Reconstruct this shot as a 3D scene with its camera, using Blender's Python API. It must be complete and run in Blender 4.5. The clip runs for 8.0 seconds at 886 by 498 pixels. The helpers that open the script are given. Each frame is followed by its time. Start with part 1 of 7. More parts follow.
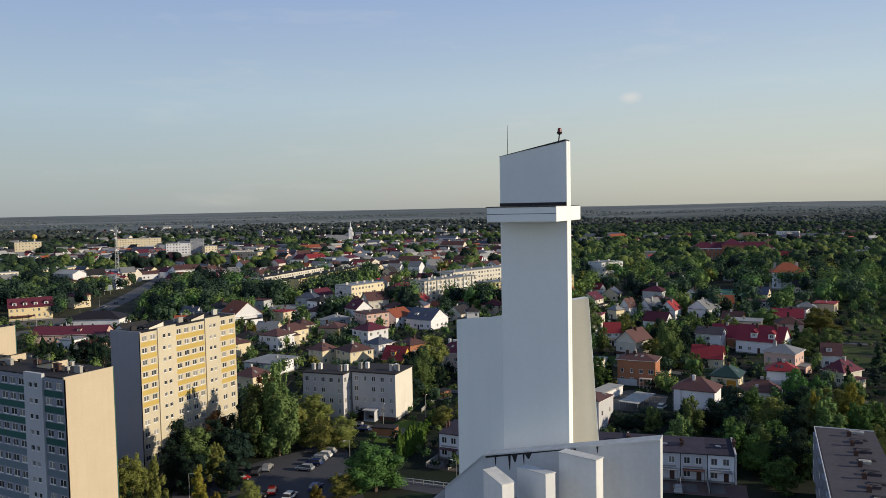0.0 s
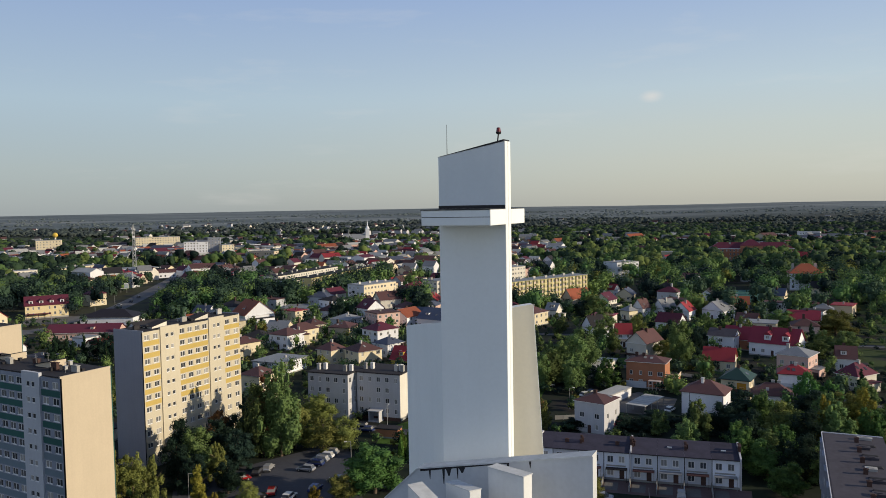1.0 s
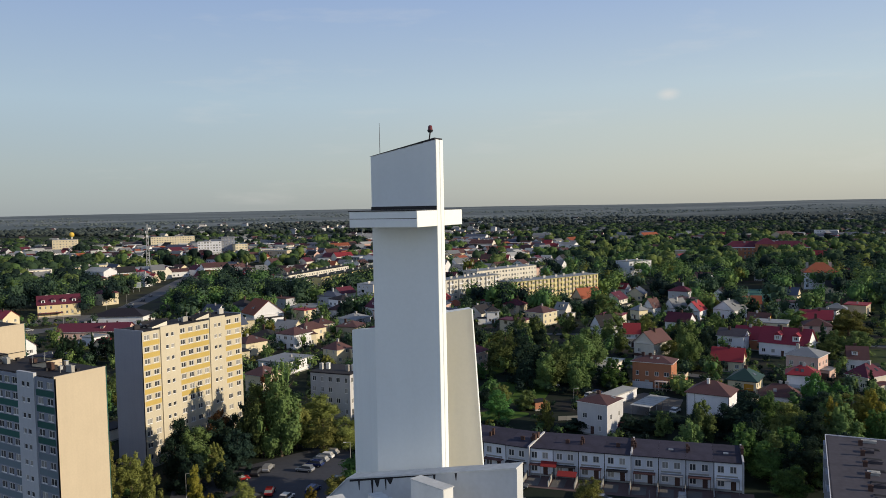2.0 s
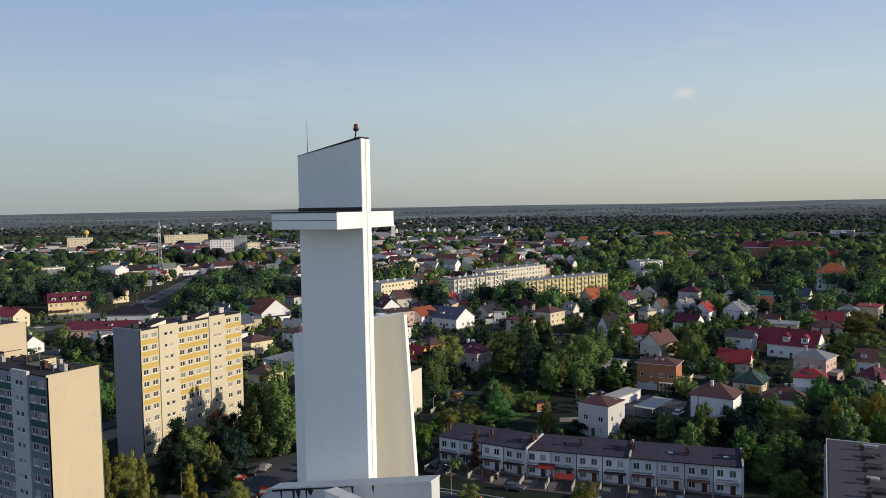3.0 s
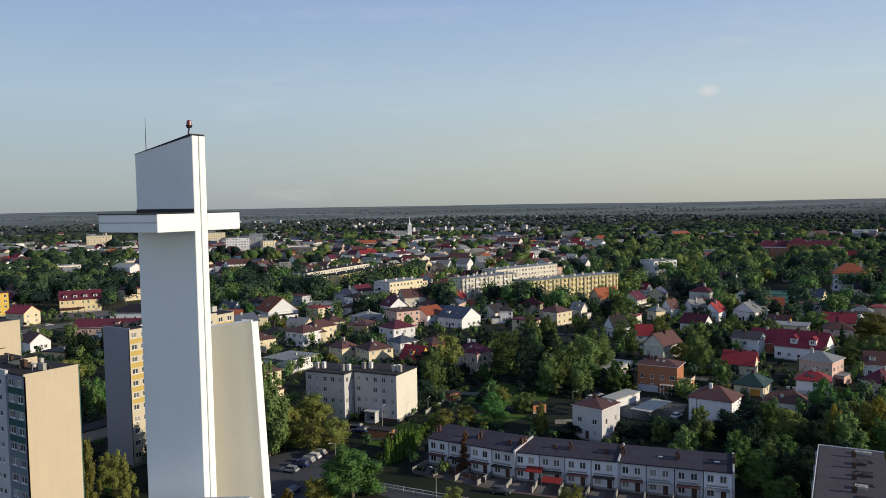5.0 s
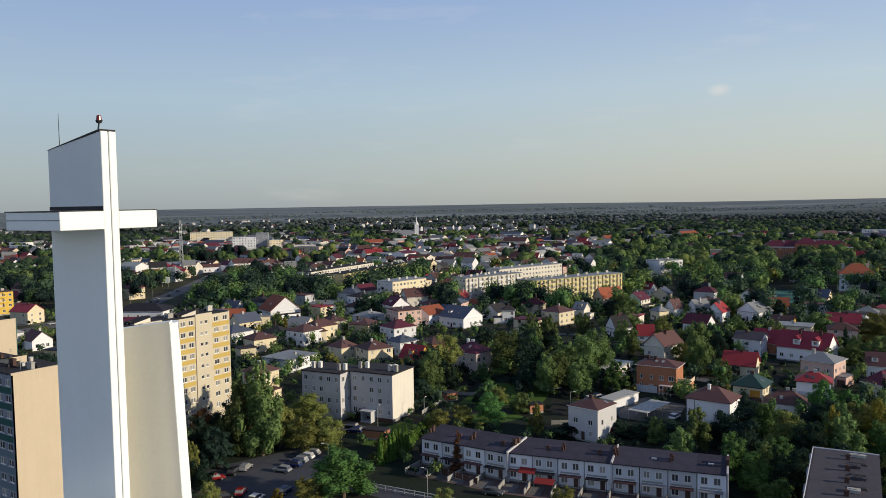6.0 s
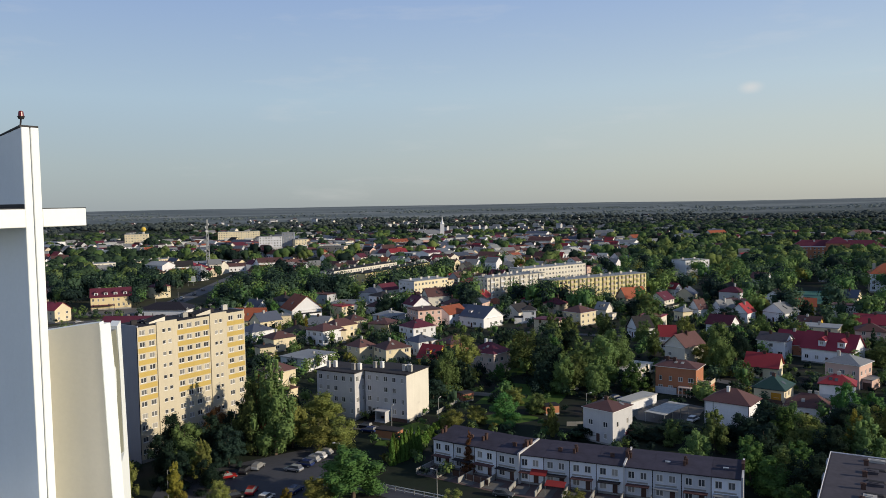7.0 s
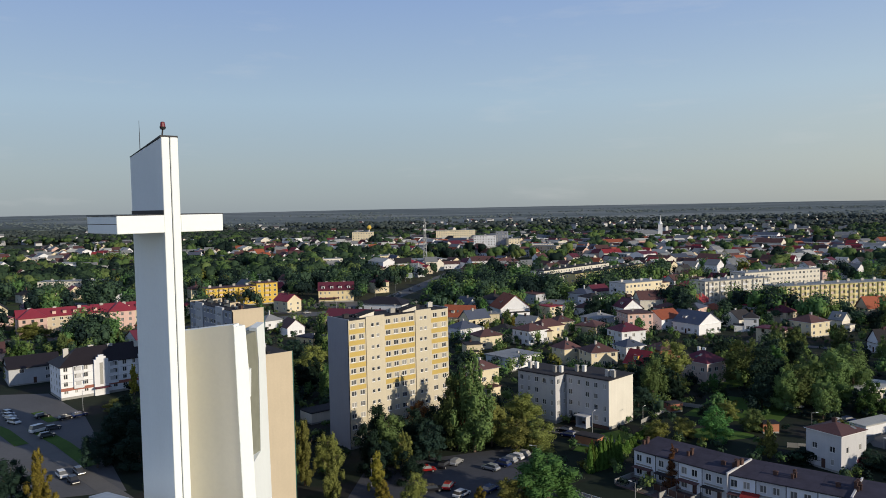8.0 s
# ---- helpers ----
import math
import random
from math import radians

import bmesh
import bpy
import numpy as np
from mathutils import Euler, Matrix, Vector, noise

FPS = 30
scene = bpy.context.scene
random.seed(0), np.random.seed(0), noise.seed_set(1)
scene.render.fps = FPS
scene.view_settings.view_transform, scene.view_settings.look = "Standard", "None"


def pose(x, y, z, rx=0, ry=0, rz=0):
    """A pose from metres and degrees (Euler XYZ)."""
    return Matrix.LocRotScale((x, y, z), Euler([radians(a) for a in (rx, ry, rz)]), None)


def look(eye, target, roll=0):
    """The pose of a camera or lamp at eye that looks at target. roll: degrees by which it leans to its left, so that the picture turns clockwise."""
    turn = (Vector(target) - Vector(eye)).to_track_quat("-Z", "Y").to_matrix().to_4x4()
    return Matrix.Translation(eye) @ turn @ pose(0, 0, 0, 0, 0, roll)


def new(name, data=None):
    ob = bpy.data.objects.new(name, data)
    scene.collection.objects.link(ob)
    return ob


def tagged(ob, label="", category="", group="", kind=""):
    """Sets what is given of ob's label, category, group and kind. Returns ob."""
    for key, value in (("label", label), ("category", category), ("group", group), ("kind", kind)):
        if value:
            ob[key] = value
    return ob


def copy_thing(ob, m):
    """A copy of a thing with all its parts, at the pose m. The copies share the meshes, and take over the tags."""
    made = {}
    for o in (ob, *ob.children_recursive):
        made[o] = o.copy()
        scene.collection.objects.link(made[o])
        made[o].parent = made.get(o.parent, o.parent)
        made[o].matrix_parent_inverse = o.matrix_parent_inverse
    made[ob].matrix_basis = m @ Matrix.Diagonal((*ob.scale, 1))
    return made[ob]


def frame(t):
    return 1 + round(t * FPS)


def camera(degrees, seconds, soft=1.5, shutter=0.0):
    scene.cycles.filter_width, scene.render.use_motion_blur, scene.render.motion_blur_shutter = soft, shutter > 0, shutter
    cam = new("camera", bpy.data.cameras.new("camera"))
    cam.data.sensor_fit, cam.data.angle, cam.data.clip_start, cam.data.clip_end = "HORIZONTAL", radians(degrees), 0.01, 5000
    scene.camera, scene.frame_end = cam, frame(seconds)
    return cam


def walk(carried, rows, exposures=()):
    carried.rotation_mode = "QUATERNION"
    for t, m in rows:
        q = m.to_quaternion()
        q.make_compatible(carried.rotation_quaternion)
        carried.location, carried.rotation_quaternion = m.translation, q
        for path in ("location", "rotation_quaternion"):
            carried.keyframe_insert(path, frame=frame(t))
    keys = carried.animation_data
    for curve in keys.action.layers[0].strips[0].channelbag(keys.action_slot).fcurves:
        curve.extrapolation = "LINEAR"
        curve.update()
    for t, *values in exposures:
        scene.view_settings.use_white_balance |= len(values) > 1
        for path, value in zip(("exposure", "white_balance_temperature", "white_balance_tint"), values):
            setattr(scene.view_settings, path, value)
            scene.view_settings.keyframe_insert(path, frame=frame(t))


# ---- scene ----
cam = camera(59.2, 8.0, soft=0.65)
PATH = [
    (0, (17.232, -1.837, 58.7), (17.738, 0.095, 58.589), -1.1),
    (0.5, (19.297, -1.537, 58.713), (19.779, 0.401, 58.603), -1.1),
    (1, (21.262, -1.378, 58.786), (21.72, 0.565, 58.674), -1.0),
    (1.5, (23.191, -1.195, 58.795), (23.629, 0.753, 58.682), -1.1),
    (3, (28.926, -0.552, 58.839), (29.308, 1.408, 58.723), -1.0),
    (3.5, (30.798, -0.396, 58.855), (31.164, 1.566, 58.739), -1.0),
    (4, (32.646, -0.210, 58.873), (32.997, 1.755, 58.756), -1.0),
    (4.5, (34.473, -0.030, 58.856), (34.812, 1.938, 58.738), -1.0),
    (6, (39.821, 0.618, 58.707), (40.127, 2.591, 58.587), -0.9),
    (6.5, (41.673, 0.83, 58.599), (41.965, 2.805, 58.479), -1.0),
    (7, (43.533, 1.307, 58.564), (43.768, 3.289, 58.444), -1.0),
    (7.5, (45.318, 2.206, 58.617), (45.268, 4.202, 58.503), -1.1),
    (8, (47.007, 3.469, 58.744), (46.694, 5.441, 58.632), -1.1),
]
walk(cam, [(t, look(eye, target, roll)) for t, eye, target, roll in PATH], [(0, 0.0, 6650, 10), (4, 0.0, 6550, 10), (6.5, 0.0, 6470, 10), (7.5, -0.05, 6350, 10), (8, -0.09, 6250, 10)])

# ---- light ----
SUN_AZ, SUN_EL = -27.0, 17.0          # degrees: direction towards the sun in plan, and its height
world = bpy.data.worlds.new("sky")
scene.world = world
world.use_nodes = True
wt = world.node_tree
sky = wt.nodes.new("ShaderNodeTexSky")
sky.sky_type = "NISHITA"
sky.sun_disc = False
sky.sun_elevation = radians(SUN_EL)
sky.sun_rotation = radians(SUN_AZ - 90)
sky.altitude = 200
sky.air_density, sky.dust_density, sky.ozone_density = 1.0, 0.5, 1.5
haze = wt.nodes.new("ShaderNodeHueSaturation")     # thin evening haze takes colour out of the sky
haze.inputs["Saturation"].default_value = 0.68
wt.links.new(sky.outputs[0], haze.inputs["Color"])
tone = wt.nodes.new("ShaderNodeMix")
tone.data_type, tone.blend_type = "RGBA", "MULTIPLY"
tone.inputs["Factor"].default_value = 1.0
tone.inputs["B"].default_value = (0.94, 0.98, 1.06, 1)
wt.links.new(haze.outputs[0], tone.inputs["A"])
# faint veils of cirrus
wc = wt.nodes.new("ShaderNodeTexCoord")
wm = wt.nodes.new("ShaderNodeMapping")
wm.inputs["Scale"].default_value = (2.2, 2.2, 13.0)
wn = wt.nodes.new("ShaderNodeTexNoise")
wn.inputs["Scale"].default_value, wn.inputs["Detail"].default_value, wn.inputs["Roughness"].default_value = 2.2, 7.0, 0.6
wr = wt.nodes.new("ShaderNodeMapRange")
wr.inputs["From Min"].default_value, wr.inputs["From Max"].default_value = 0.58, 0.85
wr.inputs["To Max"].default_value = 0.26
veil = wt.nodes.new("ShaderNodeMix")
veil.data_type, veil.blend_type = "RGBA", "MIX"
veil.inputs["B"].default_value = (6.3, 6.2, 6.0, 1)
wt.links.new(wc.outputs["Generated"], wm.inputs[0])
wt.links.new(wm.outputs[0], wn.inputs["Vector"])
wt.links.new(wn.outputs["Fac"], wr.inputs["Value"])
wisp = wt.nodes.new("ShaderNodeVectorMath")      # one small bright wisp over the east of the town
wisp.operation = "SUBTRACT"
wisp.inputs[1].default_value = (0.470, 0.873, 0.128)
flat_ = wt.nodes.new("ShaderNodeMapping")
flat_.inputs["Scale"].default_value = (60, 30, 105)
size_ = wt.nodes.new("ShaderNodeVectorMath")
size_.operation = "LENGTH"
edge_ = wt.nodes.new("ShaderNodeMapRange")
edge_.interpolation_type = "SMOOTHSTEP"
edge_.inputs["From Min"].default_value, edge_.inputs["From Max"].default_value = 1.0, 0.0
edge_.inputs["To Max"].default_value = 1.5
torn = wt.nodes.new("ShaderNodeMath")
torn.operation = "MULTIPLY"
both = wt.nodes.new("ShaderNodeMath")
both.operation = "ADD"
wt.links.new(wc.outputs["Generated"], wisp.inputs[0])
wt.links.new(wisp.outputs[0], flat_.inputs[0])
wt.links.new(flat_.outputs[0], size_.inputs[0])
wt.links.new(size_.outputs["Value"], edge_.inputs["Value"])
wt.links.new(edge_.outputs[0], torn.inputs[0])
wt.links.new(wn.outputs["Fac"], torn.inputs[1])
wt.links.new(torn.outputs[0], both.inputs[0])
wt.links.new(wr.outputs[0], both.inputs[1])
wt.links.new(both.outputs[0], veil.inputs["Factor"])
# the haze of the evening evens the sky out: a grey layer at the horizon, blue overhead
layers = wt.nodes.new("ShaderNodeValToRGB")
le = layers.color_ramp.elements
le[0].position, le[0].color = 0.0, (0.325, 0.385, 0.42, 1)
le[1].position, le[1].color = 1.0, (0.09, 0.135, 0.25, 1)
for lp, lc_ in ((0.05, (0.39, 0.465, 0.495, 1)), (0.13, (0.425, 0.56, 0.67, 1)), (0.27, (0.29, 0.425, 0.715, 1)), (0.5, (0.17, 0.245, 0.43, 1))):
    le.new(lp).color = lc_
sunward = wt.nodes.new("ShaderNodeValToRGB")      # the same layers, warmer towards the low sun
se_ = sunward.color_ramp.elements
se_[0].position, se_[0].color = 0.0, (0.40, 0.41, 0.375, 1)
se_[1].position, se_[1].color = 1.0, (0.09, 0.135, 0.25, 1)
for lp, lc_ in ((0.05, (0.475, 0.485, 0.435, 1)), (0.09, (0.50, 0.54, 0.505, 1)), (0.14, (0.47, 0.57, 0.62, 1)), (0.27, (0.30, 0.43, 0.705, 1)), (0.5, (0.17, 0.245, 0.43, 1))):
    se_.new(lp).color = lc_
facing = wt.nodes.new("ShaderNodeVectorMath")
facing.operation = "DOT_PRODUCT"
facing.inputs[1].default_value = (math.cos(radians(SUN_AZ)), math.sin(radians(SUN_AZ)), 0)
wt.links.new(wc.outputs["Generated"], facing.inputs[0])
side_ = wt.nodes.new("ShaderNodeMapRange")
side_.interpolation_type = "SMOOTHSTEP"
side_.inputs["From Min"].default_value, side_.inputs["From Max"].default_value = -0.7, 0.2
wt.links.new(facing.outputs["Value"], side_.inputs["Value"])
warmth = wt.nodes.new("ShaderNodeMix")
warmth.data_type = "RGBA"
wt.links.new(side_.outputs[0], warmth.inputs["Factor"])
wt.links.new(layers.outputs[0], warmth.inputs["A"])
wt.links.new(sunward.outputs[0], warmth.inputs["B"])
height_ = wt.nodes.new("ShaderNodeSeparateXYZ")
wt.links.new(wc.outputs["Generated"], height_.inputs[0])
wt.links.new(height_.outputs["Z"], layers.inputs[0])
wt.links.new(height_.outputs["Z"], sunward.inputs[0])
gain = wt.nodes.new("ShaderNodeVectorMath")
gain.operation = "SCALE"
gain.inputs["Scale"].default_value = 8.7
wt.links.new(warmth.outputs["Result"], gain.inputs[0])
even = wt.nodes.new("ShaderNodeMix")
even.data_type, even.blend_type = "RGBA", "MIX"
even.inputs["Factor"].default_value = 0.75
wt.links.new(tone.outputs["Result"], even.inputs["A"])
wt.links.new(gain.outputs[0], even.inputs["B"])
wt.links.new(even.outputs["Result"], veil.inputs["A"])
wt.links.new(veil.outputs["Result"], wt.nodes["Background"].inputs[0])
wt.nodes["Background"].inputs[1].default_value = 0.115
sun = new("sun", bpy.data.lights.new("sun", "SUN"))
sun.data.energy, sun.data.angle, sun.data.color = 4.4, radians(0.6), (1.0, 0.855, 0.635)
sx, sy, sz = (math.cos(radians(SUN_EL)) * math.cos(radians(SUN_AZ)), math.cos(radians(SUN_EL)) * math.sin(radians(SUN_AZ)), math.sin(radians(SUN_EL)))
sun.matrix_world = look((30 + 200 * sx, 30 + 200 * sy, 200 * sz), (30, 30, 0))

# ---- materials ----
def surface(name, rgb, rough=0.8, vary=0.15, grain=3.0, patch=0.25, bump=0.15, tint=0.0, metal=0.0, streak=0.0, ribs=0.0, island=0.0, coord="Object"):
    """A procedural surface: fine grain, large patches, streaks down the wall, ribs along y, and a tint of its own for each object or piece."""
    m = bpy.data.materials.new(name)
    m.use_nodes = True
    nt = m.node_tree
    N, L = nt.nodes, nt.links
    bsdf = N["Principled BSDF"]
    bsdf.inputs["Roughness"].default_value = rough
    bsdf.inputs["Metallic"].default_value = metal
    bsdf.inputs["Specular IOR Level"].default_value = 0.5 if rough < 0.5 else 0.2
    tc = N.new("ShaderNodeTexCoord")
    pos = tc.outputs[coord] if coord != "World" else N.new("ShaderNodeNewGeometry").outputs["Position"]

    def noise_tex(scale, stretch=None, detail=4.0):
        t = N.new("ShaderNodeTexNoise")
        t.inputs["Scale"].default_value = scale
        t.inputs["Detail"].default_value = detail
        if stretch:
            mp = N.new("ShaderNodeMapping")
            mp.inputs["Scale"].default_value = stretch
            L.new(pos, mp.inputs[0])
            L.new(mp.outputs[0], t.inputs["Vector"])
        else:
            L.new(pos, t.inputs["Vector"])
        return t.outputs["Fac"]

    def mth(op, a, b):
        n = N.new("ShaderNodeMath")
        n.operation = op
        for i, v in enumerate((a, b)):
            if hasattr(v, "links"):
                L.new(v, n.inputs[i])
            else:
                n.inputs[i].default_value = v
        return n.outputs[0]

    fine = noise_tex(grain)
    f = mth("MULTIPLY", mth("SUBTRACT", fine, 0.5), vary * 2)
    f = mth("ADD", f, mth("MULTIPLY", mth("SUBTRACT", noise_tex(patch, detail=3.0), 0.5), vary * 2.4))
    if streak:
        f = mth("ADD", f, mth("MULTIPLY", mth("SUBTRACT", noise_tex(1.0, (1.6, 1.6, 0.12)), 0.5), streak * 2))
    if tint:
        f = mth("ADD", f, mth("MULTIPLY", mth("SUBTRACT", N.new("ShaderNodeObjectInfo").outputs["Random"], 0.5), tint * 2))
    if island:
        f = mth("ADD", f, mth("MULTIPLY", mth("SUBTRACT", N.new("ShaderNodeNewGeometry").outputs["Random Per Island"], 0.5), island * 2))
    hsv = N.new("ShaderNodeHueSaturation")
    hsv.inputs["Color"].default_value = (*rgb, 1)
    L.new(mth("ADD", f, 1.0), hsv.inputs["Value"])
    L.new(hsv.outputs[0], bsdf.inputs["Base Color"])
    height = fine
    if ribs:
        w = N.new("ShaderNodeTexWave")
        w.bands_direction = "X"
        w.inputs["Scale"].default_value = ribs
        L.new(pos, w.inputs["Vector"])
        height = mth("ADD", mth("MULTIPLY", fine, 0.4), w.outputs["Fac"])
    if bump:
        b = N.new("ShaderNodeBump")
        b.inputs["Strength"].default_value = bump
        b.inputs["Distance"].default_value = 0.05
        L.new(height, b.inputs["Height"])
        L.new(b.outputs[0], bsdf.inputs["Normal"])
    return m


def leaf_material(name, rgb, tint=0.35, island=0.45, hue=0.02):
    m = surface(name, rgb, rough=0.75, vary=0.2, grain=2.0, patch=0.3, bump=0, tint=tint, island=island)
    nt = m.node_tree
    bsdf = nt.nodes["Principled BSDF"]
    hsv = next(n for n in nt.nodes if n.type == "HUE_SAT")
    info = nt.nodes.new("ShaderNodeObjectInfo")
    rng = nt.nodes.new("ShaderNodeMapRange")
    rng.inputs["To Min"].default_value, rng.inputs["To Max"].default_value = 0.5 - hue, 0.5 + hue
    nt.links.new(info.outputs["Random"], rng.inputs["Value"])
    nt.links.new(rng.outputs[0], hsv.inputs["Hue"])
    tr = nt.nodes.new("ShaderNodeBsdfTranslucent")
    nt.links.new(hsv.outputs[0], tr.inputs["Color"])
    mix = nt.nodes.new("ShaderNodeMixShader")
    mix.inputs[0].default_value = 0.10
    bsdf.inputs["Specular IOR Level"].default_value = 0.05
    nt.links.new(bsdf.outputs[0], mix.inputs[1])
    nt.links.new(tr.outputs[0], mix.inputs[2])
    nt.links.new(mix.outputs[0], nt.nodes["Material Output"].inputs["Surface"])
    return m


def glass_material():
    """Glossy panes: dark rooms behind most windows, pale curtains behind some."""
    m = surface("window_glass", (0.06, 0.064, 0.072), rough=0.08, vary=0.1, bump=0)
    nt = m.node_tree
    rooms = nt.nodes.new("ShaderNodeValToRGB")
    rooms.color_ramp.elements[0].color = (0.035, 0.038, 0.045, 1)
    rooms.color_ramp.elements[1].position, rooms.color_ramp.elements[1].color = 0.95, (0.36, 0.355, 0.34, 1)
    rooms.color_ramp.elements.new(0.5).color = (0.075, 0.08, 0.09, 1)
    nt.links.new(nt.nodes.new("ShaderNodeObjectInfo").outputs["Random"], rooms.inputs[0])
    nt.links.new(rooms.outputs[0], next(n for n in nt.nodes if n.type == "HUE_SAT").inputs["Color"])
    return m


WING = surface("tower_cream_paint", (0.75, 0.715, 0.61), rough=0.75, vary=0.04, grain=6, patch=0.3, bump=0.06, streak=0.04)
# tower white darkened for the stepped wall: its shade painted in, plus streaks
SHADE_WHITE = surface("shade_white_paint", (0.55, 0.58, 0.615), rough=0.75, vary=0.09, grain=5, patch=0.5, bump=0.08, streak=0.08)
# a lighter step of that painted shade for the blades
BLADE = surface("half_shade_white_paint", (0.68, 0.70, 0.71), rough=0.75, vary=0.08, grain=5, patch=0.6, bump=0.08, streak=0.08)
TOWER = surface("tower_white_paint", (0.825, 0.87, 0.88), rough=0.7, vary=0.035, grain=6, patch=0.35, bump=0.06, streak=0.03)
WALLS = {
    "white": surface("white_plaster", (0.745, 0.76, 0.80), vary=0.07, streak=0.07, tint=0.1),
    "cream": surface("cream_plaster", (0.66, 0.585, 0.42), vary=0.08, streak=0.07, tint=0.1),
    "ivory": surface("ivory_plaster", (0.545, 0.495, 0.385), vary=0.07, streak=0.07, tint=0.05),
    "pale": surface("pale_plaster", (0.67, 0.64, 0.57), vary=0.08, streak=0.07, tint=0.12),
    "peach": surface("peach_plaster", (0.54, 0.462, 0.35), vary=0.06, streak=0.05, tint=0.06),
    "pink": surface("pink_plaster", (0.60, 0.42, 0.37), vary=0.08, streak=0.05, tint=0.1),
    "yellow": surface("yellow_plaster", (0.66, 0.46, 0.09), vary=0.07, streak=0.05, tint=0.05),
    "ochre": surface("ochre_plaster", (0.52, 0.385, 0.125), vary=0.08, streak=0.05, tint=0.22),
    "grey": surface("grey_plaster", (0.46, 0.48, 0.52), vary=0.08, streak=0.08, tint=0.1),
    "slate": surface("slate_plaster", (0.26, 0.285, 0.345), vary=0.07, streak=0.06, tint=0.06),
    "brick": surface("orange_brick", (0.40, 0.175, 0.10), vary=0.14, grain=9, streak=0.05, tint=0.08),
    "mist": surface("pale_blue_grey_plaster", (0.66, 0.70, 0.77), vary=0.08, streak=0.08, tint=0.22),
    "sand": surface("sand_plaster", (0.68, 0.57, 0.34), vary=0.06, streak=0.05, tint=0.1),
    "ash": surface("ash_grey_plaster", (0.50, 0.505, 0.53), vary=0.08, streak=0.09, tint=0.04),
    "rose": surface("rose_plaster", (0.60, 0.49, 0.45), vary=0.08, streak=0.05, tint=0.05),
    "olive": surface("olive_yellow_panel", (0.55, 0.50, 0.265), vary=0.08, streak=0.06, tint=0.05),
    "teal": surface("teal_grey_panel", (0.16, 0.21, 0.25), vary=0.08, streak=0.05, tint=0.05),
    "green": surface("green_panel", (0.035, 0.11, 0.1), vary=0.08, streak=0.05, tint=0.1),
    "rust": surface("rust_panel", (0.3, 0.12, 0.09), vary=0.08, streak=0.05, tint=0.1),
}
ROOFS = {
    "crimson": surface("crimson_sheet_roof", (0.25, 0.035, 0.055), rough=0.5, vary=0.12, ribs=1.6, bump=0.3),
    "black": surface("black_tile", (0.022, 0.018, 0.022), rough=0.55, vary=0.14, ribs=1.6, bump=0.3),
    "red": surface("red_tile", (0.27, 0.035, 0.045), rough=0.6, vary=0.14, ribs=1.6, bump=0.3, tint=0.15),
    "maroon": surface("maroon_tile", (0.105, 0.024, 0.042), rough=0.6, vary=0.14, ribs=1.6, bump=0.3, tint=0.15),
    "brown": surface("brown_tile", (0.105, 0.055, 0.055), rough=0.7, vary=0.16, ribs=1.6, bump=0.3, tint=0.2),
    "orange": surface("orange_tile", (0.3, 0.09, 0.05), rough=0.7, vary=0.15, ribs=1.6, bump=0.3, tint=0.15),
    "tar": surface("tarred_roof_felt", (0.045, 0.042, 0.064), rough=0.85, vary=0.25, grain=1.5, patch=0.5, tint=0.15),
    "felt": surface("worn_roof_felt", (0.068, 0.063, 0.076), rough=0.85, vary=0.22, grain=1.2, patch=0.4, tint=0.1),
    "dark": surface("dark_felt", (0.032, 0.031, 0.036), rough=0.85, vary=0.2, grain=2, tint=0.2),
    "green": surface("green_sheet_roof", (0.03, 0.065, 0.058), rough=0.5, vary=0.12, ribs=1.6, bump=0.3),
    "pale": surface("pale_sheet_roof", (0.46, 0.46, 0.44), rough=0.5, vary=0.15, ribs=1.2, bump=0.2, tint=0.1),
    "grey": surface("grey_sheet_roof", (0.22, 0.23, 0.245), rough=0.5, vary=0.15, ribs=1.2, bump=0.2, tint=0.2),
    "blue": surface("blue_sheet_roof", (0.08, 0.095, 0.14), rough=0.5, vary=0.12, ribs=1.2, bump=0.2, tint=0.2),
}
GLASS = glass_material()
FRAME = surface("white_window_frame", (0.75, 0.75, 0.74), rough=0.4, vary=0.03, bump=0)
DARK = surface("dark_metal", (0.03, 0.03, 0.035), rough=0.5, vary=0.1, bump=0)
METAL = surface("galvanised_metal", (0.45, 0.46, 0.47), rough=0.45, vary=0.1, metal=0.6, bump=0)
CHIMNEY = surface("chimney_plaster", (0.42, 0.41, 0.39), vary=0.15, tint=0.3)
BRICKDARK = surface("dark_brick", (0.085, 0.05, 0.043), vary=0.15, tint=0.15)
CONCRETE = surface("concrete", (0.30, 0.30, 0.29), vary=0.12, streak=0.05, tint=0.1)
ASPHALT = surface("asphalt", (0.066, 0.070, 0.085), vary=0.2, grain=1.2, patch=0.08, coord="World")
WORN = surface("worn_asphalt", (0.115, 0.117, 0.125), vary=0.15, grain=1.2, patch=0.06, coord="World")
PAVING = surface("paving", (0.14, 0.137, 0.135), vary=0.2, grain=2, patch=0.15, coord="World")
BARK = surface("bark", (0.13, 0.10, 0.075), vary=0.25, grain=5)
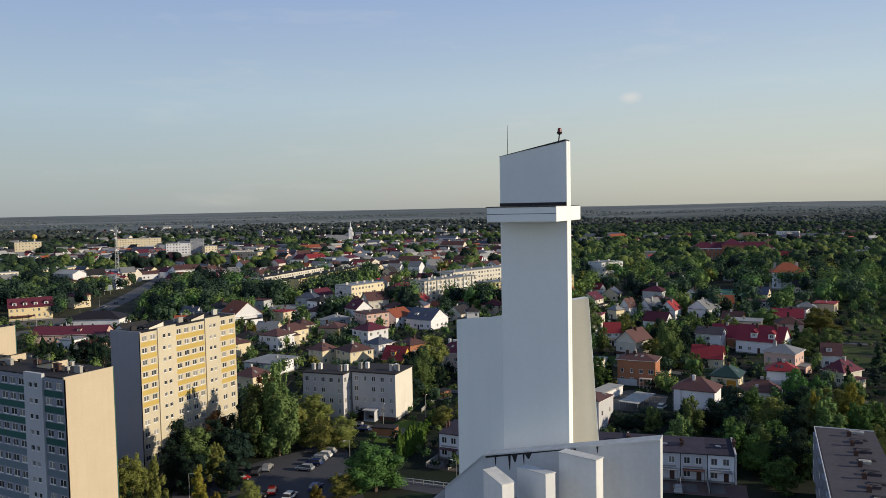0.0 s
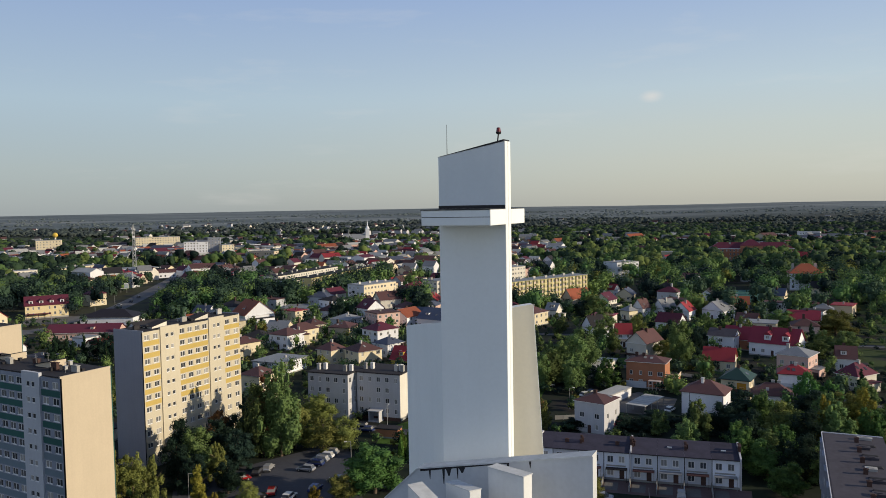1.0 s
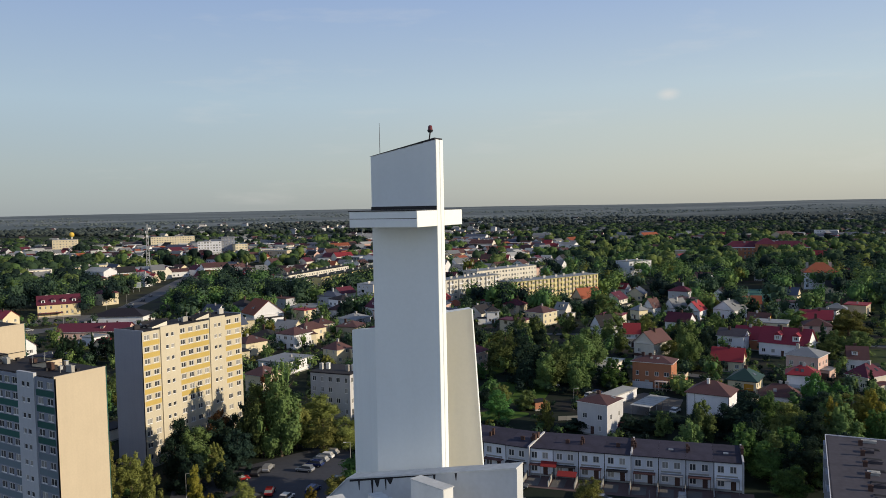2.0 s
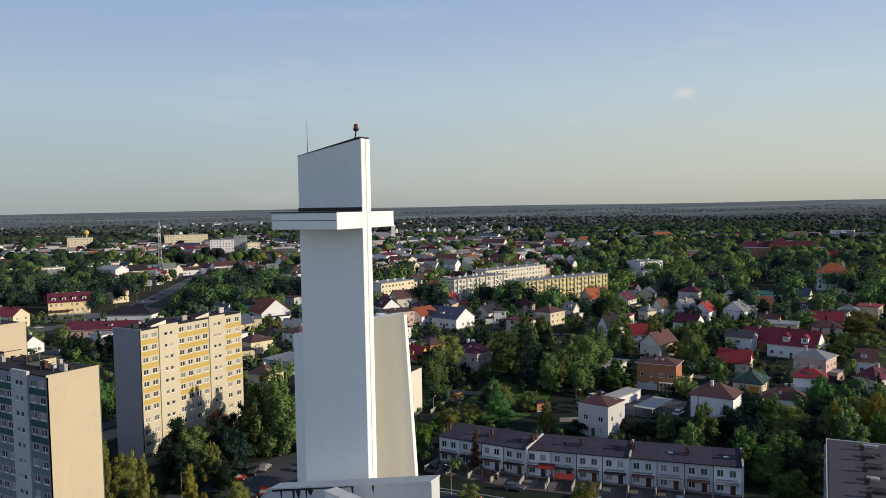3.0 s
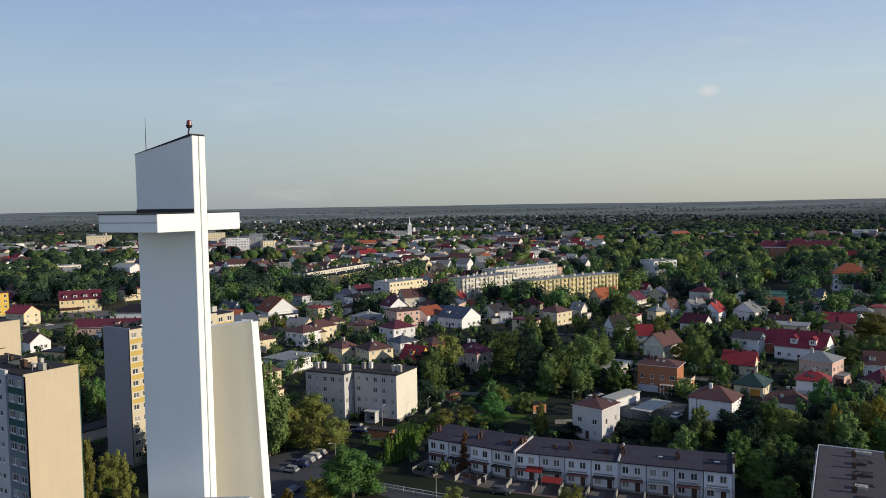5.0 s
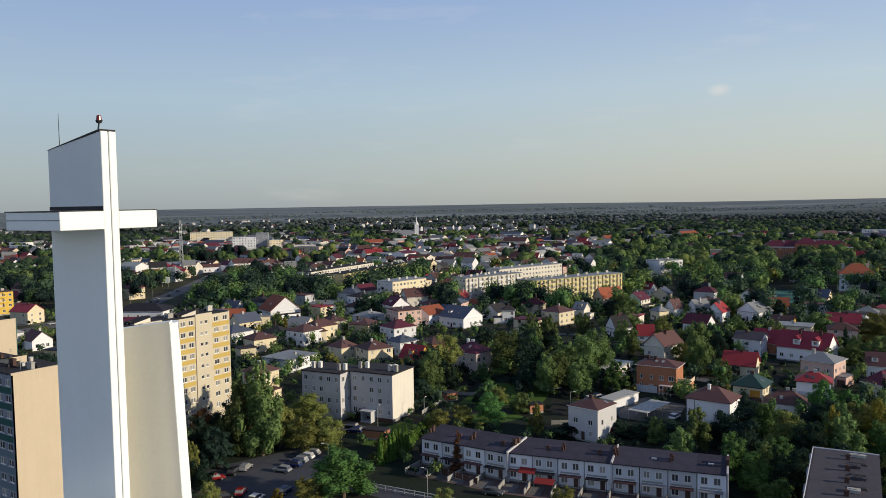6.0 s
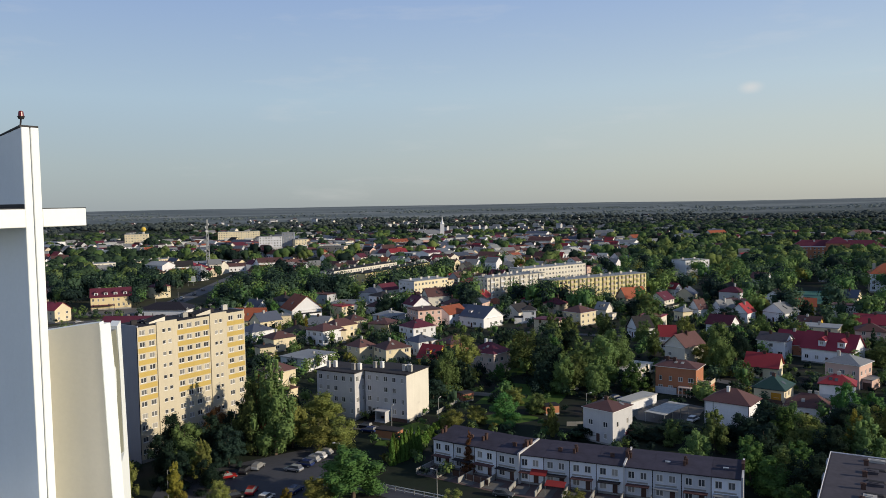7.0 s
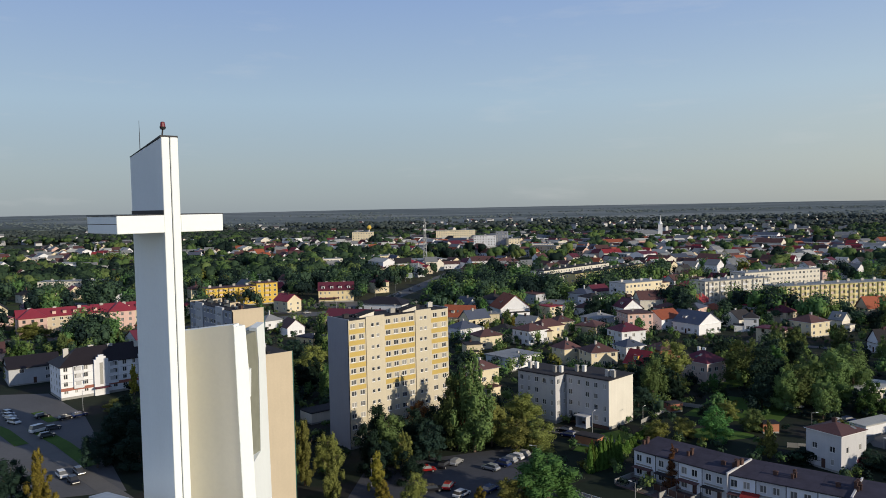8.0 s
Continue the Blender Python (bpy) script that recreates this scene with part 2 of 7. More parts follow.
LEAF = {
    "green": leaf_material("green_leaves", (0.108, 0.158, 0.056), island=0.22),
    "dark": leaf_material("dark_leaves", (0.022, 0.042, 0.031), island=0.22),
    "olive": leaf_material("olive_leaves", (0.158, 0.170, 0.050), island=0.22),
    "bright": leaf_material("bright_leaves", (0.074, 0.152, 0.046), island=0.22),
    "gold": leaf_material("golden_leaves", (0.19, 0.165, 0.034), island=0.22),
    "rust": leaf_material("rusty_leaves", (0.13, 0.065, 0.032)),
    # wood foliage in shaded and sunlit tones, light put into colour, mixed by tree
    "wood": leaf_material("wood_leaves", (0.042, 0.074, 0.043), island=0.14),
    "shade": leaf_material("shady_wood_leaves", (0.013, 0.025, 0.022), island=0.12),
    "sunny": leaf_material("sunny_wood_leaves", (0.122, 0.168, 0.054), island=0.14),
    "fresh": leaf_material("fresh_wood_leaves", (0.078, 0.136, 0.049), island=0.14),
    "yellowed": leaf_material("yellowed_wood_leaves", (0.125, 0.125, 0.032), island=0.2),
    # foliage paler and bluer step by step with distance: haze put into the colour
    "far": leaf_material("hazed_far_leaves", (0.050, 0.068, 0.062), island=0.15),
    "farther": leaf_material("hazed_farther_leaves", (0.072, 0.092, 0.092), island=0.12),
    "distant": leaf_material("hazed_distant_leaves", (0.150, 0.182, 0.190), tint=0.0, island=0.06),
    "hedge": leaf_material("hedge_needles", (0.072, 0.128, 0.026), island=0.25),
    "conifer": leaf_material("conifer_needles", (0.018, 0.038, 0.020), island=0.3),
}

# ---- mesh helpers ----
def part(name, bm, material, parent=None, label="", pose_m=None):
    """Links a bmesh as one mesh object, under a parent if given."""
    me = bpy.data.meshes.new(name)
    if "wall" in name:
        bmesh.ops.remove_doubles(bm, verts=bm.verts[:], dist=0.0005)
    bm.to_mesh(me)
    bm.free()
    for m in material if isinstance(material, (list, tuple)) else [material]:
        me.materials.append(m)
    return place(name, me, parent, label, pose_m)


def place(name, me, parent=None, label="", pose_m=None):
    ob = new(name, me)
    if parent:
        ob.parent = parent
    if pose_m is not None:
        ob.matrix_basis = pose_m
    if label:
        ob["label"] = label
    return ob


def thing(name, m, label, category, group="", kind=""):
    ob = new(name)
    ob.empty_display_size = 0.1
    ob.matrix_basis = m
    return tagged(ob, label, category, group, kind)


def box(bm, x0, x1, y0, y1, z0, z1, mi=0, skip=""):
    v = [bm.verts.new(p) for p in ((x0, y0, z0), (x1, y0, z0), (x1, y1, z0), (x0, y1, z0), (x0, y0, z1), (x1, y0, z1), (x1, y1, z1), (x0, y1, z1))]
    for key, idx in (("b", (3, 2, 1, 0)), ("t", (4, 5, 6, 7)), ("f", (0, 1, 5, 4)), ("r", (1, 2, 6, 5)), ("k", (2, 3, 7, 6)), ("l", (3, 0, 4, 7))):
        if key not in skip:
            bm.faces.new([v[i] for i in idx]).material_index = mi
    return v


def boxes(*specs):
    bm = bmesh.new()
    for s in specs:
        box(bm, *s)
    return bm


def loft(bm, low, high, cap=True):
    """A solid between two rings of points of equal count, counter-clockwise from above."""
    a, b = [bm.verts.new(p) for p in low], [bm.verts.new(p) for p in high]
    n = len(a)
    for i in range(n):
        bm.faces.new((a[i], a[(i + 1) % n], b[(i + 1) % n], b[i]))
    if cap:
        bm.faces.new(list(reversed(a)))
        bm.faces.new(b)
    return bm


def soften(bm, width=0.03):
    bmesh.ops.bevel(bm, geom=bm.edges[:], offset=width, segments=1, affect="EDGES", clamp_overlap=True)
    return bm


def facade(bm, m, W, H, holes, depth=0.16, mi=0, zones=(), fill=None):
    """A wall W x H in the plane y=0 of m, facing -y, with openings (x0, x1, z0, z1) that have reveals. zones: (x0, x1, z0, z1, material)."""
    xs = sorted({0, W, *[round(h[i], 3) for h in holes for i in (0, 1)], *[round(z[i], 3) for z in zones for i in (0, 1)]})
    zs = sorted({0, H, *[round(h[i], 3) for h in holes for i in (2, 3)], *[round(z[i], 3) for z in zones for i in (2, 3)]})
    xs, zs = [x for x in xs if -1e-6 <= x <= W + 1e-6], [z for z in zs if -1e-6 <= z <= H + 1e-6]
    grid = {}

    def vert(i, j):
        if (i, j) not in grid:
            grid[i, j] = bm.verts.new(m @ Vector((xs[i], 0, zs[j])))
        return grid[i, j]

    for i in range(len(xs) - 1):
        cx = (xs[i] + xs[i + 1]) / 2
        col = [h for h in holes if h[0] < cx < h[1]]
        for j in range(len(zs) - 1):
            cz = (zs[j] + zs[j + 1]) / 2
            if any(h[2] < cz < h[3] for h in col):
                continue
            f = bm.faces.new((vert(i, j), vert(i + 1, j), vert(i + 1, j + 1), vert(i, j + 1)))
            f.material_index = next((z[4] for z in zones if z[0] < cx < z[1] and z[2] < cz < z[3]), mi)
    deep = {}

    def back(i, j):
        if (i, j) not in deep:
            deep[i, j] = bm.verts.new(m @ Vector((xs[i], depth, zs[j])))
        return deep[i, j]

    def solid(i, j):
        if not (0 <= i < len(xs) - 1 and 0 <= j < len(zs) - 1):
            return True
        cx, cz = (xs[i] + xs[i + 1]) / 2, (zs[j] + zs[j + 1]) / 2
        return not any(h[0] < cx < h[1] and h[2] < cz < h[3] for h in holes)

    for i in range(len(xs) - 1):
        for j in range(len(zs) - 1):
            if solid(i, j):
                continue
            ring = ((i, j), (i + 1, j), (i + 1, j + 1), (i, j + 1))
            for k, (p, q) in enumerate(zip(ring, ring[1:] + ring[:1])):
                if solid(i + (0, 1, 0, -1)[k], j + (-1, 0, 1, 0)[k]):
                    bm.faces.new((vert(*p), vert(*q), back(*q), back(*p))).material_index = mi
            if fill is not None:
                bm.faces.new([back(*p) for p in ring]).material_index = fill


WINDOWS = {}


def window(parent, m, w, h, split=2):
    """A white frame with mullions and a sill, and its pane behind them, in an opening of w x h."""
    key = (round(w, 2), round(h, 2), split)
    if key not in WINDOWS:
        b, bm = 0.10, bmesh.new()
        cut = [b + (w - b) * k / split for k in range(split + 1)]
        facade(bm, pose(0, -0.02, 0), w, h, [(c0, c1 - b, b, h - b) for c0, c1 in zip(cut, cut[1:])], depth=0.05)
        box(bm, -0.06, w + 0.06, -0.14, -0.021, -0.05, 0.0)
        fr = bpy.data.meshes.new("window")
        bm.to_mesh(fr)
        bm.free()
        fr.materials.append(FRAME)
        bm = boxes((b, w - b, 0.005, 0.03, b, h - b))
        pa = bpy.data.meshes.new("pane")
        bm.to_mesh(pa)
        bm.free()
        pa.materials.append(GLASS)
        WINDOWS[key] = fr, pa
    fr, pa = WINDOWS[key]
    ob = place("window", fr, parent, "", m)
    place("pane", pa, ob)
    return ob


SIMPLE = {}


def plain_window(parent, m, w, h):
    """A window of a building farther off: frame and pane in one small mesh."""
    key = (round(w, 2), round(h, 2))
    if key not in SIMPLE:
        b, bm = 0.09, bmesh.new()
        facade(bm, pose(0, -0.02, 0), w, h, [(b, w / 2 - b / 2, b, h - b), (w / 2 + b / 2, w - b, b, h - b)], depth=0.05, fill=1)
        box(bm, -0.06, w + 0.06, -0.14, -0.021, -0.05, 0.0)
        me = bpy.data.meshes.new("window")
        bm.to_mesh(me)
        bm.free()
        me.materials.append(FRAME)
        me.materials.append(GLASS)
        SIMPLE[key] = me
    return place("window", SIMPLE[key], parent, "", m)


def side_frames(w, d):
    """The four wall planes of a w x d plan centred on the origin: front (-y), right, back, left."""
    return [(pose(-w / 2, -d / 2, 0), w), (pose(w / 2, -d / 2, 0, 0, 0, 90), d), (pose(w / 2, d / 2, 0, 0, 0, 180), w), (pose(-w / 2, d / 2, 0, 0, 0, -90), d)]


def openings(W, H, base, rng, gap=3.0, ww=1.3, wh=1.35, storey=2.8, door=False):
    n = max(1, int(W / gap))
    rows = max(1, int((H - base + 0.3) / storey))
    out = []
    for r in range(rows):
        for c in range(n):
            if rng.random() < 0.16:
                continue
            x = W * (c + 0.5) / n
            w = ww * rng.choice((0.7, 1.0, 1.0, 1.25))
            w = min(w, W / n - 0.5)
            z = base + r * storey + 0.85
            if w > 0.4 and z + wh < H - 0.15:
                out.append((round(x - w / 2, 2), round(x + w / 2, 2), z, z + wh))
    return out


def roof_mesh(kind, w, d, h, rh, over=0.5, thick=0.16):
    """A hip, gable, or flat roof over a w x d plan whose eaves are at h."""
    bm = bmesh.new()
    a, b = w / 2 + over, d / 2 + over
    if kind == "flat":
        box(bm, -a, a, -b, b, h, h + 0.25)
        box(bm, -a + 0.25, a - 0.25, -b + 0.25, b - 0.25, h + 0.252, h + 0.30, 0)
        return bm
    drop = over * rh / (d / 2 if w >= d else w / 2)
    z0 = h - drop
    low = [(-a, -b, z0), (a, -b, z0), (a, b, z0), (-a, b, z0)]
    if w >= d:
        r = (w - d) / 2 if kind == "hip" else a
        ridge = [(-r, 0, h + rh), (r, 0, h + rh)]
    else:
        r = (d - w) / 2 if kind == "hip" else b
        ridge = [(0, -r, h + rh), (0, r, h + rh)]

    def shell(dz):
        q = [bm.verts.new((x, y, z + dz)) for x, y, z in low]
        t = [bm.verts.new((x, y, z + dz)) for x, y, z in ridge]
        if w >= d:
            fs = [(q[0], q[1], t[1], t[0]), (q[2], q[3], t[0], t[1])]
            ends = [(q[1], q[2], t[1]), (q[3], q[0], t[0])]
        else:
            fs = [(q[1], q[2], t[1], t[0]), (q[3], q[0], t[0], t[1])]
            ends = [(q[0], q[1], t[0]), (q[2], q[3], t[1])]
        return q, t, fs, ends

    q, t, fs, ends = shell(thick)
    q2, t2, fs2, ends2 = shell(0)
    for f in fs:
        bm.faces.new(f)
    for f in fs2:
        bm.faces.new(tuple(reversed(f)))
    if kind == "hip":
        for f in ends:
            bm.faces.new(f)
        for f in ends2:
            bm.faces.new(tuple(reversed(f)))
        for i in range(4):
            bm.faces.new((q2[i], q2[(i + 1) % 4], q[(i + 1) % 4], q[i]))
    else:
        pairs = [(0, 1), (2, 3)] if w >= d else [(1, 2), (3, 0)]
        for i, j in pairs:
            bm.faces.new((q2[i], q2[j], q[j], q[i]))
        for e, e2 in zip(ends, ends2):
            bm.faces.new((e2[0], e[0], e[2], e2[2]))
            bm.faces.new((e2[2], e[2], e[1], e2[1]))
    return bm


def chimney(parent, x, y, z0, z1, mat_c, w=0.9, d=0.55):
    bm = boxes((x - w / 2, x + w / 2, y - d / 2, y + d / 2, z0, z1), (x - w / 2 - 0.08, x + w / 2 + 0.08, y - d / 2 - 0.08, y + d / 2 + 0.08, z1, z1 + 0.12), (x - w / 4, x + w / 4, y - d / 4, y + d / 4, z1 + 0.12, z1 + 0.22))
    return part("chimney", bm, mat_c, parent)


def house(x, y, rot, w, d, h, roof, rh, wall="white", tile="brown", label="", seed=0, chim=1, windows=True, over=0.5, cmat=None, name="house", category="house", gap=3.0, group="houses of the town"):
    """A detached house: walls with real openings, windows, a roof of the given kind and chimneys."""
    rng = random.Random(seed or int(x * 13 + y * 7))
    ob = thing(name, pose(x, y, 0, 0, 0, rot), label, category, group)
    bm = bmesh.new()
    holes_by = []
    for k, (m, W) in enumerate(side_frames(w, d)):
        holes = openings(W, h, 0.5, rng, gap) if windows and k in (0, 1, 3) else []
        if k == 0 and windows and W > 4:
            holes = [o for o in holes if not (o[0] < W * 0.5 + 0.75 and o[1] > W * 0.5 - 0.6 and o[2] < 2.5)] + [(W * 0.5 - 0.5, W * 0.5 + 0.5, 0.25, 2.35)]
        holes_by.append((m, holes))
        facade(bm, m, W, h, holes, mi=0, zones=((0, W, 0, 0.45, 1),))
    if roof == "gable":
        if w >= d:
            for s in (-1, 1):
                tri_v = [bm.verts.new(p) for p in ((s * w / 2, -d / 2, h), (s * w / 2, d / 2, h), (s * w / 2, 0, h + rh))]
                bm.faces.new(tri_v if s > 0 else list(reversed(tri_v)))
        else:
            for s in (-1, 1):
                tri_v = [bm.verts.new(p) for p in ((-w / 2, s * d / 2, h), (w / 2, s * d / 2, h), (0, s * d / 2, h + rh))]
                bm.faces.new(tri_v if s < 0 else list(reversed(tri_v)))
    part("wall", bm, [WALLS[wall], CONCRETE], ob)
    for m, holes in holes_by:
        for o in holes:
            if o[3] - o[2] > 1.9:
                dm = boxes((0, o[1] - o[0], 0.0, 0.06, 0, o[3] - o[2]), (0.12, o[1] - o[0] - 0.12, -0.015, 0, 0.15, 0.9), (0.12, o[1] - o[0] - 0.12, -0.015, 0, 1.05, 1.9))
                part("door", dm, BRICKDARK, ob, "", m @ pose(o[0], 0.08, o[2]))
            else:
                if math.hypot(x - 35, y) < 262:
                    window(ob, m @ pose(o[0], 0.08, o[2]), o[1] - o[0], o[3] - o[2], 2 if o[1] - o[0] > 0.95 else 1)
                else:
                    plain_window(ob, m @ pose(o[0], 0.08, o[2]), o[1] - o[0], o[3] - o[2])
    part("roof", roof_mesh(roof, w, d, h, rh, over), ROOFS[tile], ob)
    if windows and roof != "flat":
        half = (d if w >= d else w) / 2
        drop, a, b = over * rh / half, w / 2 + over, d / 2 + over
        edges = [(-a, a, -b - 0.1, -b), (-a, a, b, b + 0.1)] if w >= d or roof == "hip" else []
        edges += [(-a - 0.1, -a, -b, b), (a, a + 0.1, -b, b)] if w < d or roof == "hip" else []
        part("gutter", boxes(*[(*e, h - drop - 0.02, h - drop + 0.1) for e in edges]), rng.choice((DARK, METAL, FRAME)), ob)
        part("soffit", boxes((-a + 0.06, a - 0.06, -b + 0.06, b - 0.06, h - drop - 0.07, h - drop - 0.004)), rng.choice((FRAME, BRICKDARK)), ob)
        for _ in range(rng.choice((0, 1, 1, 2))):
            k = rng.uniform(0.3, 0.6)
            slope = math.atan2(rh, half)
            at = rng.uniform(-0.22, 0.22) * max(w, d)
            m = pose(at, -half * (1 - k), h + rh * k + 0.17) if w >= d else pose(half * (1 - k), at, h + rh * k + 0.17, 0, 0, 90)
            part("skylight", boxes((-0.42, 0.42, -0.6, 0.6, -0.02, 0.07)), [GLASS], ob, "", m @ pose(0, 0, 0, math.degrees(slope)))
    for c in range(chim):
        cx = rng.uniform(-0.3, 0.3) * (w if w >= d else d * 0.3)
        cy = rng.uniform(-0.12, 0.12) * d
        top = h + (rh if roof != "flat" else 0.3) + 0.7
        chimney(ob, cx, cy, h, top, cmat or (CHIMNEY if rng.random() < 0.6 else BRICKDARK))
    return ob

# ---- ground ----
def ground_height(x, y):
    r = math.hypot(x - 30, y)
    if r < 1500:
        return 0.0
    k = min(1.0, (r - 1500) / 3300)
    return 40 * k * k * (3 - 2 * k) + 4 * k * math.sin(x * 0.0031 + 1.0) * math.cos(y * 0.0023)


def ground_material():
    m = surface("grass_and_fields", (0.07, 0.085, 0.03), rough=0.95, vary=0.3, grain=0.6, patch=0.03, bump=0.2, coord="World")
    nt = m.node_tree
    N, L = nt.nodes, nt.links
    hsv = next(n for n in N if n.type == "HUE_SAT")
    geo = N.new("ShaderNodeNewGeometry")
    vo = N.new("ShaderNodeTexVoronoi")
    vo.inputs["Scale"].default_value = 0.0045
    L.new(geo.outputs["Position"], vo.inputs["Vector"])
    ramp = N.new("ShaderNodeValToRGB")
    sep = N.new("ShaderNodeSeparateColor")
    L.new(vo.outputs["Color"], sep.inputs[0])
    L.new(sep.outputs[0], ramp.inputs[0])
    ramp.color_ramp.interpolation = "CONSTANT"
    e = ramp.color_ramp.elements
    e[0].position, e[0].color = 0.0, (0.014, 0.023, 0.014, 1)
    e[1].position, e[1].color = 0.55, (0.021, 0.038, 0.017, 1)
    for p, c in ((0.75, (0.047, 0.050, 0.027, 1)), (0.88, (0.04, 0.062, 0.016, 1))):
        n = e.new(p)
        n.color = c
    n2 = N.new("ShaderNodeTexNoise")
    n2.inputs["Scale"].default_value = 0.06
    n2.inputs["Detail"].default_value = 6
    L.new(geo.outputs["Position"], n2.inputs["Vector"])
    mixn = N.new("ShaderNodeMix")
    mixn.data_type = "RGBA"
    r2 = N.new("ShaderNodeMapRange")
    r2.inputs["From Min"].default_value, r2.inputs["From Max"].default_value = 0.5, 0.62
    L.new(n2.outputs["Fac"], r2.inputs["Value"])
    L.new(r2.outputs[0], mixn.inputs["Factor"])
    L.new(ramp.outputs[0], mixn.inputs["A"])
    mixn.inputs["B"].default_value = (0.024, 0.023, 0.022, 1)
    # from 1850 m on the ground turns pale blue-grey, haze put into its colour
    far = N.new("ShaderNodeMix")
    far.data_type = "RGBA"
    sep2 = N.new("ShaderNodeSeparateXYZ")
    L.new(geo.outputs["Position"], sep2.inputs[0])
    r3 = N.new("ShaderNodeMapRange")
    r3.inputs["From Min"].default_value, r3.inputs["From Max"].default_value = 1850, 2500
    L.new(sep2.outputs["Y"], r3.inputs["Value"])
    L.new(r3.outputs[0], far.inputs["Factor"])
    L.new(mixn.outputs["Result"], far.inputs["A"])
    hazed_fields = N.new("ShaderNodeValToRGB")
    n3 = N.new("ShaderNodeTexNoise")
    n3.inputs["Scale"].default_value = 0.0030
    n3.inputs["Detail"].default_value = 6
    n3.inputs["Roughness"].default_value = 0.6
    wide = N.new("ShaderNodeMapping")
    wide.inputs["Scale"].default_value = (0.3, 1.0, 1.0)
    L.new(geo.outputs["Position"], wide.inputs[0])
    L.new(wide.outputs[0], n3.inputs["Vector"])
    L.new(n3.outputs["Fac"], hazed_fields.inputs[0])
    se = hazed_fields.color_ramp.elements
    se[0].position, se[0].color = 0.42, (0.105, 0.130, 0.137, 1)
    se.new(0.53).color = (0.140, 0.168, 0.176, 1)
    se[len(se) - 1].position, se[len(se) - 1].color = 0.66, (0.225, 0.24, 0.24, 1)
    L.new(hazed_fields.outputs[0], far.inputs["B"])
    L.new(far.outputs["Result"], hsv.inputs["Color"])
    return m


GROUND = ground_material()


def build_ground():
    rings = [0, 60, 120, 200, 300, 420, 560, 740, 960, 1240, 1500, 1700, 1950, 2250, 2600, 3000, 3400, 3800, 4200, 4600, 4880]
    n, verts, faces = 96, [], []
    for r in rings[1:]:
        for k in range(n):
            a = 2 * math.pi * k / n
            x, y = 30 + r * math.cos(a), r * math.sin(a)
            verts.append((x, y, ground_height(x, y)))
    verts.append((30, 0, 0))
    c = len(verts) - 1
    for k in range(n):
        faces.append((c, k, (k + 1) % n))
    for i in range(len(rings) - 2):
        for k in range(n):
            a, b = i * n + k, i * n + (k + 1) % n
            faces.append((a, a + n, b + n, b))
    me = bpy.data.meshes.new("ground")
    me.from_pydata(verts, [], faces)
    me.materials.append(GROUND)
    for p in me.polygons:
        p.use_smooth = True
    return tagged(new("ground", me), "grassy town ground with gardens and hazed far fields", "ground", kind="structure")


build_ground()


def strip(name, pts, width, z, material, label, category="road"):
    """A flat paved strip along a line of points, with a real edge."""
    bm = bmesh.new()
    rows = []
    for i, p in enumerate(pts):
        a, b = Vector(pts[max(0, i - 1)]), Vector(pts[min(len(pts) - 1, i + 1)])
        t = (b - a).normalized()
        nrm = Vector((-t.y, t.x)) * width / 2
        q = Vector(p)
        rows.append([bm.verts.new((*(q + nrm), z)), bm.verts.new((*(q - nrm), z)), bm.verts.new((*(q - nrm), z - 0.3)), bm.verts.new((*(q + nrm), z - 0.3))])
    for a, b in zip(rows, rows[1:]):
        bm.faces.new((a[0], a[1], b[1], b[0]))
        bm.faces.new((a[1], a[2], b[2], b[1]))
        bm.faces.new((a[3], a[0], b[0], b[3]))
    return tagged(part(name, bm, material), label, category, kind="structure")


def area(name, pts, z, material, label, category="pavement"):
    bm = bmesh.new()
    loft(bm, [(x, y, z - 0.3) for x, y in pts], [(x, y, z) for x, y in pts])
    return tagged(part(name, bm, material), label, category, kind="structure")


# ---- the church tower with its cross ----
TA, TU, TV = Vector((30.7, 29.9)), Vector((0.6285, 0.7778)), Vector((-0.7778, 0.6285))


def tw(u, v, z):
    p = TA + TU * u + TV * v
    return (p.x, p.y, z)


def tbox(u0, u1, v0, v1, z0, zf, zb=None, bevel=0.02):
    """A block in the tower's own axes; its top runs from zf at the front to zb at the back."""
    zb = zf if zb is None else zb
    bm = bmesh.new()
    loft(bm, [tw(u0, v0, z0), tw(u1, v0, z0), tw(u1, v1, z0), tw(u0, v1, z0)], [tw(u0, v0, zf), tw(u1, v0, zf), tw(u1, v1, zb), tw(u0, v1, zb)])
    if bevel:
        soften(bm, bevel)
    return bm


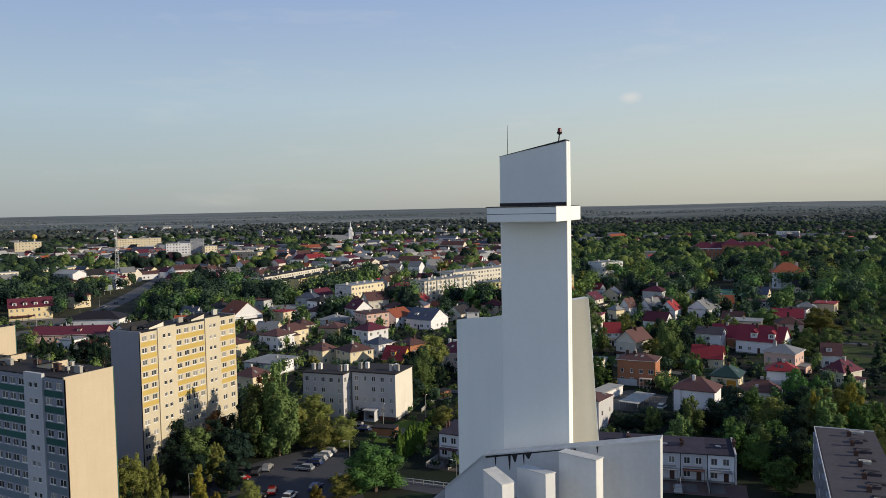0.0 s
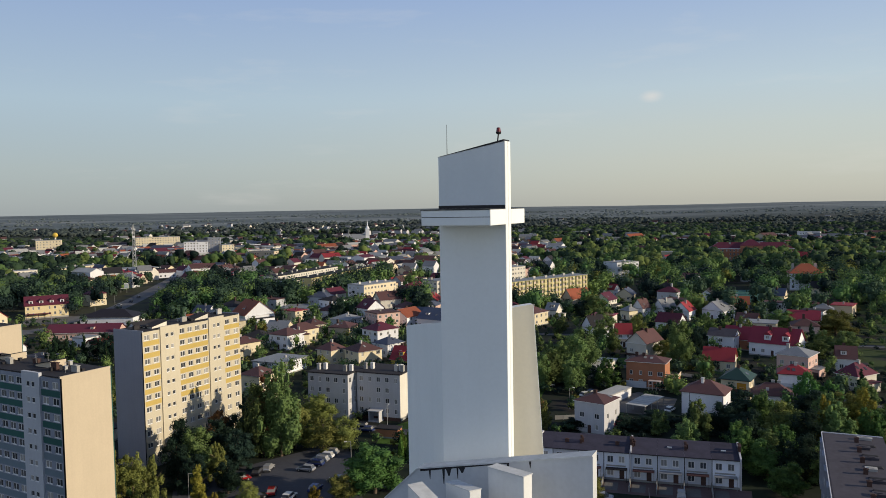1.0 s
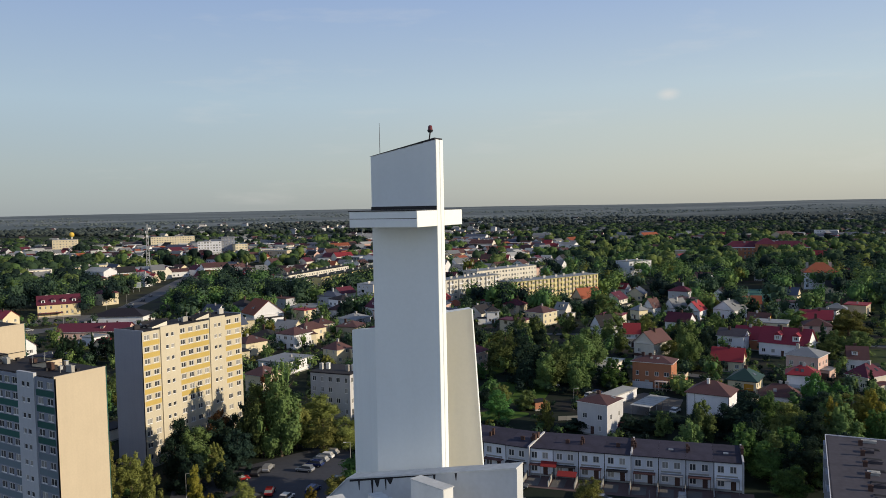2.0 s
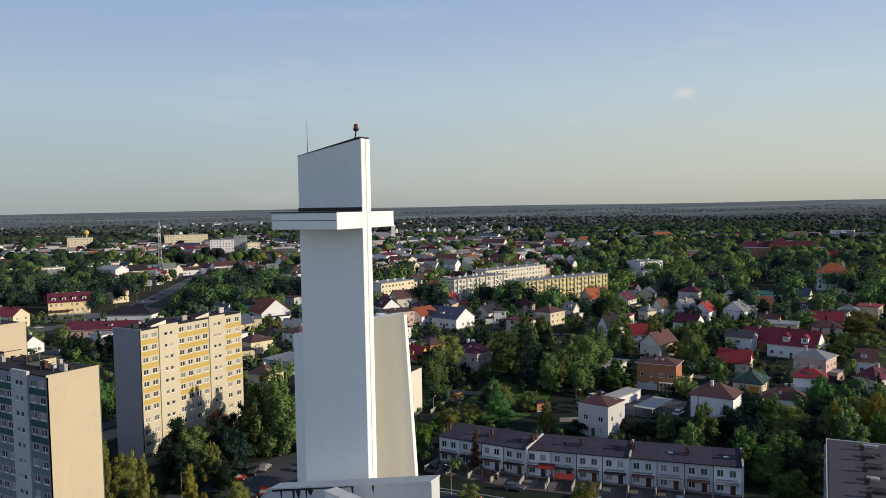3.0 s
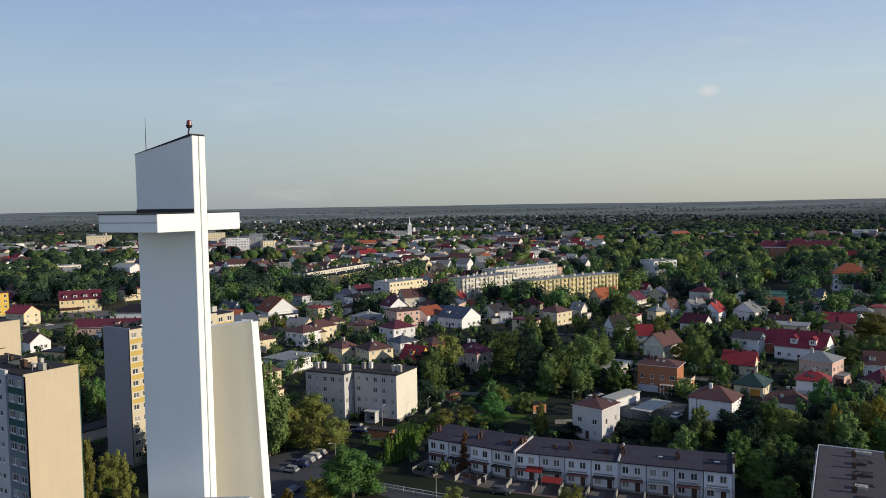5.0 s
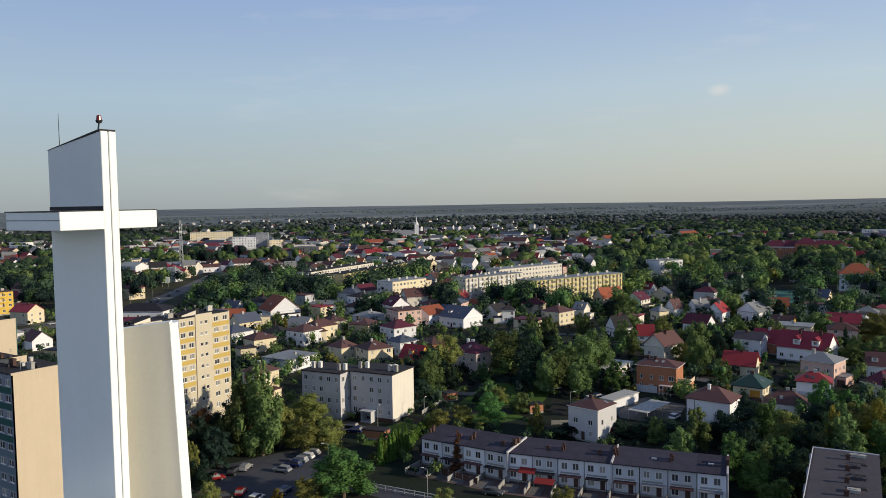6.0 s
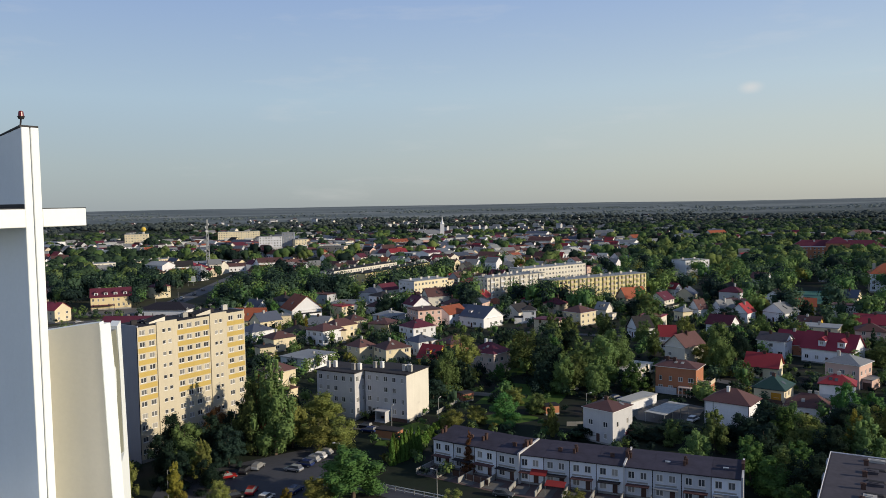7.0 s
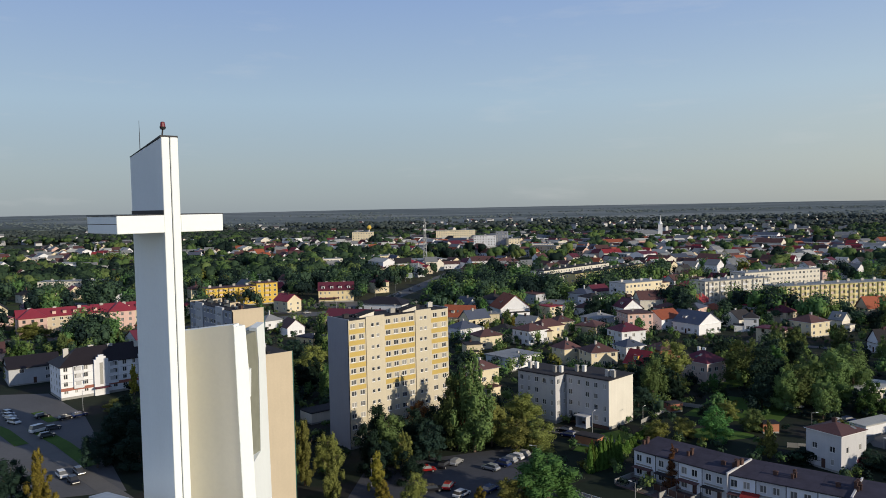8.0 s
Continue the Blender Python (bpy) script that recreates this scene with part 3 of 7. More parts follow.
def curve_wall(pts, thick, z0, z1, z2, lean=0.0):
    """A wall along a line of points in plan; its top runs from z1 to z2; lean pushes the foot of its first end forward."""
    bm = bmesh.new()
    fine = []
    for i in range(len(pts) - 1):
        q = [Vector(pts[min(max(j, 0), len(pts) - 1)]) for j in (i - 1, i, i + 1, i + 2)]
        for k in (0, 0.25, 0.5, 0.75):
            fine.append(0.5 * (2 * q[1] + (q[2] - q[0]) * k + (2 * q[0] - 5 * q[1] + 4 * q[2] - q[3]) * k * k + (3 * q[1] - 3 * q[2] + q[3] - q[0]) * k ** 3))
    pts = [tuple(p) for p in fine] + [pts[-1]]
    n = len(pts)
    rows = []
    for i, p in enumerate(pts):
        a, b = Vector(pts[max(0, i - 1)]), Vector(pts[min(n - 1, i + 1)])
        t = (b - a).normalized()
        out = Vector((t.y, -t.x)) * thick
        k = i / (n - 1)
        zt = z1 + (z2 - z1) * k
        push = Vector((0.66, -0.75)) * lean * max(0.0, 1 - k)
        p = Vector(p)
        rows.append([bm.verts.new((*p, zt)), bm.verts.new((*(p + out), zt)), bm.verts.new((*(p + out + push), z0)), bm.verts.new((*(p + push), z0))])
    for a, b in zip(rows, rows[1:]):
        for j in range(4):
            f = bm.faces.new((a[j], a[(j + 1) % 4], b[(j + 1) % 4], b[j]))
            f.smooth = j in (1, 3)
            f.material_index = 1 if j == 3 else 0
    bm.faces.new(list(reversed(rows[0])))
    bm.faces.new(rows[-1])
    bmesh.ops.recalc_face_normals(bm, faces=bm.faces[:])
    for e in bm.edges:
        if len(e.link_faces) == 2 and e.link_faces[0].smooth != e.link_faces[1].smooth:
            e.smooth = False
    return bm


COPING = surface("weathered_coping", (0.58, 0.60, 0.61), rough=0.6, vary=0.22, grain=4, patch=0.8, bump=0.1)


def build_tower():
    ob = thing("church_tower", pose(0, 0, 0), "tall white concrete church tower topped by a cross, curved wing walls", "church tower")
    part("mast_slab", tbox(1.79, 2.095, 0, 3.26, 0, 61.55, 60.97), TOWER, ob)
    part("mast_slab", tbox(2.135, 2.44, 0, 3.26, 0, 61.55, 60.97), TOWER, ob)
    part("mast_core", tbox(2.09, 2.14, 0.09, 3.18, 0, 61.50, 60.9, 0), DARK, ob, "dark recessed joint between the slabs")
    cap = tbox(1.765, 2.465, 0.06, 3.29, 61.50, 61.62, 61.04, 0)
    low = [v for v in cap.verts if v.co.z < 61.51]
    for v in low:
        w_ = (Vector((v.co.x, v.co.y)) - TA).dot(TV)
        v.co.z = 61.55 - 0.58 * w_ / 3.26 + 0.002
    part("roof_flashing", cap, DARK, ob, "dark sheet-metal flashing")
    for u0, u1, nm in ((0, 1.788, "cross_arm"), (2.442, 4.19, "cross_arm")):
        arm = part(nm, tbox(u0, u1, -0.004, 3.26, 57.9, 58.57), TOWER, ob)
        side = u0 - 0.004 if u0 == 0 else u1
        part("joint", tbox(side, side + 0.004, 0.03, 3.24, 58.25, 58.275, None, 0), DARK, arm)
        part("flashing", tbox(u0 - 0.03 if u0 == 0 else u0, u1 if u0 == 0 else u1 + 0.03, 0.04, 3.3, 58.572, 58.605, None, 0), DARK, arm, "dark metal flashing on the arm")
    part("flashing_band", tbox(1.775, 1.789, 0.03, 3.27, 58.612, 58.76, None, 0), DARK, ob, "ragged dark band of roofing felt")
    inner = [(33.67, 33.07), (33.0, 33.08), (32.4, 33.08), (31.8, 33.06), (31.0, 33.02), (30.6, 33.0)]
    part("wing_wall", curve_wall(inner, 0.5, 0, 54.08, 53.7, 3.6), [TOWER, WING], ob, "curved white wing wall with a sloping top")
    back = [(29.42, 33.5), (29.3, 34.6), (29.2, 36.0), (29.08, 37.6), (28.98, 39.0), (28.91, 40.06)]
    part("wing_wall", curve_wall(back, 0.45, 0, 53.42, 52.25), [TOWER, TOWER], ob, "white rear wing wall with a sloping top")
    outer = [(33.05, 36.4), (32.2, 36.65), (31.3, 37.05), (30.4, 37.95), (29.4, 39.65)]
    part("wing_wall", curve_wall(outer, 0.82, 0, 53.55, 52.3, 2.0), [TOWER, TOWER], ob)
    # the end pier that joins both wing walls, with a tall narrow slot through its upper part
    def pier(k, z, back=0.0):
        lean_in, lean_out = 3.6 * (1 - z / 54.08), 2.0 * (1 - z / 53.55)
        a = Vector((33.68 + 0.66 * lean_in, 33.07 - 0.75 * lean_in))
        b = Vector((33.285 + 0.66 * lean_out, 37.2 - 0.75 * lean_out))
        c = a + Vector((0.22, 0.72))
        q = (a.lerp(c, k / 0.335) if k <= 0.335 else c.lerp(b, (k - 0.335) / 0.665)) + Vector((-1.0, 0.35)) * back
        return (q.x + 0.012, q.y + 0.004, z)

    def band(spans):
        bm = bmesh.new()
        for (z0, a0, b0), (z1, a1, b1) in zip(spans, spans[1:]):
            if z1 - z0 > 0.005:
                loft(bm, [pier(a0, z0), pier(b0, z0), pier(b0, z0, 0.4), pier(a0, z0, 0.4)], [pier(a1, z1), pier(b1, z1), pier(b1, z1, 0.4), pier(a1, z1, 0.4)])
        bmesh.ops.recalc_face_normals(bm, faces=bm.faces[:])
        return bm

    for k0, k1 in ((0, 0.335), (0.335, 1)):
        part("end_pier", band(((0, k0, k1), (20, k0, k1), (40, k0, k1), (48.3, k0, k1))), TOWER, ob, "white leaning pier below the slot")
    part("end_pier", band(((48.3, 0, 0.330), (51.05, 0, 0.332), (52.2, 0, 0.332), (53.98, 0, 0.297))), TOWER, ob)
    part("slot_lip", band(((51.0, 0.333, 0.36), (52.1, 0.333, 0.42))), TOWER, ob, "narrow white lip inside the slot")
    part("end_pier", band(((48.3, 0.615, 1), (50.0, 0.66, 1), (52.0, 0.715, 1), (53.55, 0.69, 1))), TOWER, ob)
    # slanted grey sheet across the slot, darker than the white piers
    bm = bmesh.new()
    loft(bm, [pier(0.25, 48.28, 0.42), pier(0.62, 48.28, 0.03), pier(0.66, 48.28, 0.5), pier(0.25, 48.28, 0.8)], [pier(0.25, 53.4, 0.42), pier(0.725, 53.4, 0.03), pier(0.76, 53.4, 0.5), pier(0.25, 53.4, 0.8)])
    bmesh.ops.recalc_face_normals(bm, faces=bm.faces[:])
    part("slot_back", bm, surface("slot_grey", (0.21, 0.215, 0.175), rough=0.6, vary=0.15, streak=0.1), ob, "grey back of the slot")
    # the lower stepped wall with its blades
    bm = bmesh.new()
    line = [(-1.05, -4.55, 48.97), (-0.26, 3.54, 47.16), (0.2, 5.7, 45.2)]
    rows = []
    for u, v, z in line:
        rows.append([bm.verts.new(tw(u, v, z)), bm.verts.new(tw(u + 0.6, v, z)), bm.verts.new(tw(u + 0.6, v, 0)), bm.verts.new(tw(u, v, 0))])
    for a, b in zip(rows, rows[1:]):
        for j in range(4):
            bm.faces.new((a[j], a[(j + 1) % 4], b[(j + 1) % 4], b[j]))
    bm.faces.new(list(reversed(rows[0])))
    bm.faces.new(rows[-1])
    bmesh.ops.recalc_face_normals(bm, faces=bm.faces[:])
    part("stepped_wall", bm, SHADE_WHITE, ob, "lower white wall with a sloping coped top")
    bm = bmesh.new()
    rows = []
    for u, v, z in line:
        rows.append([bm.verts.new(tw(u - 0.06, v, z + 0.06)), bm.verts.new(tw(u + 0.66, v, z + 0.06)), bm.verts.new(tw(u + 0.66, v, z + 0.002)), bm.verts.new(tw(u - 0.06, v, z + 0.002))])
    for a, b in zip(rows, rows[1:]):
        for j in range(4):
            bm.faces.new((a[j], a[(j + 1) % 4], b[(j + 1) % 4], b[j]))
    bm.faces.new(list(reversed(rows[0])))
    bm.faces.new(rows[-1])
    bmesh.ops.recalc_face_normals(bm, faces=bm.faces[:])
    part("coping", bm, COPING, ob, "weathered grey sheet coping")
    # three blades that fan out: right front corner in plan, bearing of the end face, length, thickness, top heights
    for bx, by, ang, ln, th, z1, z2 in ((30.82, 26.435, 30.6, 1.85, 0.52, 48.34, 48.30), (28.775, 26.80, 12.6, 2.1, 0.5, 47.87, 47.55), (27.08, 27.205, 16.0, 1.35, 0.62, 47.48, 47.72)):
        e = Vector((math.cos(radians(ang)), math.sin(radians(ang))))
        d = Vector((-e.y, e.x))
        r = Vector((bx, by))
        ring = [r, r + e * th, r + e * th + d * ln, r + d * ln]
        tops = [z1, z1, z2, z2]
        bm = bmesh.new()
        loft(bm, [(p.x, p.y, 0) for p in ring], [(p.x, p.y, z) for p, z in zip(ring, tops)])
        blade = part("blade", soften(bm, 0.02), BLADE, ob)
        out = [r - e * 0.02 - d * 0.02, r + e * (th + 0.02) - d * 0.02, r + e * (th + 0.02) + d * ln, r - e * 0.02 + d * ln]
        bm = bmesh.new()
        loft(bm, [(p.x, p.y, z + 0.003) for p, z in zip(out, tops)], [(p.x, p.y, z + 0.045) for p, z in zip(out, tops)])
        part("coping", bm, COPING, blade)
    felt = bmesh.new()
    ends = []
    for v, drop in ((-0.9, 0.05), (3.4, 0.11)):
        k = (v + 4.55) / 8.09
        uc, zc = -1.05 + 0.79 * k, 48.97 - 1.81 * k
        ends.append([tw(uc - 0.015, v, zc - drop), tw(uc - 0.002, v, zc - drop), tw(uc - 0.002, v, zc - 0.01), tw(uc - 0.015, v, zc - 0.01)])
    loft(felt, *ends)
    part("felt_edge", felt, DARK, ob, "ragged black roofing felt under the coping")
    for v, drop, wd in ((2.9, 0.5, 0.05), (2.2, 0.75, 0.07), (1.95, 0.4, 0.16), (1.5, 0.55, 0.05), (1.3, 0.3, 0.2), (-0.9, 0.35, 0.06), (-1.9, 0.3, 0.05)):
        k = (v + 4.55) / 8.09
        uc, zc = -1.05 + 0.79 * k, 48.97 - 1.81 * k
        drip = bmesh.new()
        loft(drip, [tw(uc - 0.018, v - wd / 3, zc - drop), tw(uc - 0.002, v - wd / 3, zc - drop), tw(uc - 0.002, v, zc - drop), tw(uc - 0.018, v, zc - drop)], [tw(uc - 0.018, v - wd, zc - 0.01), tw(uc - 0.002, v - wd, zc - 0.01), tw(uc - 0.002, v + wd, zc - 0.01), tw(uc - 0.018, v + wd, zc - 0.01)])
        part("tar_drip", drip, DARK, ob, "black tar drip below the coping")
    part("terrace_roof", tbox(-4.4, 1.7, 0.2, 6.5, 0, 45.9, 44.5), CONCRETE, ob, "grey flat roof between the blades")
    return ob


build_tower()


def church_hall():
    """An unseen flat-roofed block, added to bounce sunlight onto the tower."""
    ob = thing("church_hall", pose(0, 0, 0), "white flat-roofed church hall at the foot of the tower", "church")
    part("wall", tbox(-34, -1.3, -16, 14, 0, 29.6, None, 0), TOWER, ob)
    part("roof", tbox(-34.3, -1.25, -16.3, 14.3, 29.604, 30.0, None, 0), surface("light_roof_membrane", (0.72, 0.70, 0.66), vary=0.1, grain=1.0, patch=0.15), ob, "pale roofing membrane")


church_hall()


def obstruction_lamp():
    x, y, z = 31.62, 31.72, 61.62
    ob = thing("obstruction_lamp", pose(x, y, z - 0.12), "red aviation obstruction lamp on a short bent post", "lamp")
    bm = bmesh.new()
    bmesh.ops.create_cone(bm, cap_ends=True, segments=10, radius1=0.03, radius2=0.03, depth=0.42, matrix=pose(0.02, 0, 0.2, 0, 8, 0))
    part("post", bm, DARK, ob)
    bm = bmesh.new()
    bmesh.ops.create_cone(bm, cap_ends=True, segments=14, radius1=0.09, radius2=0.13, depth=0.1, matrix=pose(0.05, 0, 0.42))
    part("lamp_base", bm, DARK, ob)
    bm = bmesh.new()
    bmesh.ops.create_cone(bm, cap_ends=True, segments=14, radius1=0.105, radius2=0.085, depth=0.16, matrix=pose(0.05, 0, 0.55))
    bmesh.ops.create_uvsphere(bm, u_segments=14, v_segments=6, radius=0.085, matrix=pose(0.05, 0, 0.63) @ Matrix.Diagonal((1, 1, 0.5, 1)))
    part("lens", bm, surface("red_lens", (0.14, 0.008, 0.014), rough=0.3, vary=0.1, bump=0), ob, "dark red glass lens")


def antenna():
    x, y, _ = tw(2.1, 2.95, 0)
    ob = thing("antenna_rod", pose(x, y, 61.0), "thin grey lightning rod on the tower roof", "lightning rod")
    bm = bmesh.new()
    bmesh.ops.create_cone(bm, cap_ends=True, segments=6, radius1=0.018, radius2=0.007, depth=1.45, matrix=pose(0, 0, 0.72))
    part("rod", bm, DARK, ob)
    part("foot", boxes((-0.06, 0.06, -0.06, 0.06, -0.04, 0.06)), METAL, ob)


obstruction_lamp()
antenna()


# ---- eleven-storey blocks ----
def tower_block(x, y, rot, L, D, H, bands, wall, end, stair, cuts, label, low=2, panes=3, glass_w=2.0, floors=11, fine=True):
    """A long slab block: window bays with coloured spandrels between plain stair bays. (x, y) is its front left corner."""
    ob = thing("apartment_block", pose(x, y, 0, 0, 0, rot), label, "apartment block", "eleven-storey blocks")
    st = (H - 1.2) / floors
    mats = [WALLS[wall], WALLS[end], WALLS[stair], *[WALLS[b] for b in bands], CONCRETE]
    edges = [0, *[c * L for c in cuts], L]
    for i, (x0, x1) in enumerate(zip(edges, edges[1:])):
        stairs = i % 2 == 1
        W = x1 - x0
        off = -0.25 if stairs else 0.0
        top = H + 0.55 if stairs else H
        holes, zones = [], [(0, W, 0, 0.8, len(mats) - 1)]
        for f in range(floors):
            z = 1.0 + f * st
            if stairs:
                for k in (0.26, 0.54):
                    holes.append((W * k, W * k + 0.95, z + 0.9, z + 1.85))
            else:
                n = max(2, round(W / 2.45))
                for k in range(n):
                    cx = W * (k + 0.5) / n
                    ww = min(glass_w, W / n - 0.45)
                    holes.append((cx - ww / 2, cx + ww / 2, z + 0.98, z + 2.22))
                b = 3 + (0 if f > low else min(1, len(bands) - 1))
                zones.append((0.15, W - 0.15, z - 0.32, z + 0.78, b))
        bm = bmesh.new()
        facade(bm, pose(x0, off, 0), W, top, holes, mi=2 if stairs else 0, zones=zones, depth=0.2)
        if stairs:
            for xx, s in ((x0, 1), (x1, -1)):
                q = [bm.verts.new(p) for p in ((xx, off, 0), (xx, 0.3, 0), (xx, 0.3, top), (xx, off, top))]
                bm.faces.new(q if s < 0 else list(reversed(q))).material_index = 2
            q = [bm.verts.new(p) for p in ((x0, off, top), (x1, off, top), (x1, 0.3, top), (x0, 0.3, top))]
            bm.faces.new(q).material_index = 2
        w_ob = part("facade_bay", bm, mats, ob)
        for o in holes:
            if fine:
                window(w_ob, pose(x0 + o[0], off + 0.1, o[2]), o[1] - o[0], o[3] - o[2], panes if o[1] - o[0] > 1.2 else 1)
            else:
                plain_window(w_ob, pose(x0 + o[0], off + 0.1, o[2]), o[1] - o[0], o[3] - o[2])
    bm = bmesh.new()
    box(bm, 0, L, 0.31, D, 0, H - 0.02, 1, skip="f")
    part("wall", bm, mats, ob)
    for xa in (-0.02, L - 0.28):
        part("end_parapet", boxes((xa, xa + 0.3, 0.02, D, H - 0.02, H + 0.35)), WALLS[end], ob)
    part("roof", boxes((0.3, L - 0.3, 0.35, D - 0.2, H - 0.018, H + 0.12)), ROOFS["dark"], ob)
    rng = random.Random(int(x * 3 + 7))
    for k in range(7):
        px, py = L * (k + 0.5) / 7, rng.uniform(0.35, 0.75) * D
        if k in (1, 4):
            bm = bmesh.new()
            loft(bm, [(px - 2.2, py - 1.5, H + 0.1), (px + 2.2, py - 1.5, H + 0.1), (px + 2.2, py + 1.5, H + 0.1), (px - 2.2, py + 1.5, H + 0.1)], [(px - 2.2, py - 1.5, H + 0.5), (px + 2.2, py - 1.5, H + 1.3), (px + 2.2, py + 1.5, H + 1.3), (px - 2.2, py + 1.5, H + 0.5)])
            lift = part("lift_house", bm, WALLS[end if end != "slate" else "pale"], ob, "pale lift house with a sloping roof")
            bm = bmesh.new()
            loft(bm, [(px - 2.5, py - 1.7, H + 0.45), (px + 2.4, py - 1.7, H + 1.35), (px + 2.4, py + 1.7, H + 1.35), (px - 2.5, py + 1.7, H + 0.45)], [(px - 2.5, py - 1.7, H + 0.57), (px + 2.4, py - 1.7, H + 1.47), (px + 2.4, py + 1.7, H + 1.47), (px - 2.5, py + 1.7, H + 0.57)])
            part("lift_roof", bm, ROOFS["dark"], lift)
        else:
            chimney(ob, px, py, H, H + rng.uniform(0.9, 1.4), rng.choice((CHIMNEY, BRICKDARK, ROOFS["dark"])), 1.5, 0.6)
    for k in range(8):
        px, py, hv_ = L * rng.uniform(0.04, 0.96), D * rng.uniform(0.2, 0.85), rng.uniform(0.4, 0.9)
        part("vent", boxes((px - 0.3, px + 0.3, py - 0.25, py + 0.25, H + 0.1, H + hv_), (px - 0.4, px + 0.4, py - 0.35, py + 0.35, H + hv_, H + hv_ + 0.08)), rng.choice((DARK, METAL, ROOFS["dark"])), ob)
    if end == "peach":
        part("edge_trim", boxes((L + 0.002, L + 0.03, D - 0.16, D + 0.01, 0, H + 0.3)), WALLS["green"], ob, "thin green edge trim")
    for k in range(3):
        px, py = L * rng.uniform(0.1, 0.9), D * rng.uniform(0.3, 0.7)
        bm = boxes((px - 0.02, px + 0.02, py - 0.02, py + 0.02, H, H + 2.2), (px - 0.5, px + 0.5, py - 0.02, py + 0.02, H + 1.9, H + 1.94), (px - 0.35, px + 0.35, py - 0.02, py + 0.02, H + 1.6, H + 1.64))
        part("aerial", bm, METAL, ob)
    return ob


CUTS = (0.158, 0.335, 0.645, 0.81)
tower_block(-4.9, 183.3, 49.5, 31.6, 9.3, 31.4, ("ochre", "ivory"), "ivory", "slate", "ivory", CUTS, "eleven-storey cream apartment block with ochre bands under the windows", 4, 2, 1.5)
lc = Vector((-11.5, 137.5))
d138 = Vector((math.cos(radians(137)), math.sin(radians(137))))
o = lc + d138 * 31.6
tower_block(o.x, o.y, -43, 31.6, 9.8, 31.2, ("green", "teal"), "slate", "peach", "grey", tuple(1 - c for c in reversed((0.17, 0.325, 0.62, 0.79))), "eleven-storey grey apartment block with green bands and a peach end wall", 6, 2, 1.65)
o = Vector((-42.9, 202.3)) + d138 * 31.6
tower_block(o.x, o.y, -43, 31.6, 9.4, 31.0, ("slate",), "slate", "peach", "grey", CUTS, "eleven-storey slate-grey apartment block with a peach end wall", 2, 2, 1.65, fine=False)

# ---- lower blocks of flats and terraces ----
SPOTS = []      # (x, y, radius) kept free of scattered trees and houses
def block(x, y, rot, W, D, H, floors, wall, label, gap=3.0, ww=1.5, wh=1.4, sides=(0, 1), chim=4, tile="dark", band=None, end=None, roof="flat", rh=2.5, name="apartment_block", detail=False, category="apartment block", group="low blocks of flats", bal=0, bal_w=2.8, rail=None, seed=1, base=1.0):
    """A block of flats; (x, y) is its front left corner and its front faces local -y."""
    rng = random.Random(int(x * 5 + y * 3) + seed)
    m0 = pose(x, y, 0, 0, 0, rot) @ pose(W / 2, D / 2, 0)
    ob = thing(name, m0, label, category, group)
    c = m0.translation
    for k in range(max(1, int(W / 12))):
        q = pose(x, y, 0, 0, 0, rot) @ Vector((W * (k + 0.5) / max(1, int(W / 12)), D / 2, 0))
        SPOTS.append((q.x, q.y, max(D / 2, 6) + 1.5))
    st = (H - base - 0.3) / floors
    bm, todo = bmesh.new(), []
    for k, (m, L) in enumerate(side_frames(W, D)):
        holes, zones = [], [(0, L, 0, base * 0.8, 2)]
        if k in sides:
            n = max(1, int(L / gap))
            for f in range(floors):
                z = base + f * st + 0.85
                for i in range(n):
                    if rng.random() < 0.06:
                        continue
                    cx = L * (i + 0.5) / n
                    w2 = ww if (i % 3 != 1) else ww * 0.72
                    holes.append((round(cx - w2 / 2, 2), round(cx + w2 / 2, 2), z, z + wh))
                if band:
                    zones.append((0.2, L - 0.2, z - 1.0, z - 0.15, 3))
        facade(bm, m, L, H, holes, mi=1 if (end and k in (1, 3)) else 0, zones=zones)
        todo += [(m, o) for o in holes]
    part("wall", bm, [WALLS[wall], WALLS[end or wall], CONCRETE, WALLS[band or wall]], ob)
    for m, o in todo:
        (window if detail else plain_window)(ob, m @ pose(o[0], 0.08, o[2]), round(o[1] - o[0], 2), round(o[3] - o[2], 2))
    part("roof", roof_mesh(roof, W, D, H, rh, 0.25 if roof == "flat" else 0.5), ROOFS[tile], ob)
    for i in range(chim):
        top = H + (rh * 0.8 if roof != "flat" else 0.3)
        chimney(ob, (i + 0.5) / chim * W - W / 2 + rng.uniform(-1, 1), rng.uniform(-0.2, 0.2) * D, H, top + 1.1, CHIMNEY, 1.6, 0.6)
    for i in range(bal):
        balcony_column(ob, -W / 2 + W * (i + 0.5) / bal, -D / 2, base, st, floors, bal_w, [WALLS[rail or wall], WALLS[wall], WALLS["rose" if wall in ("olive", "yellow") else "ash"]])
    return ob


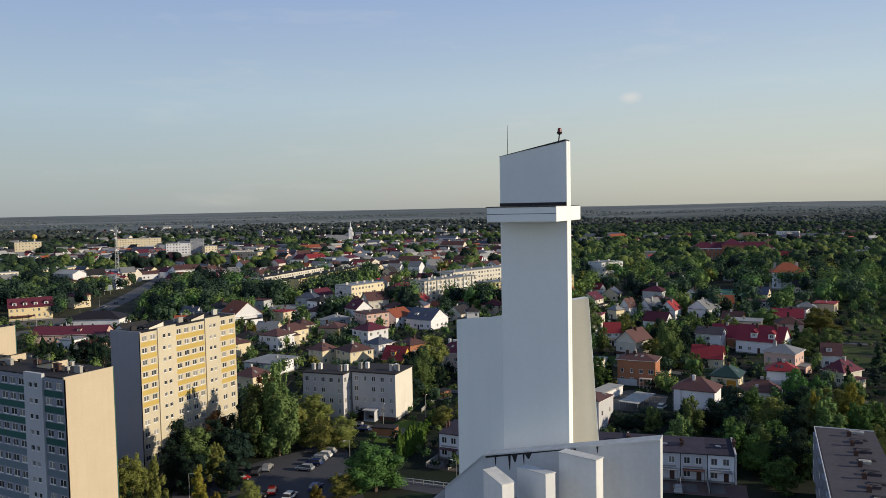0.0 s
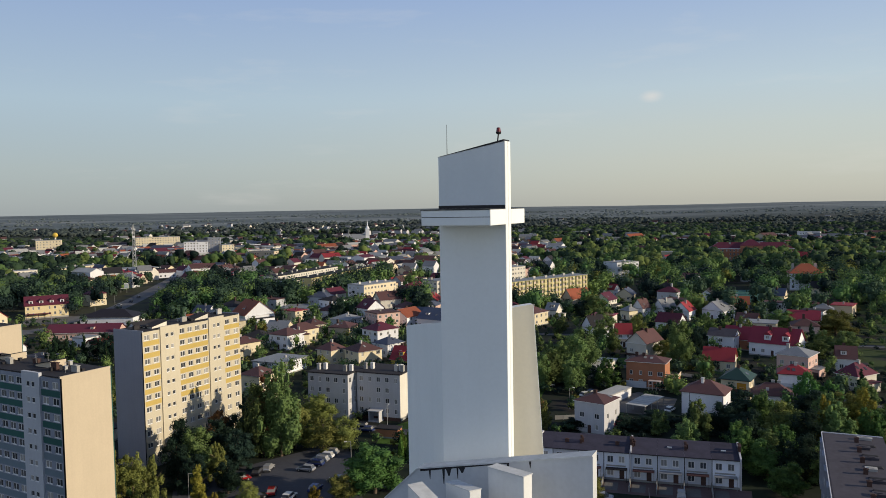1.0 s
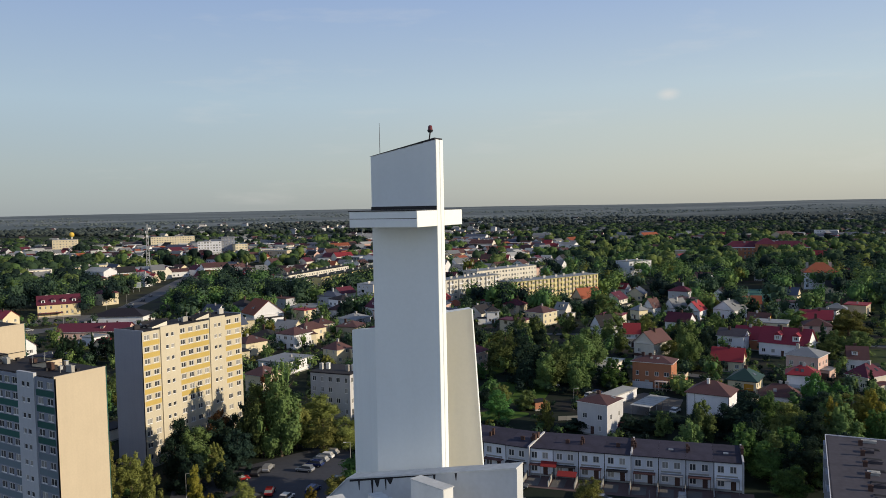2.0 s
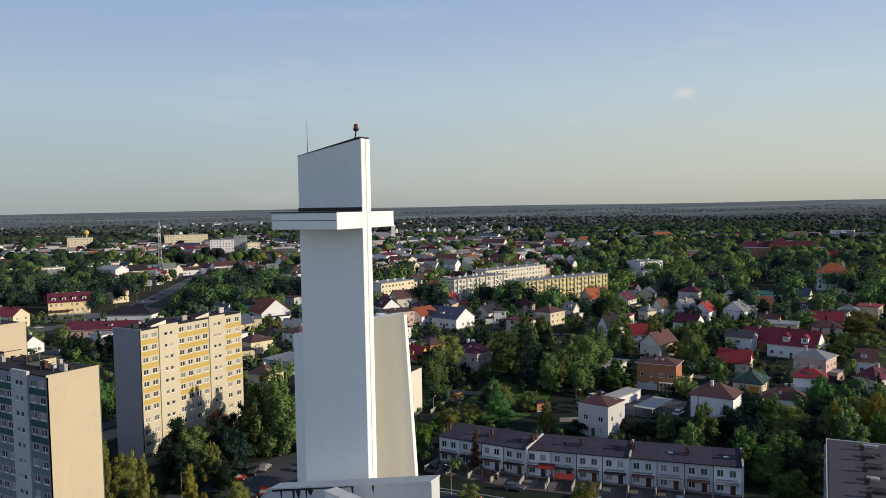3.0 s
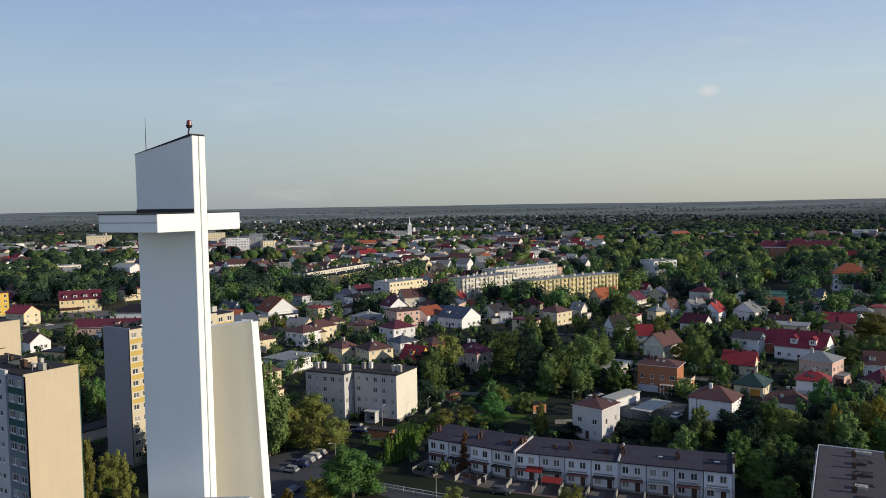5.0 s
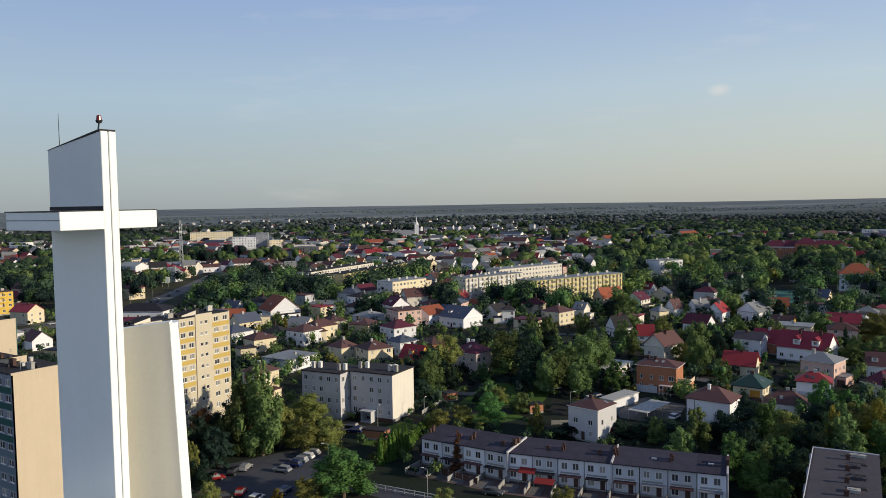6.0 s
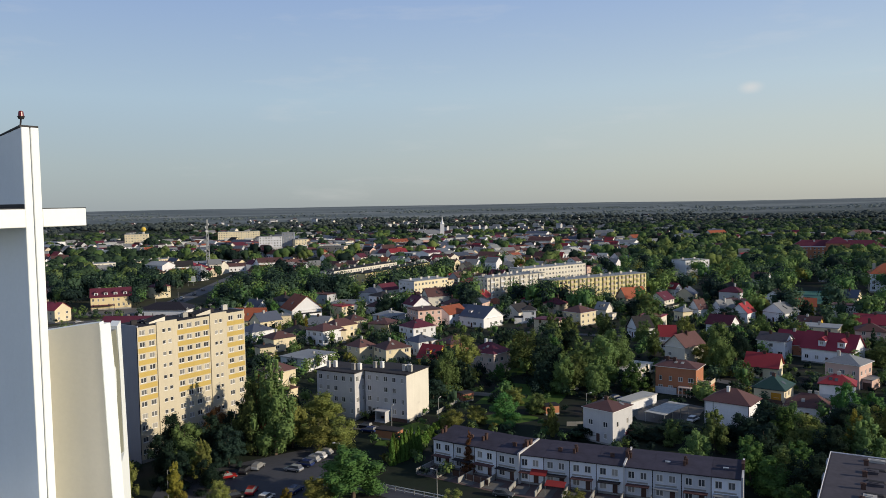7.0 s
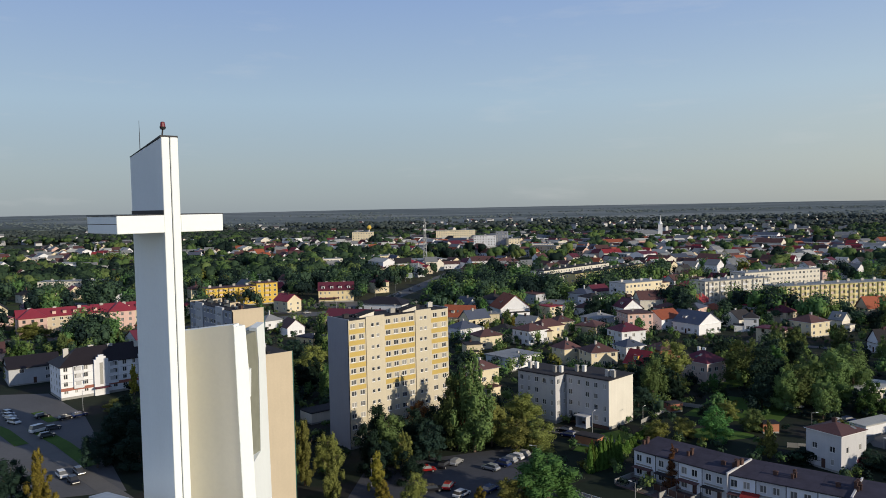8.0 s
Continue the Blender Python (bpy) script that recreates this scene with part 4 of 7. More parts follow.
def balcony_column(parent, x, y, base, st, floors, w, mats, out=0.65):
    """A stack of balconies: slabs, parapets and side cheeks, with a flat toned panel behind each."""
    bm = bmesh.new()
    h = w / 2
    for f in range(1, floors):
        z = base + f * st
        box(bm, x - h, x + h, y - out, y - 0.003, z, z + 0.14, 1)
        box(bm, x - h, x + h, y - out, y - out + 0.06, z + 0.142, z + 1.0, 0)
        box(bm, x - h * 0.6, x + h * 0.6, y - 0.012, y - 0.004, z + 0.35, z + 2.0, 2)
    for s in (-1, 1):
        x0, x1 = sorted((x + s * h, x + s * (h + 0.1)))
        box(bm, x0, x1, y - out - 0.02, y - 0.003, base + st, base + floors * st, 1)
    box(bm, x - h - 0.1, x + h + 0.1, y - out - 0.05, y - 0.003, base + floors * st, base + floors * st + 0.14, 1)
    return part("balcony", bm, mats, parent)


# the grey four-storey block with a set-back half
grey_l = block(33.4, 217.6, -35, 12.6, 11.0, 12.8, 4, "ash", "four-storey grey-white block of flats beside the car park", 2.4, 1.2, 1.4, (0, 1), 0, detail=True)
# end paint paler and warmer than the front: sunlight put into its colour
grey_r = block(46.6, 213.5, -36, 13.3, 11.6, 12.8, 4, "ash", "four-storey grey-white block of flats, sunlight painted into its cream end wall", 2.4, 1.2, 1.4, (0,), 0, detail=True, end="pale")
for ob_, xs in ((grey_l, (-4.6, -3.0, 3.8, 5.2)), (grey_r, (-5.7, -4.0, 3.9, 4.9, 5.8))):
    for i, cx in enumerate(xs):
        chimney(ob_, cx, -2.2 + 0.9 * (i % 2), 12.8, 14.7, FRAME if i % 2 else CHIMNEY, 0.9, 0.9)
part("porch", boxes((-1.9, 1.5, -8.6, -5.83, 0, 0.3), (-1.8, -1.6, -8.5, -5.83, 0.3, 2.9), (1.2, 1.4, -8.5, -5.83, 0.3, 2.9), (-2.1, 1.7, -8.8, -5.83, 2.9, 3.15)), WALLS["ash"], grey_r, "grey entrance porch with a flat roof")
part("plinth", boxes((-6.68, 6.68, -5.84, -5.803, 0, 0.95)), BRICKDARK, grey_r, "dark brick plinth")


def terrace_unit(x, y, rot, stack, label):
    """One narrow two-storey terraced house: paired upper windows, canopy, door, felt roof; (x, y) is its front left corner."""
    W, D, H = 5.38, 8.6, 6.0
    ob = thing("terraced_house", pose(x, y, 0, 0, 0, rot), label, "terraced house", "terraced houses")
    bm = bmesh.new()
    holes = [(0.75, 2.05, 3.75, 5.2), (3.1, 4.4, 3.75, 5.2), (0.7, 2.1, 0.95, 2.35), (3.3, 4.3, 0.25, 2.4)]
    facade(bm, pose(0, 0, 0), W, H, holes, zones=((0, W, 0, 0.5, 1), (0, 0.16, 0.5, H, 2), (0.6, 4.6, 2.9, 3.25, 1)))
    q = [[bm.verts.new(p) for p in ps] for ps in (((W, 0, 0), (W, D, 0), (W, D, H + 0.8), (W, 0, H)), ((0, D, 0), (0, 0, 0), (0, 0, H), (0, D, H + 0.8)), ((W, D, 0), (0, D, 0), (0, D, H + 0.8), (W, D, H + 0.8)))]
    for f in q:
        bm.faces.new(f)
    part("wall", bm, [WALLS["mist"], CONCRETE, DARK], ob)
    for o in holes:
        if o[3] - o[2] > 1.9:
            part("door", boxes((0, o[1] - o[0], 0, 0.06, 0, o[3] - o[2]), (0.12, o[1] - o[0] - 0.12, -0.015, 0, 0.2, 1.0)), BRICKDARK, ob, "", pose(o[0], 0.08, o[2]))
        else:
            window(ob, pose(o[0], 0.08, o[2]), o[1] - o[0], o[3] - o[2], 2)
    bm = bmesh.new()
    loft(bm, [(-0.0, -0.4, H + 0.02), (W, -0.4, H + 0.02), (W, D + 0.2, H + 0.86), (0, D + 0.2, H + 0.86)], [(-0.0, -0.4, H + 0.16), (W, -0.4, H + 0.16), (W, D + 0.2, H + 1.0), (0, D + 0.2, H + 1.0)])
    part("roof", bm, ROOFS["tar"], ob)
    part("gutter", boxes((0, W, -0.52, -0.41, H - 0.02, H + 0.1)), DARK, ob)
    part("canopy", boxes((0.5, 4.9, -1.5, -0.003, 2.62, 2.76), (0.55, 0.63, -1.45, -1.37, 0, 2.62), (4.77, 4.85, -1.45, -1.37, 0, 2.62)), ROOFS[("dark", "brown", "grey")[stack]], ob)
    part("yard_wall", boxes((-0.1, 0.1, -6.5, -0.01, 0, 1.1)), CONCRETE, ob)
    part("garage_ramp", boxes((0.4, 3.2, -6.2, -1.6, 0.0, 0.07)), PAVING, ob)
    if stack == 1:
        for k, cy in enumerate((3.2, 4.0, 4.7)):
            chimney(ob, 0.35 + 0.3 * (k % 2), cy, H + 0.3, H + 1.25 + 0.2 * k, BRICKDARK, 0.45, 0.5)
    elif stack == 2:
        part("roof_hatch", boxes((2.0, 3.0, 3.6, 4.2, H + 0.4, H + 0.72)), METAL, ob)
    else:
        chimney(ob, 2.7, 3.4, H + 0.2, H + 1.15, BRICKDARK, 0.8, 0.4)
    return ob


units = {}
for ox, oy, rr in ((60.7, 171.4, -41.0), (77.0, 157.6, -29.5), (95.9, 146.8, -29.5)):
    c_, s_ = math.cos(radians(rr)), math.sin(radians(rr))
    for k in range(4):
        px, py = ox + 5.4 * k * c_, oy + 5.4 * k * s_
        SPOTS.append((px + 4, py + 2, 7))
        st_ = 1 if k in (0, 2) else 2 if ox > 90 else 0
        if st_ not in units:
            units[st_] = terrace_unit(px, py, rr, st_, ("two-storey pale terraced house with a low brick stack", "two-storey pale terraced house with brick chimney stacks", "two-storey pale terraced house with a roof hatch")[st_])
        else:
            copy_thing(units[st_], pose(px, py, 0, 0, 0, rr))
    end_ = thing("party_wall", pose(ox + 21.62 * c_, oy + 21.62 * s_, 0, 0, 0, rr), "white rendered end wall of a terrace row", "wall", "terrace end walls")
    bm = bmesh.new()
    loft(bm, [(0.02, -0.45, 0), (0.36, -0.45, 0), (0.36, 8.8, 0), (0.02, 8.8, 0)], [(0.02, -0.45, 6.5), (0.36, -0.45, 6.5), (0.36, 8.8, 7.3), (0.02, 8.8, 7.3)])
    part("end_wall", bm, WALLS["ash"], end_)
    chimney(end_, 0.2, 3.4, 6.9, 8.0, BRICKDARK, 0.5, 0.9)
    chimney(end_, 0.2, 5.0, 6.9, 7.9, BRICKDARK, 0.5, 0.9)
for ax_, ay_, rr in ((79.5, 156.1, -29.5), (81.5, 151.4, -29.5)):
    aw = thing("awning", pose(ax_, ay_, 0 if ay_ < 153 else 2.6, 0, 0, rr), "red fabric awning over a terrace", "awning", "red awnings")
    bm = bmesh.new()
    loft(bm, [(0, -1.7, 0.0), (3.4, -1.7, 0.0), (3.4, 0, 0.7), (0, 0, 0.7)] if ay_ > 153 else [(0, -2, 2.0), (4, -2, 2.0), (4, 0, 2.5), (0, 0, 2.5)], [(0, -1.7, 0.08), (3.4, -1.7, 0.08), (3.4, 0, 0.78), (0, 0, 0.78)] if ay_ > 153 else [(0, -2, 2.1), (4, -2, 2.1), (4, 0, 2.6), (0, 0, 2.6)])
    part("cover", bm, surface("red_canvas", (0.24, 0.03, 0.03), vary=0.1), aw)
    for px in (0.05, 3.3 if ay_ > 153 else 3.9):
        part("post", boxes((px, px + 0.06, -1.7, -1.64, -2.55 if ay_ > 153 else 0, 0 if ay_ > 153 else 2.0)), METAL, aw)

# the cube house with a hipped brown roof below the gardens
def hero(*a, **k):
    """A house whose surroundings stay free of tall growth."""
    SPOTS.append((a[0], a[1], max(a[3], a[4]) / 2 + 1.5))
    r = math.hypot(a[0] - 35, a[1])
    SPOTS.append((a[0] - (a[0] - 35) / r * 9, a[1] - a[1] / r * 9, 4.0, True))
    return house(*a, **k)


cube = hero(105.0, 183.3, -51, 8.3, 8.9, 8.2, "hip", 1.3, "ash", "brown", "two-storey pale grey cube house with a hipped brown roof", seed=5, chim=1, cmat=BRICKDARK, over=0.25)
part("garage_door", boxes((4.153, 4.19, 1.2, 3.6, 0.05, 2.2)), ROOFS["maroon"], cube, "dark red garage door")
part("porch_roof", boxes((4.155, 5.4, 2.2, 4.4, 2.4, 2.55)), ROOFS["brown"], cube)
corner_house = hero(140.2, 189.4, -45, 11.2, 9.0, 6.8, "hip", 2.6, "white", "brown", "plain white house with a hipped brown roof and white chimney", seed=6, chim=0, windows=False)
chimney(corner_house, -0.6, -1.2, 6.8, 10.0, FRAME, 0.7, 0.7)
for px in (-5.5, -3.4, 5.4):
    part("downpipe", boxes((px, px + 0.1, -4.62, -4.503, 0.2, 6.7)), DARK, corner_house)
part("balcony", boxes((5.603, 6.7, -3.5, 1.5, 2.9, 3.05), (6.62, 6.7, -3.5, 1.5, 3.05, 3.95)), FRAME, corner_house)
for wy in (-2.6, 0.2):
    window(corner_house, pose(5.59, wy, 3.9, 0, 0, 90), 1.3, 1.4)
SPOTS += [(66, 206, 5), (73, 203, 5), (80, 199, 5), (87, 196, 5)]

# the felt-roofed block at the edge of the view
fb = block(126.6, 126.8, -127.0, 60.0, 9.9, 13.2, 4, "ash", "four-storey grey block with a felt roof and rooftop vents", 3.0, 1.5, 1.4, (0, 3), 0, tile="felt", detail=False)
for q in ((-30.3, 30.3, -5.31, -5.21, 13.1, 13.6), (-30.36, -30.26, -5.21, 5.21, 13.1, 13.6)):
    part("parapet", boxes(q), WALLS["white"], fb)
for i in range(9):
    fx = -27.5 + 6.1 * i
    chimney(fb, fx, 1.9 - 0.5 * (i % 2), 13.2, 13.85, ROOFS["felt"] if i % 3 else CHIMNEY, 0.7 + 0.5 * (i % 2), 2.4 - 0.7 * (i % 2))
    chimney(fb, fx + 2.2, 0.4, 13.2, 14.3, BRICKDARK, 0.5, 0.7)
    bm = bmesh.new()
    loft(bm, [(fx + 3.6, 0.6, 13.5), (fx + 4.9, 0.6, 13.5), (fx + 4.9, 3.4, 13.5), (fx + 3.6, 3.4, 13.5)], [(fx + 3.9, 0.9, 13.72), (fx + 4.6, 0.9, 13.72), (fx + 4.6, 3.1, 13.72), (fx + 3.9, 3.1, 13.72)])
    part("roof_hatch", bm, ROOFS["dark"], fb)
for i in range(7):
    balcony_column(fb, -26.5 + 8.4 * i, -4.95, 1.0, 2.97, 4, 3.0, [WALLS["teal" if i % 2 else "ash"], WALLS["slate"], WALLS["slate"]])

# farther blocks, along the streets of the town
block(20.6, 494.5, -31.6, 23.7, 10.5, 14.2, 5, "white", "five-storey pale block of flats among trees", 2.6, end="pale")
yel = block(150.0, 408.0, 24.0, 70.0, 11.0, 15.3, 5, "olive", "long five-storey block with olive-yellow panels", 2.6, 1.5, 1.4, (0,), 8, band="sand", tile="grey", bal=12, bal_w=2.6, rail="olive")
block(119.0, 430.0, 32.0, 46.0, 12.0, 15.6, 5, "pale", "long five-storey off-white block of flats", 2.9, 1.6, 1.4, (0, 3), 8, tile="grey", bal=6, rail="white")
block(150.0, 480.0, 32.0, 60.0, 12.0, 15.6, 5, "pale", "long five-storey pale block of flats", 2.9, 1.6, 1.4, (0, 3), 6, tile="grey")
block(32.4, 509.0, 56.0, 80.0, 11.0, 15.0, 5, "pale", "long five-storey cream block of flats", 3.0, 1.5, 1.4, (0, 3), 8, tile="dark")
block(52.0, 486.5, 58.0, 92.0, 11.0, 15.0, 5, "olive", "long five-storey olive-cream block seen along its roof", 3.0, 1.5, 1.4, (0, 3), 8, tile="dark", bal=11, rail="olive")
block(79.0, 443.3, 39.0, 28.0, 13.0, 13.5, 4, "cream", "four-storey cream block with grey end walls", 2.8, 1.5, 1.4, (0, 3), 4, tile="grey", end="grey")
block(-203.5, 659.0, 33.5, 58.0, 11.0, 12.0, 4, "pale", "long pale block of flats behind trees", 3.0, 1.5, 1.4, (0,), 5, tile="grey")
block(-138.7, 695.0, 60.0, 45.0, 11.0, 12.0, 4, "cream", "cream block of flats behind trees", 3.0, 1.5, 1.4, (0,), 5, tile="grey")
rose = block(-208.0, 331.0, 41.5, 76.0, 12.0, 9.4, 3, "peach", "long cream and pink building with a crimson roof", 3.4, 1.6, 1.3, (0, 3), 7, tile="crimson", roof="gable", rh=3.2, end="pink")
for wx in (-31.5, 8.0):
    bm = bmesh.new()
    for m, L in ((pose(wx - 6, -9.2, 0), 12.0), (pose(wx + 6, -9.2, 0, 0, 0, 90), 3.2), (pose(wx - 6, -6.0, 0, 0, 0, -90), 3.2)):
        holes = [(x_, x_ + 1.3, z_, z_ + 1.5) for x_ in (1.6, 5.3, 9.0) for z_ in (1.6, 4.4, 7.2)] if L > 5 else []
        facade(bm, m, L, 9.6, holes, fill=1)
    part("cross_wing", bm, [WALLS["pink"], GLASS], rose, "pink cross wing")
    roof_ = roof_mesh("hip", 12.0, 12.4, 9.6, 3.9, 0.5)
    bmesh.ops.translate(roof_, verts=roof_.verts[:], vec=(wx, -3.0, 0))
    part("wing_roof", roof_, ROOFS["crimson"], rose)
for i in range(8):
    dx = -22.0 + 4.6 * i + (6 if i > 4 else 0)
    part("dormer", boxes((dx - 0.8, dx + 0.8, -4.9, -2.2, 10.1, 11.5)), WALLS["pink"], rose)
    part("dormer_roof", boxes((dx - 1.0, dx + 1.0, -5.1, -2.0, 11.5, 11.66)), ROOFS["crimson"], rose)
block(-165.5, 438.0, 37.0, 30.0, 12.0, 11.5, 4, "yellow", "bright yellow block of flats with balconies", 3.0, 1.5, 1.4, (0,), 4, tile="brown", bal=5)
block(-141.0, 456.0, 37.0, 13.0, 13.0, 13.0, 4, "yellow", "tall end of the bright yellow block", 3.0, 1.5, 1.4, (0,), 2, tile="brown", end="yellow", bal=1)
bk = block(-109.3, 222.4, 49.0, 42.0, 13.0, 10.6, 4, "white", "white four-storey block with a black roof and red bands", 2.9, 1.3, 1.5, (0, 3), 6, tile="black", roof="hip", rh=4.2, detail=True, bal=4, band=None)
for i in (-9.0, 5.0, 17.0):
    part("stair_gable", boxes((i - 2.2, i + 2.2, -7.3, -6.503, 0, 11.6), (i - 1.5, i + 1.5, -7.3, -6.503, 11.6, 12.4), (i - 0.8, i + 0.8, -7.3, -6.503, 12.4, 13.0)), WALLS["white"], bk, "white stair projection with a rounded top")
    part("stair_window", boxes((i - 0.5, i + 0.5, -7.34, -7.303, 3.5, 10.5)), GLASS, bk)
    part("entrance_canopy", boxes((i - 2.4, i + 2.4, -9.2, -7.305, 2.6, 2.8)), ROOFS["maroon"], bk)
for z, hh_ in ((2.75, 0.95), (5.3, 0.12), (8.0, 0.12)):
    part("band", boxes((-21.05, 21.05, -6.53, -6.503, z, z + hh_)), WALLS["rust" if hh_ > 0.5 else "grey"], bk)
house(-139.5, 249.5, 44.0, 16.0, 14.0, 6.0, "gable", 3.0, "grey", "black", "grey commercial hall with a black gabled roof", chim=0, gap=6.0)
inn = block(-105.0, 466.0, 15.0, 21.5, 11.0, 7.6, 2, "sand", "cream inn with a maroon mansard roof and white dormers", 2.6, 1.1, 1.6, (0, 1), 2, tile="maroon", roof="gable", rh=4.4, name="inn", category="inn", group="")
for i in range(4):
    dx = -7.8 + 5.2 * i
    dm = part("dormer", boxes((dx - 1.0, dx + 1.0, -4.6, -1.6, 7.9, 9.9)), WALLS["white"], inn, "white dormer")
    part("dormer_window", boxes((dx - 0.55, dx + 0.55, -4.64, -4.603, 8.5, 9.6)), GLASS, dm)
    bm = bmesh.new()
    loft(bm, [(dx - 1.3, -4.9, 9.9), (dx + 1.3, -4.9, 9.9), (dx + 1.3, -1.2, 9.9), (dx - 1.3, -1.2, 9.9)], [(dx - 0.05, -4.9, 10.8), (dx + 0.05, -4.9, 10.8), (dx + 0.05, -1.2, 10.8), (dx - 0.05, -1.2, 10.8)])
    part("dormer_roof", bm, ROOFS["maroon"], dm)
part("veranda", boxes((-10.5, 2.0, -8.4, -5.503, 2.7, 3.0), (-10.4, -10.2, -8.3, -8.1, 0, 2.7), (-4.4, -4.2, -8.3, -8.1, 0, 2.7), (1.7, 1.9, -8.3, -8.1, 0, 2.7)), ROOFS["maroon"], inn)
house(-54.0, 431.0, -14, 27.0, 15.0, 4.6, "hip", 3.2, "white", "black", "low market hall with a blue-black hipped roof", chim=0, gap=5.0)
SPOTS += [(-60, 432, 9), (-48, 429, 9)]
block(290.0, 553.0, 15.0, 22.0, 16.0, 12.0, 3, "white", "white modern three-storey villa among trees", 3.2, 1.8, 1.6, (0, 1), 2, tile="grey", name="villa", category="villa", group="")
school = block(452.0, 683.0, -30.5, 76.0, 16.0, 12.0, 3, "brick", "long school building with a maroon hipped roof", 3.4, 1.6, 1.8, (0, 1), 6, tile="maroon", roof="hip", rh=5.4, end="peach", name="school", category="school", group="")
wing_ = block(352.0, 433.0, -31.0, 20.0, 15.0, 11.5, 3, "mist", "pale school wing with an orange hipped roof", 3.4, 1.6, 1.8, (0, 1), 3, tile="orange", roof="hip", rh=5.5, end="peach", name="school_wing", category="school", group="")
hall = boxes((-10.0, 10.0, -8.9, -8.003, 0, 14.6), (-9.2, 9.2, -8.95, -8.903, 12.1, 12.6))
part("central_bay", hall, WALLS["brick"], school, "taller brick bay in the middle of the school")
bm = bmesh.new()
loft(bm, [(-10.6, -9.4, 14.6), (10.6, -9.4, 14.6), (10.6, 4.0, 14.6), (-10.6, 4.0, 14.6)], [(-2.0, -1.5, 20.2), (2.0, -1.5, 20.2), (2.0, 0.0, 20.2), (-2.0, 0.0, 20.2)])
part("central_roof", bm, ROOFS["maroon"], school)
part("cornice", boxes((-38.6, 38.6, -8.6, -8.003, 11.2, 11.9)), WALLS["white"], school, "white cornice under the eaves")
block(-62.0, 925.0, 0.0, 26.0, 12.0, 22.0, 7, "white", "white seven-storey office slab", 3.0, 1.6, 1.5, (0,), 1, tile="grey", end="grey")
block(-36.0, 928.0, 0.0, 14.0, 12.0, 26.0, 8, "slate", "grey eight-storey office slab", 3.0, 1.6, 1.5, (0,), 1, tile="grey")
block(-20.0, 918.0, 20.0, 14.0, 14.0, 18.0, 6, "cream", "cream corner block in the town", 3.0, 1.6, 1.5, (0,), 1, tile="grey")
block(0.0, 905.0, 10.0, 60.0, 14.0, 12.0, 4, "pale", "pale long block in the town centre", 3.0, 1.6, 1.5, (0,), 3, tile="grey")
block(-108.0, 724.0, 30.0, 46.0, 24.0, 7.0, 1, "white", "low white supermarket hall", 5.0, 2.0, 1.5, (0,), 0, tile="grey", name="shop_hall", category="shop", group="")
block(-322.0, 500.0, 12.0, 44.0, 12.0, 10.0, 3, "pale", "long pale block of flats with a flat roof", 3.2, 1.6, 1.4, (0,), 3, tile="grey")
for hx, hy, hr, hw, hd in ((-470.0, 800.0, 18.0, 64.0, 30.0), (-440.0, 905.0, 10.0, 70.0, 34.0), (-330.0, 960.0, 5.0, 50.0, 26.0), (-470.0, 690.0, 25.0, 46.0, 24.0)):
    block(hx, hy, hr, hw, hd, 8.0, 1, "white", "low white trade hall with a pale sheet roof", 6.0, 2.4, 1.5, (0,), 0, tile="pale", name="trade_hall", category="hall", group="trade halls")
block(-150.0, 1180.0, 10.0, 60.0, 16.0, 20.0, 6, "cream", "cream block on the far side of the town", 3.4, 1.6, 1.5, (0,), 2, tile="grey")
block(-260.0, 1100.0, 10.0, 30.0, 16.0, 22.0, 6, "cream", "cream tower on the far side of the town", 3.4, 1.6, 1.5, (0,), 2, tile="grey")

